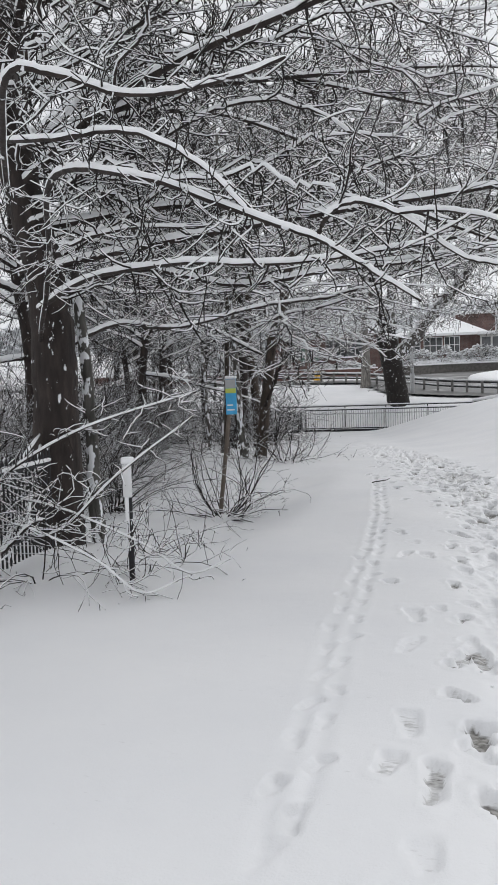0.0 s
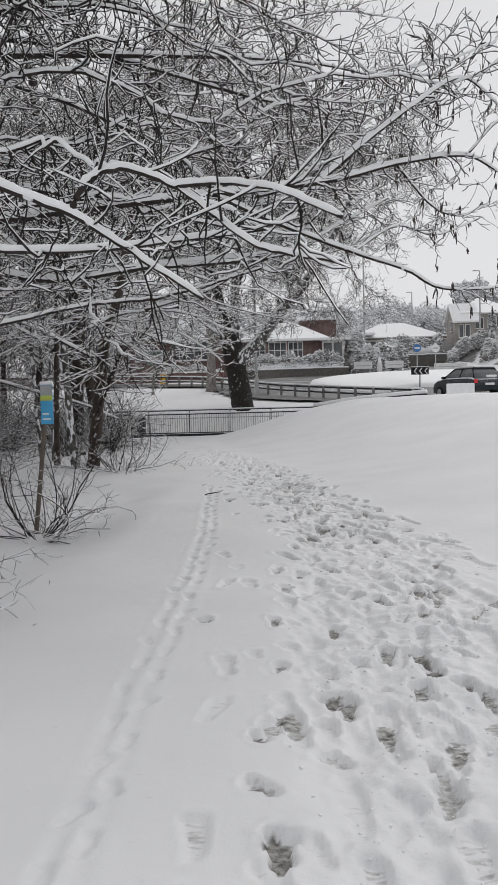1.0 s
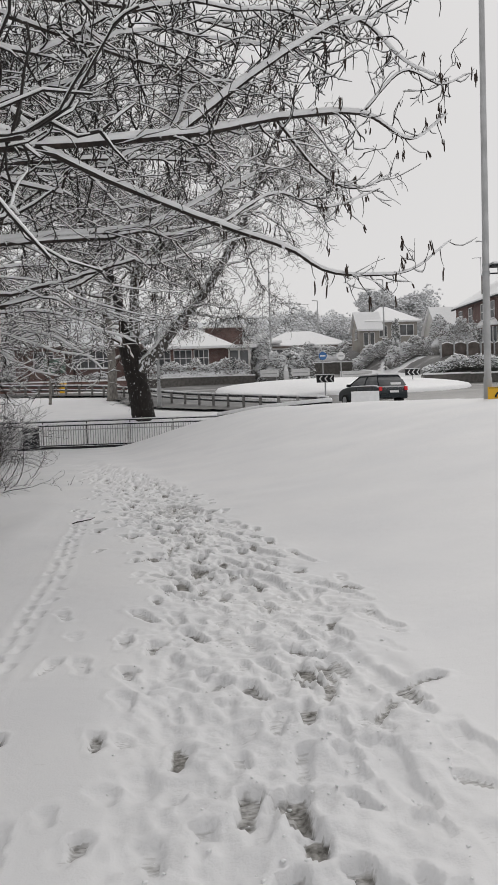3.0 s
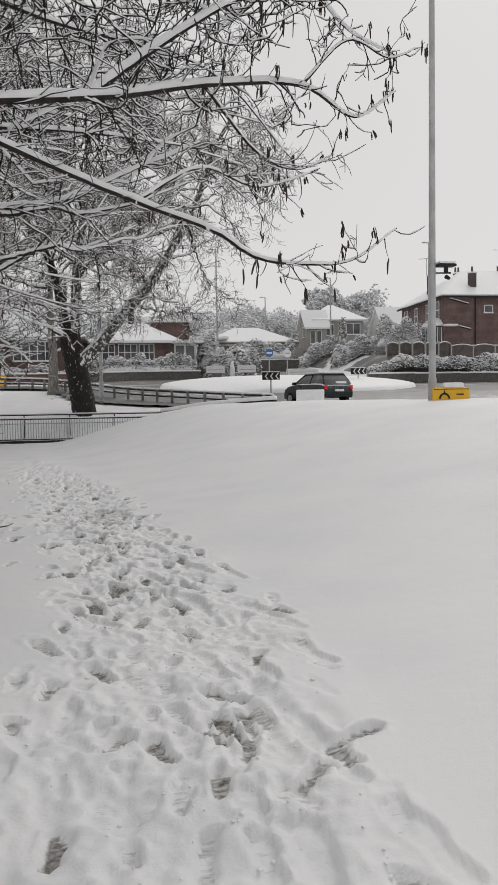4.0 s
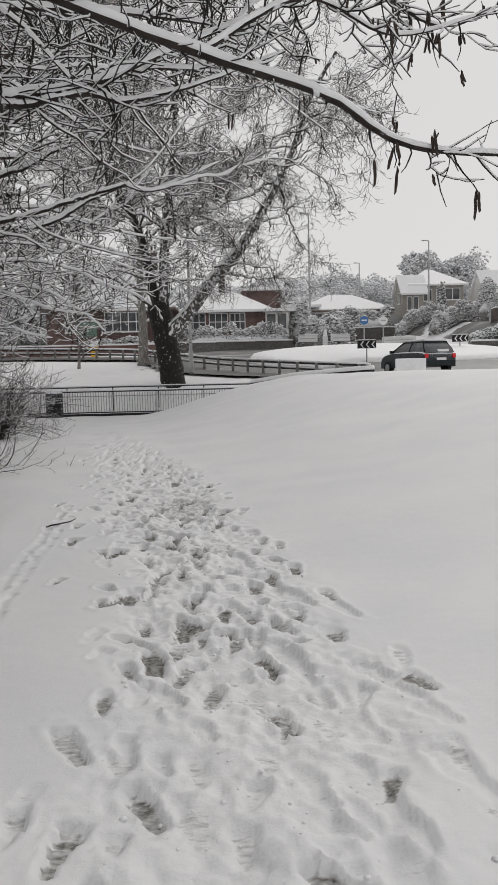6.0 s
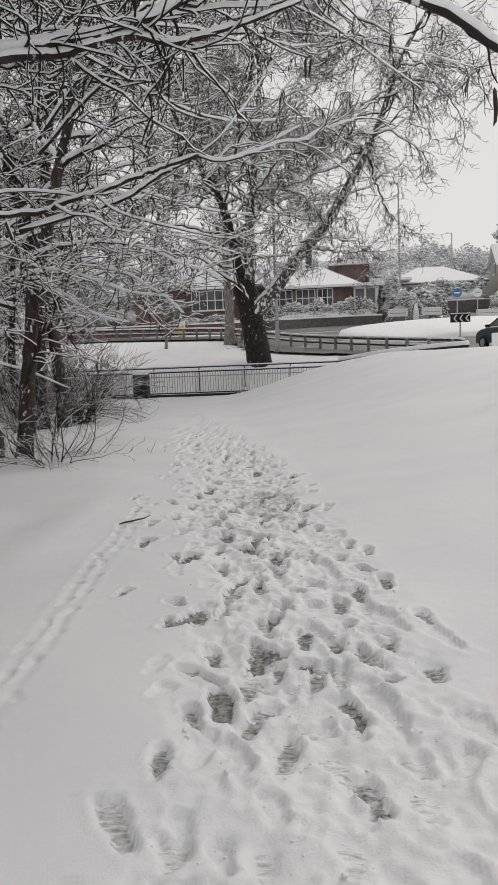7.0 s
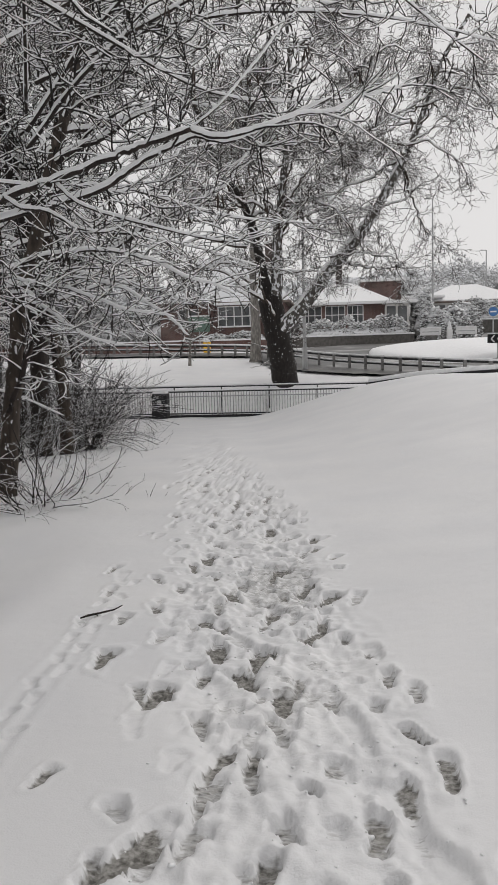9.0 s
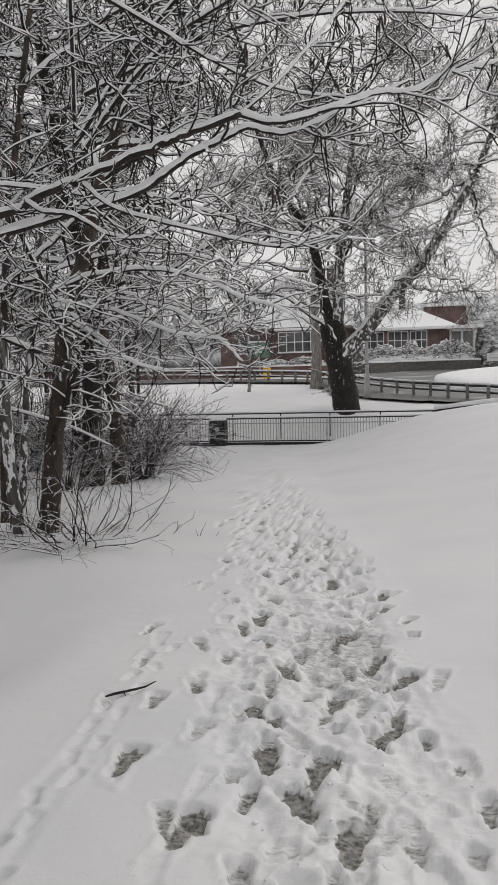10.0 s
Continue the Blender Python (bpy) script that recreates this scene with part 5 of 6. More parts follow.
def marker_post():
    z = gz(-2.24, 5.0)
    e = thing("marker_post", "short dark post with a small snow-caked plate", "post", (-2.24, 5.0, z))
    part("post", rod((0, 0, -0.1), (0.0, 0, 0.86), 0.022, 0.02), BLACK, e)
    part("snow_stripe", rod((-0.012, -0.016, 0.22), (-0.012, -0.016, 0.84), 0.018, 0.016, 7), SNOW_CAP, e, "snow plastered along the post")
    part("plate", boxed(-0.035, 0.035, -0.035, -0.022, 0.62, 0.86, 0.006), WHITE, e)
    part("snow_cap", boxed(-0.045, 0.045, -0.045, 0.03, 0.862, 0.92, 0.02), SNOW_CAP, e, "cap of snow")


marker_post()


def iron_fence():
    e = thing("iron_fence", "black iron spiked fence running up to the tree", "fence", (0, 0, 0))
    a, b = Vector((-3.55, 6.28, 0)), Vector((-3.22, 3.9, 0))
    d = b - a
    for h in (0.15, 0.74):
        part("rail", rod((a.x, a.y, h), (b.x, b.y, h), 0.016, seg=6), BLACK, e)
    part("rail_snow", rod((a.x, a.y, 0.775), (b.x, b.y, 0.775), 0.02, seg=6), SNOW_CAP, e, "snow on the top rail")
    me = None
    n = 30
    for k in range(n):
        p = a + d * (k / (n - 1))
        if me is None:
            bm = bmesh.new()
            cyl(bm, (0, 0, -0.1), (0, 0, 0.80), 0.009, 0.009, 6)
            cyl(bm, (0, 0, 0.801), (0, 0, 0.90), 0.014, 0.001, 6)
            me = bpy.data.meshes.new("picket")
            bm.to_mesh(me)
            bm.free()
            me.materials.append(BLACK)
        ob = new("picket", me)
        ob.parent, ob.location = e, (p.x, p.y, 0)


iron_fence()


def street_lamp(x, y, top, r, label, arm=(-0.45, 0), head=True):
    z = gz(x, y) - 0.05
    e = thing("street_lamp", label, "street lamp", (x, y, z), group="street lamps")
    h = top - z
    part("base", rod((0, 0, 0), (0, 0, 1.3), r * 1.5, r * 1.45, 12), POLE_GREY, e)
    part("column", rod((0, 0, 1.3), (0, 0, h), r, r * 0.6, 12), POLE_GREY, e)
    if head:
        part("arm", rod((0, 0, h), (arm[0], arm[1], h + 0.05), r * 0.5, r * 0.45, 8), POLE_GREY, e)
        part("lantern", boxed(arm[0] - 0.25, arm[0] + 0.05, arm[1] - 0.10, arm[1] + 0.10, h - 0.02, h + 0.09, 0.03), POLE_GREY, e)
    return e


street_lamp(8.6, 75.5, 15.2, 0.10, "tall slim grey lamp column beyond the roundabout", head=True)
street_lamp(21.2, 81.8, 13.6, 0.10, "grey lamp column before the rendered house")
street_lamp(25.4, 65.1, 14.0, 0.11, "grey lamp column before the brick houses", arm=(-0.35, 0))
street_lamp(17.4, 100.0, 13.9, 0.11, "far grey lamp column up the side road")
street_lamp(-1.07, 46.0, 11.0, 0.09, "grey lamp column behind the leaning tree", head=False)


def camera_mast(x, y):
    z = gz(x, y) - 0.1
    e = thing("tall_mast", "tall grey steel mast with a floodlight bracket", "mast", (x, y, z))
    part("base", rod((0, 0, 0), (0, 0, 0.6), 0.10, 0.095, 20), POLE_GREY, e)
    part("column", rod((0, 0, 0.6), (0, 0, 9.5), 0.082, 0.062, 20), POLE_GREY, e)
    part("bracket", rod((0.02, 0, 2.98), (0.42, -0.05, 2.98), 0.018, seg=8), BLACK, e)
    part("band", rod((0, 0, 2.93), (0, 0, 3.03), 0.088, seg=20), STEEL, e)
    part("band", rod((0, 0, 3.15), (0, 0, 3.2), 0.086, seg=20), STEEL, e)
    head = part("floodlight", boxed(0.10, 0.52, -0.17, 0.10, 3.12, 3.175, 0.02), BLACK, e, "flat dark floodlight housing")
    part("snow_cap", boxed(0.11, 0.51, -0.16, 0.09, 3.177, 3.235, 0.025), SNOW_CAP, head)
    part("yoke", boxed(0.27, 0.36, -0.06, 0.0, 2.98, 3.118, 0.01), BLACK, e)
    part("sensor", rod((0.30, -0.05, 2.90), (0.36, -0.12, 2.84), 0.05, 0.035, 10), BLACK, e)


camera_mast(7.47, 19.3)


def works_sign():
    """Yellow direction board low behind the mound's brow."""
    z = gz(7.8, 19.0)
    e = thing("yellow_sign", "yellow road sign board with a black roundabout symbol", "sign", (7.79, 19.0, z - 0.02))
    t = 1.54 - z + 0.02
    part("board", boxed(-0.44, 0.44, -0.02, 0.02, t - 0.62, t, 0.01), YELLOW, e)
    part("border", boxed(-0.42, 0.42, -0.024, -0.021, t - 0.035, t - 0.02), BLACK, e)
    bm = bmesh.new()
    for k in range(14):
        a0, a1 = math.pi * (k / 14), math.pi * ((k + 1) / 14)
        cyl(bm, (-0.16 + 0.11 * math.cos(a0), -0.024, t - 0.24 + 0.11 * math.sin(a0)), (-0.16 + 0.11 * math.cos(a1), -0.024, t - 0.24 + 0.11 * math.sin(a1)), 0.022, 0.022, 6)
    part("symbol", bm, BLACK, e, "black ring symbol")
    part("arrow", rod((-0.16, -0.024, t - 0.14), (-0.16, -0.024, t - 0.05), 0.03, 0.004, 4), BLACK, e)
    part("bar", boxed(0.12, 0.30, -0.024, -0.021, t - 0.16, t - 0.13), BLACK, e, "short black bar of lettering")
    for sx in (-0.3, 0.3):
        part("post", rod((sx, 0.04, -0.3), (sx, 0.04, t - 0.1), 0.03, seg=8), STEEL, e)
    part("snow_cap", boxed(-0.18, 0.30, -0.05, 0.12, t + 0.002, t + 0.12, 0.05), SNOW_CAP, e, "cushion of snow on the board")


works_sign()

# ---- houses ----
def hip_roof(x0, x1, y0, y1, ze, zr, over, inset):
    bm = bmesh.new()
    X0, X1, Y0, Y1 = x0 - over, x1 + over, y0 - over, y1 + over
    ym = (Y0 + Y1) / 2
    lo = [bm.verts.new(p) for p in ((X0, Y0, ze), (X1, Y0, ze), (X1, Y1, ze), (X0, Y1, ze))]
    up = [bm.verts.new(p) for p in ((X0, Y0, ze + 0.16), (X1, Y0, ze + 0.16), (X1, Y1, ze + 0.16), (X0, Y1, ze + 0.16))]
    a, b = bm.verts.new((X0 + inset, ym, zr)), bm.verts.new((X1 - inset, ym, zr))
    for k in range(4):
        bm.faces.new((lo[k], lo[(k + 1) % 4], up[(k + 1) % 4], up[k]))
    bm.faces.new(lo[::-1])
    bm.faces.new((up[0], up[1], b, a))
    bm.faces.new((up[1], up[2], b))
    bm.faces.new((up[2], up[3], a, b))
    bm.faces.new((up[3], up[0], a))
    return bm


def window(parent, x, y, z, w, h, cols=2, rows=1, side=False, curtain=False):
    """A window on a wall that faces -y, or, with side, -x."""
    f = 0.07

    def bx(u0, u1, d0, d1, z0, z1):
        return boxed(x + d0, x + d1, y + u0, y + u1, z + z0, z + z1) if side else boxed(x + u0, x + u1, y + d0, y + d1, z + z0, z + z1)
    win = part("window", bx(-w / 2, w / 2, -0.03, 0.02, 0, h), CURTAIN if curtain else GLASS_DARK, parent)
    part("sill", bx(-w / 2 - 0.08, w / 2 + 0.08, -0.14, -0.032, -0.09, -0.002), SNOW_CAP, win, "snowy sill")
    for k in range(cols + 1):
        u = -w / 2 + w * k / cols
        part("frame", bx(u - f / 2, u + f / 2, -0.07, -0.032, 0.0, h), WHITE, win)
    for k in range(rows + 1):
        v = h * k / rows
        part("frame", bx(-w / 2, w / 2, -0.075, -0.034, v - f / 2, v + f / 2), WHITE, win)
    return win


def chimney(parent, x, y, z0, z1, pots=2):
    c = part("chimney", boxed(x - 0.27, x + 0.27, y - 0.3, y + 0.3, z0, z1), BRICK_DARK, parent)
    part("chimney_cap", boxed(x - 0.32, x + 0.32, y - 0.35, y + 0.35, z1 + 0.003, z1 + 0.12, 0.03), SNOW_CAP, c)
    for k in range(pots):
        u = x + (k - (pots - 1) / 2) * 0.3
        part("chimney_pot", rod((u, y, z1 + 0.15), (u, y, z1 + 0.6), 0.10, 0.085, 10), BRICK_DARK, c)


def aerial(parent, x, y, z):
    bm = bmesh.new()
    cyl(bm, (x, y, z), (x, y, z + 1.5), 0.03, 0.03, 6)
    cyl(bm, (x - 0.8, y, z + 1.4), (x + 0.8, y, z + 1.55), 0.02, 0.02, 6)
    for k in range(5):
        cyl(bm, (x - 0.6 + 0.3 * k, y - 0.25, z + 1.45), (x - 0.6 + 0.3 * k, y + 0.25, z + 1.45), 0.015, 0.015, 5)
    part("aerial", bm, STEEL, parent)


def bungalow():
    zb = gz(0, 72) - 0.3
    e = thing("bungalow", "long brick bungalow with white window frames and a snowy roof", "house", (-0.4, 0, 0), group="houses round the roundabout")
    part("wall", boxed(-2.4, 5.0, 72, 80, zb, 6.35), BRICK, e)
    part("roof", hip_roof(-2.4, 5.0, 72, 80, 6.35, 8.45, 0.45, 3.4), SNOW_CAP, e, "snow-covered hipped roof")
    part("gutter", boxed(-2.9, 5.5, 71.50, 71.56, 6.27, 6.36), WHITE, e)
    for x, w, c in ((-1.3, 1.6, 3), (0.65, 1.6, 3), (2.3, 1.3, 3)):
        window(e, x, 72, 4.75, w, 1.45, c, 2)
    porch = part("porch", boxed(4.72, 6.6, 71.2, 76, zb, 6.2), RENDER_WHITE, e)
    part("porch_roof", boxed(4.5, 7.3, 70.9, 76.3, 6.21, 6.5, 0.06), SNOW_CAP, porch)
    for x in (5.2, 6.1):
        part("porch_glass", boxed(x - 0.36, x + 0.36, 71.15, 71.19, 4.3, 6.0), GLASS_DARK, porch)
    chimney(e, 1.0, 76, 8.2, 10.0)


def brick_gable_house():
    zb = gz(4, 84) - 0.3
    e = thing("gabled_house", "brick house rising behind the bungalow roof", "house", (0, 0, 0), group="houses round the roundabout")
    part("wall", boxed(2.6, 6.4, 82, 90, zb, 9.05), BRICK, e)
    part("roof", boxed(2.3, 6.8, 81.6, 90.4, 9.06, 9.35, 0.08), SNOW_CAP, e)


def bay_house():
    zb = gz(-8, 66) - 0.3
    e = thing("bay_house", "brick house with a wide white bay window and steep roof", "house", (0, 0, 0), group="houses round the roundabout")
    part("wall", boxed(-13.5, -3.6, 67.2, 76, zb, 6.3), BRICK, e)
    part("roof", hip_roof(-13.5, -3.6, 67.2, 76, 6.3, 10.4, 0.5, 3.0), frosted("steep_tiles", (0.2, 0.165, 0.145), 0.5, 2.5), e, "steep tiled roof, half under snow")
    bay = part("bay", boxed(-8.8, -5.5, 66.3, 67.3, zb, 6.15), BRICK, e)
    part("bay_roof", boxed(-9.0, -5.3, 66.0, 67.15, 6.16, 6.34, 0.05), SNOW_CAP, bay)
    window(e, -7.15, 66.3, 4.55, 3.1, 1.5, 5, 2)
    window(e, -11.2, 67.2, 4.6, 1.6, 1.4, 2, 1)
    chimney(e, -5.0, 70, 9.0, 11.2)


def rendered_house():
    zb = gz(22, 88) - 0.4
    e = thing("rendered_house", "grey rendered two-storey house with a snowy hipped roof", "house", (0, 0, 0), group="houses round the roundabout")
    part("wall", boxed(21.0, 26.6, 88, 96, zb, 9.8), RENDER_GREY, e)
    part("roof", hip_roof(21.0, 26.6, 88, 96, 9.8, 12.0, 0.45, 2.9), SNOW_CAP, e, "snow-covered hipped roof")
    wing = bmesh.new()
    x0, x1, y0, y1, ze, zr = 19.8, 22.0, 87.0, 91.0, 9.1, 10.9
    vs = [wing.verts.new(p) for p in ((x0, y0, zb), (x0, y1, zb), (x0, y1, ze), (x0, (y0 + y1) / 2, zr), (x0, y0, ze),
                                      (x1, y0, zb), (x1, y1, zb), (x1, y1, ze), (x1, (y0 + y1) / 2, zr), (x1, y0, ze))]
    for f in ((0, 1, 2, 3, 4), (9, 8, 7, 6, 5), (0, 4, 9, 5), (4, 3, 8, 9), (3, 2, 7, 8), (2, 1, 6, 7)):
        wing.faces.new([vs[k] for k in f])
    part("gable_wing", wing, RENDER_GREY, e)
    for sgn in (-1, 1):
        bm = bmesh.new()
        ym = (y0 + y1) / 2
        q = [(x0 - 0.3, ym, zr + 0.03), (x1 + 0.5, ym, zr + 0.03), (x1 + 0.5, ym + sgn * 2.35, ze - 0.32), (x0 - 0.3, ym + sgn * 2.35, ze - 0.32)]
        lo = [bm.verts.new(p) for p in q]
        up = [bm.verts.new((p[0], p[1], p[2] + 0.2)) for p in q]
        bm.faces.new(lo)
        bm.faces.new(up[::-1])
        for k in range(4):
            bm.faces.new((lo[k], up[k], up[(k + 1) % 4], lo[(k + 1) % 4]))
        part("wing_roof", bm, SNOW_CAP, e)
    for x, z, w in ((22.7, 8.2, 0.9), (25.4, 8.3, 1.6), (24.0, 8.2, 0.7), (23.4, 5.6, 1.2), (25.4, 5.6, 1.5)):
        window(e, x, 88, z, w, 1.2, 2, 1)
    window(e, 20.5, 87, 7.2, 0.5, 1.4, 1, 1)
    window(e, 21.2, 87, 7.2, 0.5, 1.4, 1, 1)
    window(e, 19.8, 88.6, 8.0, 0.8, 1.1, 2, 1, side=True)
    aerial(e, 22.8, 92, 11.8)


def low_house():
    zb = gz(15, 96) - 0.4
    e = thing("low_house", "low bungalow under a broad snow-covered roof", "house", (0, 0, 0), group="houses round the roundabout")
    part("wall", boxed(9.6, 20.2, 96, 104, zb, 7.9), RENDER_WHITE, e)
    part("roof", hip_roof(9.6, 20.2, 96, 104, 7.9, 10.1, 0.6, 4.4), SNOW_CAP, e, "snow-covered hipped roof")
    part("fascia", boxed(9.0, 20.8, 95.32, 95.38, 7.75, 7.95), TILE, e)
    part("side_roof", boxed(6.0, 12.0, 94.0, 99, 8.3, 8.6, 0.1), SNOW_CAP, e)
    part("side_wall", boxed(6.3, 9.5, 94.5, 99, zb, 8.29), RENDER_WHITE, e)
    for x in (11.5, 14.5, 17.5):
        window(e, x, 96, 6.4, 1.6, 1.2, 2, 1)


def bay_window(parent, x, y0, y1, z0, z1, out):
    """A canted bay on a wall that faces -x, with a snowy hipped roof."""
    ym, h = (y0 + y1) / 2, (y1 - y0) / 2
    bm = bmesh.new()
    plan = ((x, y0), (x - out, ym - h * 0.55), (x - out, ym + h * 0.55), (x, y1))
    lo = [bm.verts.new((a, b, z0)) for a, b in plan]
    up = [bm.verts.new((a, b, z1)) for a, b in plan]
    for k in range(3):
        bm.faces.new((lo[k + 1], lo[k], up[k], up[k + 1]))
    bm.faces.new(up)
    bay = part("bay", bm, BRICK, parent)
    rf = bmesh.new()
    eave = [rf.verts.new((a - (0.14 if a < x else 0), b + 0.12 * math.copysign(1, b - ym), z1 + 0.01)) for a, b in plan]
    lip = [rf.verts.new((v.co.x, v.co.y, z1 + 0.13)) for v in eave]
    top = [rf.verts.new((x, ym - h * 0.45, z1 + 0.62)), rf.verts.new((x, ym + h * 0.45, z1 + 0.62))]
    for k in range(3):
        rf.faces.new((eave[k + 1], eave[k], lip[k], lip[k + 1]))
    rf.faces.new((lip[0], top[0], lip[1]))
    rf.faces.new((lip[1], top[0], top[1], lip[2]))
    rf.faces.new((lip[2], top[1], lip[3]))
    rf.faces.new(eave)
    part("bay_roof", rf, SNOW_CAP, bay, "snow-covered bay roof")
    window(parent, x - out, ym, z1 - 1.45, h * 1.0, 1.3, 2, 2, side=True)
    a, b = Vector((x, y0, 0)), Vector((x - out, ym - h * 0.55, 0))
    for k in range(3):
        c = a + (b - a) * (0.12 + 0.38 * k)
        part("bay_frame", boxed(c.x - 0.05, c.x + 0.03, c.y - 0.05, c.y + 0.03, z1 - 1.45, z1 - 0.12), WHITE, bay)
    m = (a + b) / 2
    gl = part("bay_glass", boxed(-0.42 * (b - a).length, 0.42 * (b - a).length, -0.02, 0.02, z1 - 1.45, z1 - 0.14), GLASS_DARK, bay)
    gl.matrix_local = Matrix.Translation((m.x, m.y - 0.02, 0)) @ Matrix.Rotation(math.atan2(b.y - a.y, b.x - a.x), 4, "Z")


def snowy_pipe(parent, p, q):
    pipe = part("waste_pipe", rod(p, q, 0.05, seg=8), BLACK, parent, "dark sloping pipe")
    up = Vector((0, 0, 0.07))
    part("pipe_snow", rod(Vector(p) + up, Vector(q) + up, 0.05, seg=8), SNOW_CAP, pipe)


def brick_villa():
    zb = gz(30, 66) - 0.5
    e = thing("brick_villa", "large red brick house with bay windows, snowy roofs and chimneys", "house", (0, 0, 0), group="houses round the roundabout")
    part("wall", boxed(27.1, 43, 66, 76.6, zb, 9.72), BRICK, e)
    part("roof", hip_roof(27.1, 43, 66, 76.6, 9.72, 12.75, 0.35, 4.2), SNOW_CAP, e, "snow-covered roof")
    part("gutter", boxed(26.70, 26.76, 65.7, 76.9, 9.60, 9.74), BLACK, e)
    part("gutter", boxed(26.75, 43.3, 65.60, 65.66, 9.60, 9.74), BLACK, e)
    for y in (67.4, 69.6, 72.6, 75.2):
        window(e, 27.1, y, 7.95, 0.85, 1.45, 1, 2, side=True)
    for y0, y1 in ((66.3, 68.3), (69.0, 71.2), (73.2, 75.6)):
        bay_window(e, 27.1, y0, y1, zb, 7.25, 0.75)
    window(e, 31.1, 66, 8.35, 0.75, 0.6, 1, 1)
    window(e, 36.5, 66, 7.6, 1.0, 1.3, 2, 1)
    snowy_pipe(e, (27.6, 65.93, 9.5), (29.3, 65.93, 9.05))
    snowy_pipe(e, (28.45, 65.93, 7.15), (29.5, 65.93, 6.9))
    part("corner_canopy", boxed(27.0, 28.1, 65.3, 65.99, 7.15, 7.32, 0.05), SNOW_CAP, e, "snow on a small corner canopy")
    chimney(e, 27.9, 71.0, 10.4, 12.2)
    chimney(e, 30.3, 67.5, 9.9, 11.9, 1)
    chimney(e, 31.7, 74.0, 11.4, 12.9)
    chimney(e, 35.2, 72, 12.0, 13.3)
    aerial(e, 27.5, 71, 12.3)
    aerial(e, 35.2, 72, 13.4)
    part("drainpipe", rod((29.9, 65.93, zb), (29.9, 65.93, 9.6), 0.06, seg=8), BLACK, e)


def white_gable():
    zb = gz(25, 82) - 0.4
    e = thing("gabled_cottage", "small pale cottage with a steep snowy roof", "house", (0, 0, 0), group="houses round the roundabout")
    x0, x1, y0, y1, ze, zr = 27.7, 33.5, 84.0, 89.0, 8.6, 11.0
    wall = bmesh.new()
    ym = (y0 + y1) / 2
    q = ((y0, zb), (y1, zb), (y1, ze), (ym, zr), (y0, ze))
    a, b = [wall.verts.new((x0, u, v)) for u, v in q], [wall.verts.new((x1, u, v)) for u, v in q]
    wall.faces.new(a)
    wall.faces.new(b[::-1])
    for k in range(5):
        wall.faces.new((a[k], b[k], b[(k + 1) % 5], a[(k + 1) % 5]))
    part("wall", wall, RENDER_WHITE, e)
    for sgn in (-1, 1):
        bm = bmesh.new()
        slope = (zr - ze) / (ym - y0)
        p = [(x0 - 0.25, ym, zr + 0.02), (x1 + 0.25, ym, zr + 0.02), (x1 + 0.25, ym + sgn * 2.9, zr + 0.02 - 2.9 * slope), (x0 - 0.25, ym + sgn * 2.9, zr + 0.02 - 2.9 * slope)]
        lo = [bm.verts.new(c) for c in p]
        up = [bm.verts.new((c[0], c[1], c[2] + 0.18)) for c in p]
        bm.faces.new(lo)
        bm.faces.new(up[::-1])
        for k in range(4):
            bm.faces.new((lo[k], up[k], up[(k + 1) % 4], lo[(k + 1) % 4]))
        part("roof", bm, SNOW_CAP, e, "steep snowy roof slope")


bungalow()
brick_gable_house()
bay_house()
rendered_house()
low_house()
brick_villa()
white_gable()


# ---- garden walls, hedges, panels ----
def wall_run(name, label, pts, h, th, mat, cap=True, lift=0.0):
    e = thing(name, label, "wall", (0, 0, 0), kind="structure")
    for (xa, ya), (xb, yb) in zip(pts, pts[1:]):
        n = max(1, int(math.hypot(xb - xa, yb - ya) / 2.5))
        for k in range(n):
            x0, y0 = xa + (xb - xa) * k / n, ya + (yb - ya) * k / n
            x1, y1 = xa + (xb - xa) * (k + 1) / n, ya + (yb - ya) * (k + 1) / n
            ln, ang = math.hypot(x1 - x0, y1 - y0), math.atan2(y1 - y0, x1 - x0)
            z = gz((x0 + x1) / 2, (y0 + y1) / 2) + lift
            m = Matrix.Translation(((x0 + x1) / 2, (y0 + y1) / 2, z)) @ Matrix.Rotation(ang, 4, "Z")
            ob = part("section", boxed(-ln / 2, ln / 2, -th / 2, th / 2, -0.5, h), mat, e)
            ob.matrix_local = m
            if cap:
                sn = part("snow_cap", boxed(-ln / 2 - 0.02, ln / 2 + 0.02, -th / 2 - 0.05, th / 2 + 0.05, h + 0.004, h + 0.12, 0.04), SNOW_CAP, e)
                sn.matrix_local = m


wall_run("garden_wall_1", "dark stone garden wall capped with snow", [(-3.0, 65.5), (6.2, 66.5)], 0.75, 0.35, STONE_WALL)
wall_run("garden_wall_2", "low red brick garden wall capped with snow", [(-30, 66), (-14, 64.0), (-4.2, 63.5)], 0.75, 0.3, BRICK_LOW)
wall_run("garden_wall_3", "dark stone wall capped with snow along the road", [(17.5, 56.5), (24, 55.6), (50, 54)], 0.75, 0.35, STONE_WALL)
wall_run("garden_wall_4", "grey garden wall beside the side road", [(13.2, 82), (18.2, 83)], 1.3, 0.4, STONE_WALL)


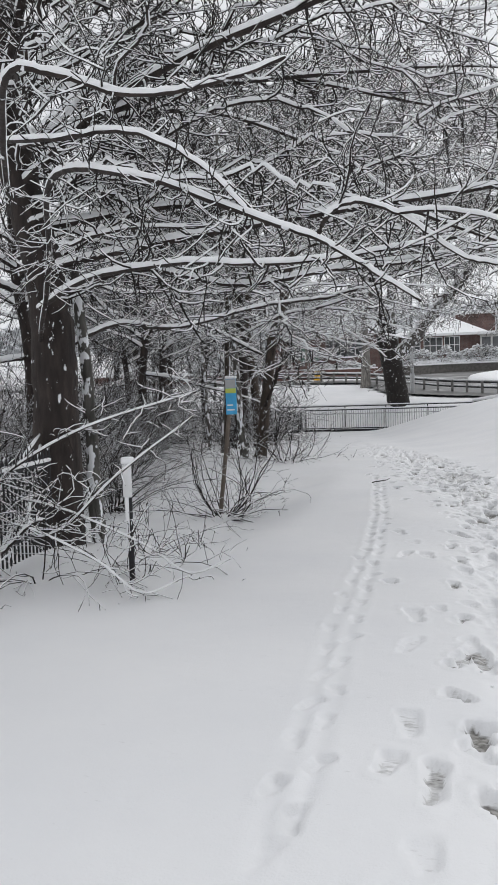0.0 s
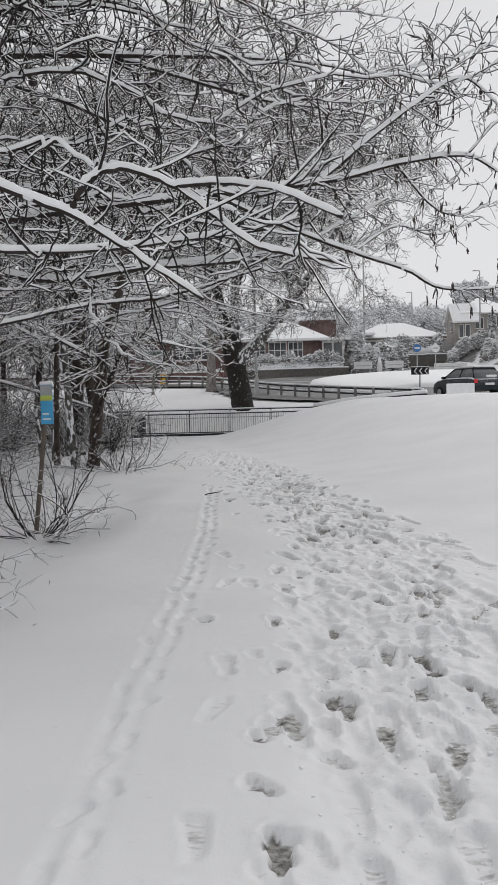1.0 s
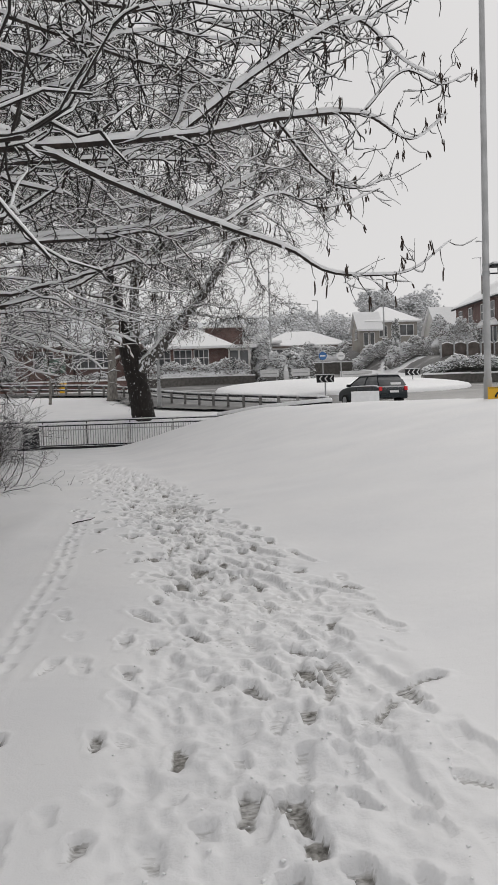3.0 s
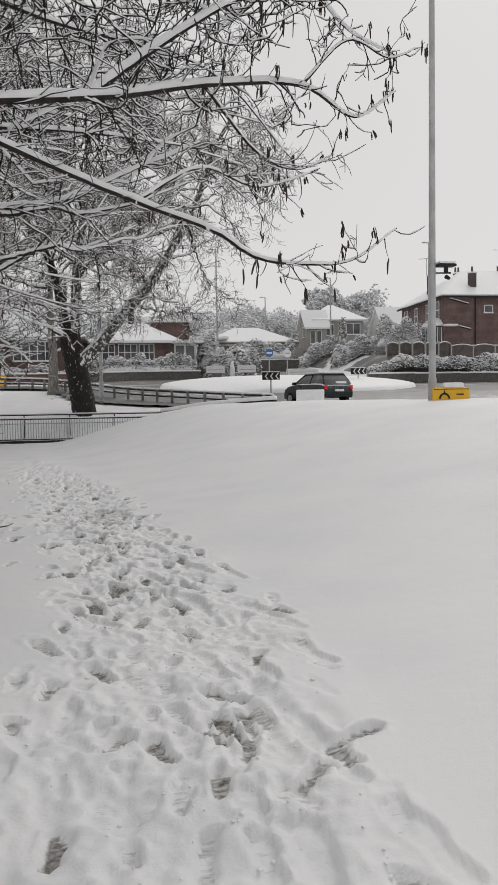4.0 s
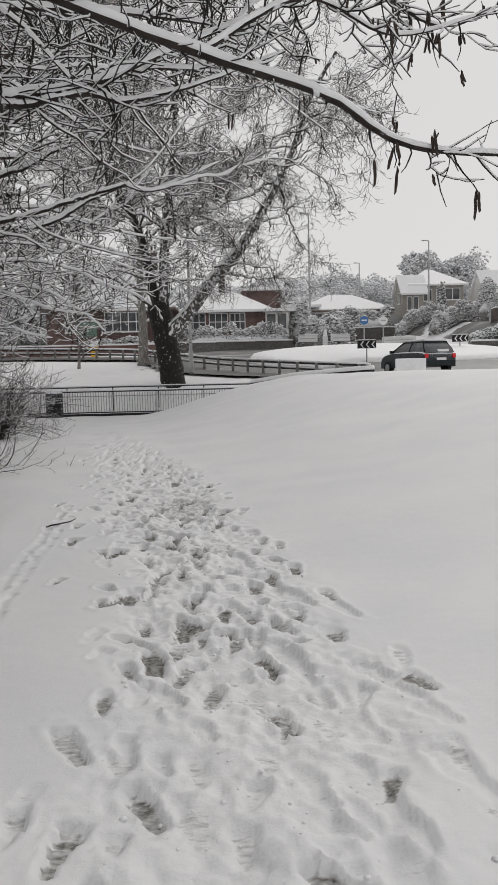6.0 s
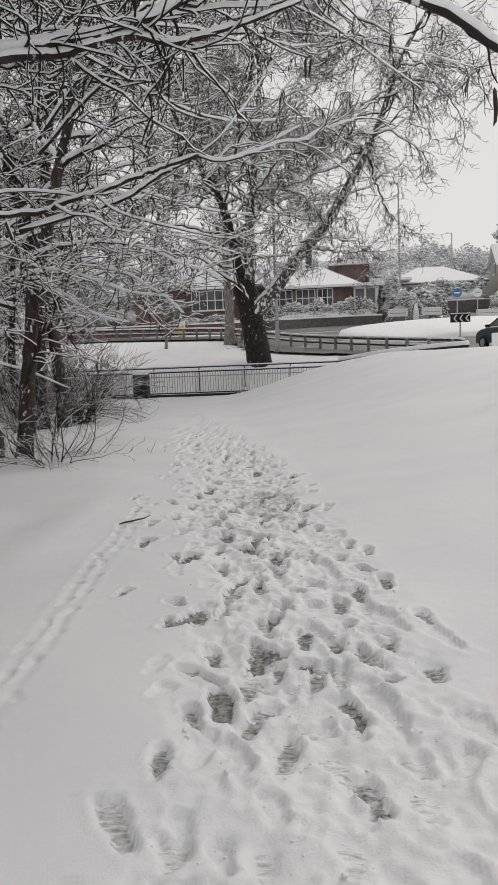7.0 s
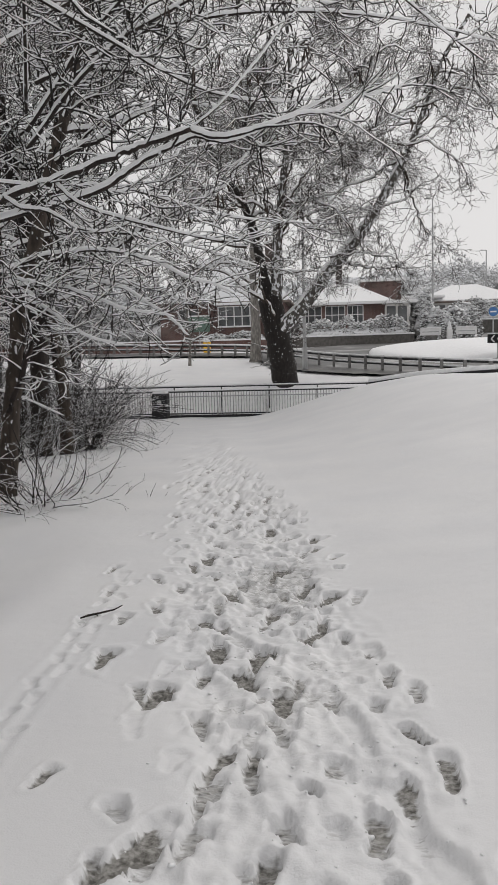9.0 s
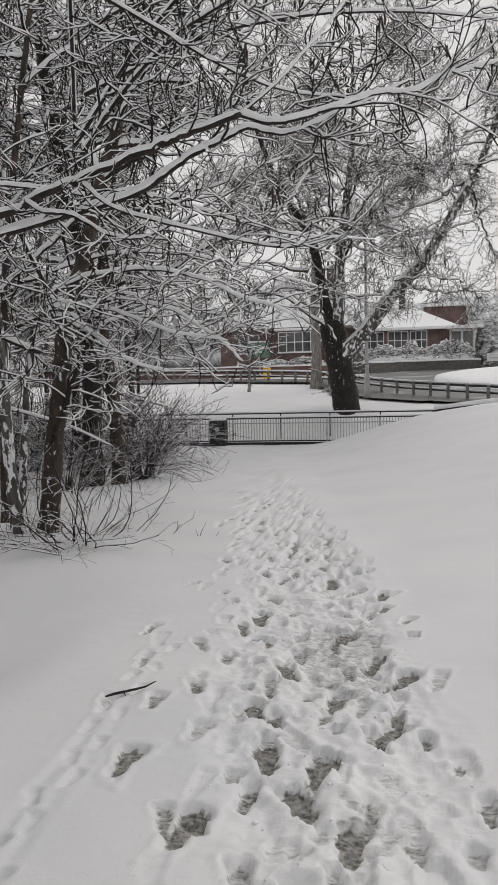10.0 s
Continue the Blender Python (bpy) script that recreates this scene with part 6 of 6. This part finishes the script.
def clump_mesh(name, rng, centres, sizes):
    """Many small leaf clumps, irregular eight-sided lumps, in one mesh."""
    base = np.array([(1, 0, 0), (-1, 0, 0), (0, 1, 0), (0, -1, 0), (0, 0, 1), (0, 0, -1)], float)
    tri = np.array([(0, 2, 4), (2, 1, 4), (1, 3, 4), (3, 0, 4), (2, 0, 5), (1, 2, 5), (3, 1, 5), (0, 3, 5)])
    n = len(centres)
    v = base[None] * (sizes[:, None, None] * rng.uniform(0.5, 1.3, (n, 6, 1))) + rng.normal(0, 0.25, (n, 6, 3)) * sizes[:, None, None]
    v = v + centres[:, None, :]
    f = tri[None] + (np.arange(n) * 6)[:, None, None]
    return mesh_from(name, v.reshape(-1, 3), f.reshape(-1, 3))


def hedge(name, label, x0, y0, x1, y1, h, w, mat, seed, n, size=0.16, category="hedge"):
    rng = np.random.default_rng(seed)
    n, size = int(n * 2.0), size * 0.45
    e = thing(name, label, category, ((x0 + x1) / 2, (y0 + y1) / 2, 0))
    o = np.array([(x0 + x1) / 2, (y0 + y1) / 2, 0])
    t = rng.random(n)
    a = rng.uniform(0, np.pi, n)
    bulge = 0.75 + 0.5 * (vnoise(t * 9, t * 0 + seed, 1.0, seed) + 0.5)
    r = rng.uniform(0.6, 1.05, n) ** 0.5
    x = x0 + (x1 - x0) * t
    y = y0 + (y1 - y0) * t
    dx, dy = -(y1 - y0), (x1 - x0)
    ln = math.hypot(dx, dy) + 1e-6
    off = np.cos(a) * r * w / 2 * bulge
    z = ground(x, y) + np.sin(a) * r * h * bulge
    c = np.stack([x + dx / ln * off, y + dy / ln * off, z], -1) - o
    core = hedge_core(x0, y0, x1, y1, h * 0.8, w * 0.7, o)
    part("core", core, mat, e)
    top = rng.random(n) < np.clip((np.sin(a) - 0.45) * 0.8, 0, 1) * (vnoise(x, y, 1.1, seed + 3) > -0.12)
    lump = size * rng.uniform(1.0, 2.3, top.sum())
    sn = clump_mesh("snow_load", rng, np.zeros((top.sum(), 3)), lump)
    v = np.empty(len(sn.vertices) * 3, np.float32)
    sn.vertices.foreach_get("co", v)
    v = v.reshape(-1, 3) * np.array([1.5, 1.5, 0.7]) + np.repeat(c[top] + np.array([0, 0, 1.0]) * (size * 0.6), 6, axis=0)
    sn.vertices.foreach_set("co", v.astype(np.float32).ravel())
    sn.polygons.foreach_set("use_smooth", [True] * len(sn.polygons))
    part("snow_load", sn, SNOW_CAP, e, "lumps of snow lying on the leaves", kind="stuff")
    part("leaf_clumps", clump_mesh("leaf_clumps", rng, c, size * rng.uniform(0.6, 1.5, n)), mat, e, "snow-laden leaf clumps", kind="stuff")
    return e


def hedge_core(x0, y0, x1, y1, h, w, o):
    n = max(3, int(math.hypot(x1 - x0, y1 - y0) / 0.6))
    line = np.array([[x0 + (x1 - x0) * k / n, y0 + (y1 - y0) * k / n, gz(x0 + (x1 - x0) * k / n, y0 + (y1 - y0) * k / n) + h * 0.35] for k in range(n + 1)]) - o
    rad = np.full(n + 1, max(w, h) * 0.48) * (0.85 + 0.3 * np.random.default_rng(n).random(n + 1))
    rad[0] *= 0.4
    rad[-1] *= 0.4
    return tube_mesh("core", [(line, rad)], 8)


hedge("hedge", "snowy hedge before the bungalow", -2.6, 68.0, 6.0, 69.5, 1.9, 1.4, HEDGE, 51, 1500, 0.14)
hedge("bush", "big frosted bush beside the bungalow porch", 6.8, 71.5, 8.0, 72.0, 3.4, 2.6, HEDGE, 52, 1300, 0.17, "bush")
hedge("bush", "wide frosted shrubs beside the side road", 7.6, 70.0, 11.4, 73.0, 2.4, 3.0, HEDGE, 53, 1800, 0.18, "bush")
hedge("hedge", "snow-topped garden hedge along the side road", 10.5, 86, 18.4, 88, 2.6, 1.8, HEDGE, 54, 1800, 0.18)
hedge("conifer", "small dark conifer laden with snow", 20.6, 76.0, 21.1, 76.0, 2.9, 1.4, FIR, 55, 900, 0.16, "tree")
hedge("bush", "snowy garden shrubs before the rendered house", 18.6, 70.5, 23.0, 71.5, 1.6, 2.2, HEDGE, 56, 1700, 0.16, "bush")
hedge("bush", "broad bare shrub frosted with snow", 21.5, 66.5, 25.5, 67.5, 2.8, 2.6, HEDGE, 57, 1900, 0.13, "bush")
hedge("bush", "low snow-covered bushes behind the road wall", 18.2, 58.6, 25.5, 58.2, 0.9, 1.6, FIR, 58, 1500, 0.14, "bush")
hedge("hedge", "rounded snow-capped hedge behind the road wall", 25.5, 57.8, 40, 57.0, 1.4, 1.8, FIR, 59, 2400, 0.15)
hedge("bush", "snow-covered bush before the bay window", -9.5, 65.2, -4.5, 65.2, 1.1, 1.2, HEDGE, 60, 1000, 0.14, "bush")
hedge("bush", "snowy garden shrubs beside the side road", 17.6, 80.5, 22.4, 80.0, 1.7, 2.0, HEDGE, 63, 1500, 0.16, "bush")
hedge("bush", "tall frosted shrub between the two houses", -4.6, 74.0, -2.0, 74.5, 3.0, 2.0, HEDGE, 62, 1300, 0.16, "bush")
hedge("conifer", "dark evergreen hedge in the far garden", -22, 69, -12, 69, 3.2, 2.4, FIR, 61, 1800, 0.2)


def panel_fence():
    e = thing("panel_fence", "dark wooden fence panels with arched snowy tops", "fence", (0, 0, 0))
    me = snow = None
    x = 20.3
    while x < 40:
        narrow = x < 24.6
        step = 0.98 if narrow else 1.80
        y = 61.0 - 0.22 * (x - 20.3) if narrow else 60.0
        z = gz(x + step / 2, y)
        if me is None:
            n = 12
            me = bpy.data.meshes.new("fence_panel")
            rails = bmesh.new()
            box(rails, -0.85, 0.85, 0.032, 0.07, 0.25, 0.33)
            box(rails, -0.85, 0.85, 0.032, 0.07, 1.0, 1.08)
            rails.to_mesh(me)
            rails.free()
            me.materials.append(PANEL)
            boards = []
            for s in range(n):
                u0, u1 = -0.85 + 1.7 * s / n, -0.85 + 1.7 * (s + 1) / n
                bm = boxed(u0 + 0.005, u1 - 0.005, -0.03, 0.03, 0.05, 1.25 + 0.16 * math.sin(math.pi * (s + 0.5) / n))
                boards.append(bpy.data.meshes.new("board"))
                bm.to_mesh(boards[-1])
                bm.free()
                boards[-1].materials.append(PANEL)
            line = np.array([[-0.85 + 1.7 * s / 12, 0, 1.30 + 0.16 * math.sin(math.pi * s / 12)] for s in range(13)])
            snow = tube_mesh("panel_snow", [(line, np.full(13, 0.055))], 6)
            snow.materials.append(SNOW_CAP)
        pn = new("fence_panel", me)
        pn.parent, pn.location, pn.scale = e, (x + step / 2, y, z - 0.1), (step / 1.8, 1, 0.86 if narrow else 0.72)
        for b in boards:
            new("board", b).parent = pn
        sn = new("panel_snow", snow)
        sn.parent = pn
        part("post", boxed(x - 0.05, x + 0.05, y - 0.05, y + 0.05, z - 0.2, z + (1.2 if narrow else 0.95)), STEEL, e)
        x += step


panel_fence()


# ---- far trees and wooded hill ----
def far_tree(x, y, zb, h, w, seed, label, n=7000):
    rng = np.random.default_rng(seed)
    e = thing("far_tree", label, "tree", (x, y, zb), group="far trees")
    part("trunk", tube_mesh("trunk", [(np.array([[0, 0, -1], [0.1, 0, h * 0.3], [0, 0.1, h * 0.7]]), np.array([0.35, 0.28, 0.1]))], 8), BARK_PALE, e)
    lobes = [(rng.uniform(-0.5, 0.5) * w, rng.uniform(-0.5, 0.5) * w, h * rng.uniform(0.4, 0.85), w * rng.uniform(0.22, 0.38)) for _ in range(9)]
    c = []
    for k in range(n):
        lx, ly, lz, lr = lobes[k % 9]
        d = rng.normal(0, 1, 3)
        d /= np.linalg.norm(d)
        c.append(np.array([lx, ly, lz]) + d * lr * (1 + 0.25 * math.sin(5 * d[0] + 7 * d[2])) * rng.uniform(0.0, 1.0) ** 0.45)
    part("crown", clump_mesh("crown", rng, np.array(c), 0.19 * rng.uniform(0.5, 1.4, n)), HAZED_LEAF, e, "snow-laden crown, greyed to show the haze", kind="stuff")


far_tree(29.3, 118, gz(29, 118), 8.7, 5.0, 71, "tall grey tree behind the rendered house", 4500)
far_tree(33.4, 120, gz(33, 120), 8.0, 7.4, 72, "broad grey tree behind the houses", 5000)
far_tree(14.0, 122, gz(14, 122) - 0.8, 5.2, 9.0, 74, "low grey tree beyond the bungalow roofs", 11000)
far_tree(10.0, 110, gz(10, 110) - 0.6, 4.8, 6.5, 75, "frosted tree beside the bungalow, paled for haze", 10000)
far_tree(23.0, 135, gz(23, 135) - 0.8, 4.4, 11.0, 76, "distant frosted trees up the side road, paled for haze", 12000)


def wooded_hill():
    rng = np.random.default_rng(81)
    n = 12000
    x = rng.uniform(-260, 330, n)
    y = rng.uniform(330, 420, n)
    z = ground(x, y) + rng.uniform(0, 1, n) * (9 + 9 * (vnoise(x, y, 0.012, 82) + 0.5))
    me = clump_mesh("hazed_far_wood", rng, np.stack([x, y, z], -1), rng.uniform(1.0, 2.4, n))
    me.materials.append(HAZE_WOOD)
    tagged(new("hazed_far_wood", me), "snowy woods on the distant hillside, paled for haze", "woods", kind="stuff")


wooded_hill()


# ---- road signs ----
def sign_post(name, label, x, y, h, r=0.04):
    e = thing(name, label, "road sign", (x, y, gz(x, y) - 0.02), group="road signs")
    part("post", rod((0, 0, 0), (0, 0, h), r, seg=8), POLE_GREY, e)
    return e


def chevron(x, y, base, lab):
    """Black board with white chevrons on one post."""
    e = sign_post("chevron_sign", lab, x, y, base + 0.25)
    part("board", boxed(-0.5, 0.5, -0.07, -0.045, base - 0.2, base + 0.22, 0.005), BLACK, e)
    for k in range(3):
        bm = bmesh.new()
        u = -0.36 + 0.3 * k
        p = [(u, base), (u + 0.14, base + 0.18), (u + 0.22, base + 0.18), (u + 0.08, base), (u + 0.22, base - 0.17), (u + 0.14, base - 0.17)]
        v = [bm.verts.new((a, -0.075, b)) for a, b in p]
        bm.faces.new((v[0], v[1], v[2], v[3]))
        bm.faces.new((v[0], v[3], v[4], v[5]))
        part("chevron_mark", bm, WHITE, e)
    part("snow_cap", boxed(-0.5, 0.5, -0.1, 0.0, base + 0.222, base + 0.27, 0.02), SNOW_CAP, e)


chevron(8.3, 45.2, 1.25, "black and white chevron sign on the roundabout edge")
chevron(15.2, 51.5, 1.15, "black and white chevron sign on the island")


def disc_sign(x, y, h, mat, lab):
    e = sign_post("round_sign", lab, x, y, h)
    part("disc", rod((0, -0.05, h - 0.05), (0, -0.07, h - 0.05), 0.31, seg=28), mat, e)
    part("arrow", boxed(-0.2, 0.2, -0.085, -0.075, h - 0.10, h), WHITE if mat is BLUE else POLE_GREY, e)
    part("snow_cap", boxed(-0.14, 0.14, -0.1, 0.0, h + 0.3, h + 0.36, 0.02), SNOW_CAP, e)


disc_sign(10.9, 60.5, 2.35, BLUE, "round blue arrow sign on a slim post")
disc_sign(12.5, 61.5, 2.3, WHITE, "snow-plastered round sign on a slim post")


def board_sign(x, y, w, h0, h1, lab):
    e = thing("direction_board", lab, "road sign", (x, y, gz(x, y) - 0.02), group="road signs")
    for sx in (-w * 0.36, w * 0.36):
        part("post", rod((sx, 0, 0), (sx, 0, h1), 0.035, seg=8), POLE_GREY, e)
    part("board", boxed(-w / 2, w / 2, -0.06, -0.04, h0, h1, 0.008), WHITE, e, "board plastered white with snow")
    part("snow_cap", boxed(-w / 2, w / 2, -0.09, 0.01, h1 + 0.002, h1 + 0.07, 0.025), SNOW_CAP, e)
    part("bar", boxed(-w * 0.4, w * 0.4, -0.068, -0.062, (h0 + h1) / 2 - 0.03, (h0 + h1) / 2 + 0.03), POLE_GREY, e, "grey bar of unreadable lettering")


board_sign(14.0, 63.0, 2.6, 0.55, 0.95, "long white direction board up the side road")
board_sign(7.2, 64.4, 1.5, 0.7, 1.2, "white direction board by the lamp column")
board_sign(9.8, 64.8, 1.5, 0.7, 1.2, "white direction board beside the lamp column")


def bollard(x, y):
    e = thing("keep_left_bollard", "white snow-topped traffic bollard", "bollard", (x, y, gz(x, y) - 0.02))
    part("body", boxed(-0.2, 0.2, -0.15, 0.15, 0, 1.15, 0.07), WHITE, e)
    part("snow_cap", rod((0, 0, 1.152), (0, 0, 1.6), 0.17, 0.09, 12), SNOW_CAP, e)


bollard(8.5, 64.0)


def back_of_board():
    """The plain back of a low sign, white with snow, on the mound's far side."""
    x, y = 7.75, 33.0
    z = gz(x, y)
    e = thing("low_board", "low snow-caked sign board on two short legs", "road sign", (x, y, z), group="road signs")
    b, t = 1.12 - z, 1.66 - z
    part("board", boxed(-0.58, 0.58, -0.05, 0.05, b, t, 0.04), SNOW_CAP, e)
    for sx in (-0.3, 0.34):
        part("leg", rod((sx, 0, -0.1), (sx, 0, b), 0.03, seg=8), STEEL, e)
    f = thing("metal_hoop", "dark metal hoop barrier beyond the mound", "barrier", (8.3, 35.0, gz(8.3, 35)))
    q = 1.85 - gz(8.3, 35)
    part("post", rod((-0.45, 0, 0), (-0.45, 0, q), 0.03, seg=8), IRON, f)
    part("post", rod((0.25, 0, 0), (0.25, 0, q), 0.03, seg=8), IRON, f)
    part("bar", rod((-0.45, 0, q), (0.25, 0, q), 0.035, seg=8), IRON, f)


back_of_board()


def grit_box(x, y):
    e = thing("yellow_post", "small yellow bollard by the road", "bollard", (x, y, gz(x, y)))
    part("body", boxed(-0.25, 0.25, -0.2, 0.2, 0, 0.75, 0.05), YELLOW, e)
    part("top", boxed(-0.25, 0.25, -0.2, 0.2, 0.752, 1.2, 0.06), SNOW_CAP, e)


grit_box(-8.9, 62.0)
big = sign_post("direction_sign", "large green direction sign dusted with snow", -9.6, 63.0, 2.6, 0.05)
part("board", boxed(-0.8, 0.8, -0.09, -0.06, 1.5, 2.6, 0.02), GREEN, big)
part("bar", boxed(-0.6, 0.4, -0.099, -0.092, 2.2, 2.3), WHITE, big, "white bar of unreadable lettering")
part("bar", boxed(-0.6, 0.2, -0.099, -0.092, 1.85, 1.95), WHITE, big, "white bar of unreadable lettering")
part("snow_cap", boxed(-0.8, 0.8, -0.12, 0.0, 2.602, 2.7, 0.03), SNOW_CAP, big)


# ---- the small trees beyond the railing ----
def sapling(x, y, h, r, seed, label, mat):
    rng = np.random.default_rng(seed)
    z = gz(x, y) - 0.1
    t = [[x, y, z], [x + 0.05, y, z + h * 0.3], [x - 0.05, y, z + h * 0.6], [x + 0.1, y, z + h]]
    tree("young_tree", label, (x, y, z), [(t, r, r * 0.4)], crown(rng, t[1:], 16, h * 0.42, 0.4, 0.35, r * 0.3), [(3.0, 0.95, 0.24, 0.0, 0.0), (4.4, 0.55, 0.3, 0.0, 0.0)], seed, (mat, mat, TWIG_FROST), 1.0, 0.008, 3, thin=0.011, twig_snow=False, joints=(4, 2))


sapling(-7.9, 50.3, 5.0, 0.09, 91, "thin young tree beyond the railing", BARK_PALE)
sapling(-4.2, 51.4, 8.5, 0.33, 92, "pale smooth trunk behind the leaning tree", BARK_PALE)


# ---- the car on the roundabout ----
def car(x, y, rz):
    z = gz(x, y) + 0.13
    e = thing("hatchback_car", "dark small hatchback flecked and topped with snow", "car", (x, y, z), rz)
    prof = [(-1.95, 0.35), (-1.98, 0.62), (-1.90, 0.92), (-1.72, 1.0), (-0.95, 1.03), (0.9, 1.02), (1.55, 0.93), (1.88, 0.78), (1.97, 0.55), (1.93, 0.30)]
    bm = bmesh.new()
    rows = []
    for w, inset in ((-0.86, 0.06), (-0.80, 0.0), (0.80, 0.0), (0.86, 0.06)):
        rows.append([bm.verts.new((a * (1 - inset * 0.4), w, b - (0.05 if inset else 0))) for a, b in prof])
    n = len(prof)
    for r0, r1 in zip(rows, rows[1:]):
        for k in range(n - 1):
            bm.faces.new((r0[k], r0[k + 1], r1[k + 1], r1[k]))
        bm.faces.new((r0[n - 1], r0[0], r1[0], r1[n - 1]))
    bm.faces.new(rows[0])
    bm.faces.new(rows[-1][::-1])
    bmesh.ops.recalc_face_normals(bm, faces=bm.faces)
    bmesh.ops.bevel(bm, geom=list(bm.edges), offset=0.035, segments=2, affect="EDGES", profile=0.6)
    part("body", bm, CARSNOW, e, smooth=True)
    cab = bmesh.new()
    ring = []
    for zc, xa, xb, w in ((0.98, -1.90, 1.05, 0.78), (1.24, -1.76, 0.62, 0.71), (1.44, -1.5, 0.16, 0.60)):
        ring.append([cab.verts.new(p) for p in ((xa, -w, zc), (xb, -w, zc), (xb, w, zc), (xa, w, zc))])
    for r0, r1 in zip(ring, ring[1:]):
        for k in range(4):
            cab.faces.new((r0[k], r0[(k + 1) % 4], r1[(k + 1) % 4], r1[k]))
    cab.faces.new(ring[-1])
    part("cabin_glass", cab, GLASS_DARK, e, "dark car windows")
    part("roof", boxed(-1.56, 0.22, -0.62, 0.62, 1.432, 1.50, 0.032), CARPAINT, e)
    part("roof_snow", boxed(-1.54, 0.20, -0.6, 0.6, 1.502, 1.60, 0.045), SNOW_CAP, e, "layer of snow on the roof")
    for sy in (-1, 1):
        for a, b in (((-1.84, 0.77), (-1.50, 0.61)), ((-0.55, 0.78), (-0.6, 0.615)), ((1.04, 0.78), (0.18, 0.61))):
            part("pillar", rod((a[0], sy * a[1], 0.98), (b[0], sy * b[1], 1.45), 0.045, seg=6), CARPAINT, e)
        part("tail_lamp", boxed(-1.995, -1.90, sy * 0.74 - 0.08, sy * 0.74 + 0.08, 0.72, 0.92, 0.02), REDLAMP, e, "red tail lamp")
        part("headlamp", boxed(1.80, 1.93, sy * 0.62 - 0.16, sy * 0.62 + 0.16, 0.62, 0.78, 0.03), GLASS_DARK, e)
        part("mirror", boxed(0.62, 0.78, sy * 0.95 - 0.1, sy * 0.95 + 0.1, 0.98, 1.12, 0.03), CARPAINT, e)
        for wx in (-1.25, 1.25):
            wh = part("wheel", rod((wx, sy * 0.70, 0.30), (wx, sy * 0.89, 0.30), 0.30, seg=24), RUBBER, e)
            part("hub", rod((wx, sy * 0.891, 0.30), (wx, sy * 0.90, 0.30), 0.19, seg=16), STEEL, wh)
    part("bumper", boxed(-2.03, -1.94, -0.78, 0.78, 0.38, 0.58, 0.03), CARPAINT, e)
    part("number_plate", boxed(-2.045, -2.032, -0.26, 0.26, 0.62, 0.73), WHITE, e, "white plate with a dark bar")
    part("window_snow", boxed(-1.90, -1.72, -0.5, 0.1, 1.0, 1.12, 0.03), SNOW_CAP, e, "snow on the rear screen")


car(10.0, 41.2, 109)


# ---- small things on the snow ----
def stick():
    z = gz(-0.78, 11.15)
    me = tube_mesh("fallen_stick", [(np.array([[-0.13, -0.07, 0.005], [-0.08, -0.06, 0.02], [-0.02, -0.015, 0.022], [0.03, 0.0, 0.03], [0.07, 0.05, 0.028], [0.12, 0.08, 0.05]]), np.array([0.005, 0.008, 0.007, 0.007, 0.005, 0.003])), (np.array([[-0.05, -0.04, 0.02], [-0.02, -0.06, 0.03], [0.0, -0.09, 0.025]]), np.array([0.005, 0.004, 0.002]))], 7)
    me.materials.append(BARK_DARK)
    ob = tagged(new("fallen_stick", me), "short dark stick lying on the trodden snow", "stick")
    ob.location = (-0.78, 11.15, z - 0.01)


stick()
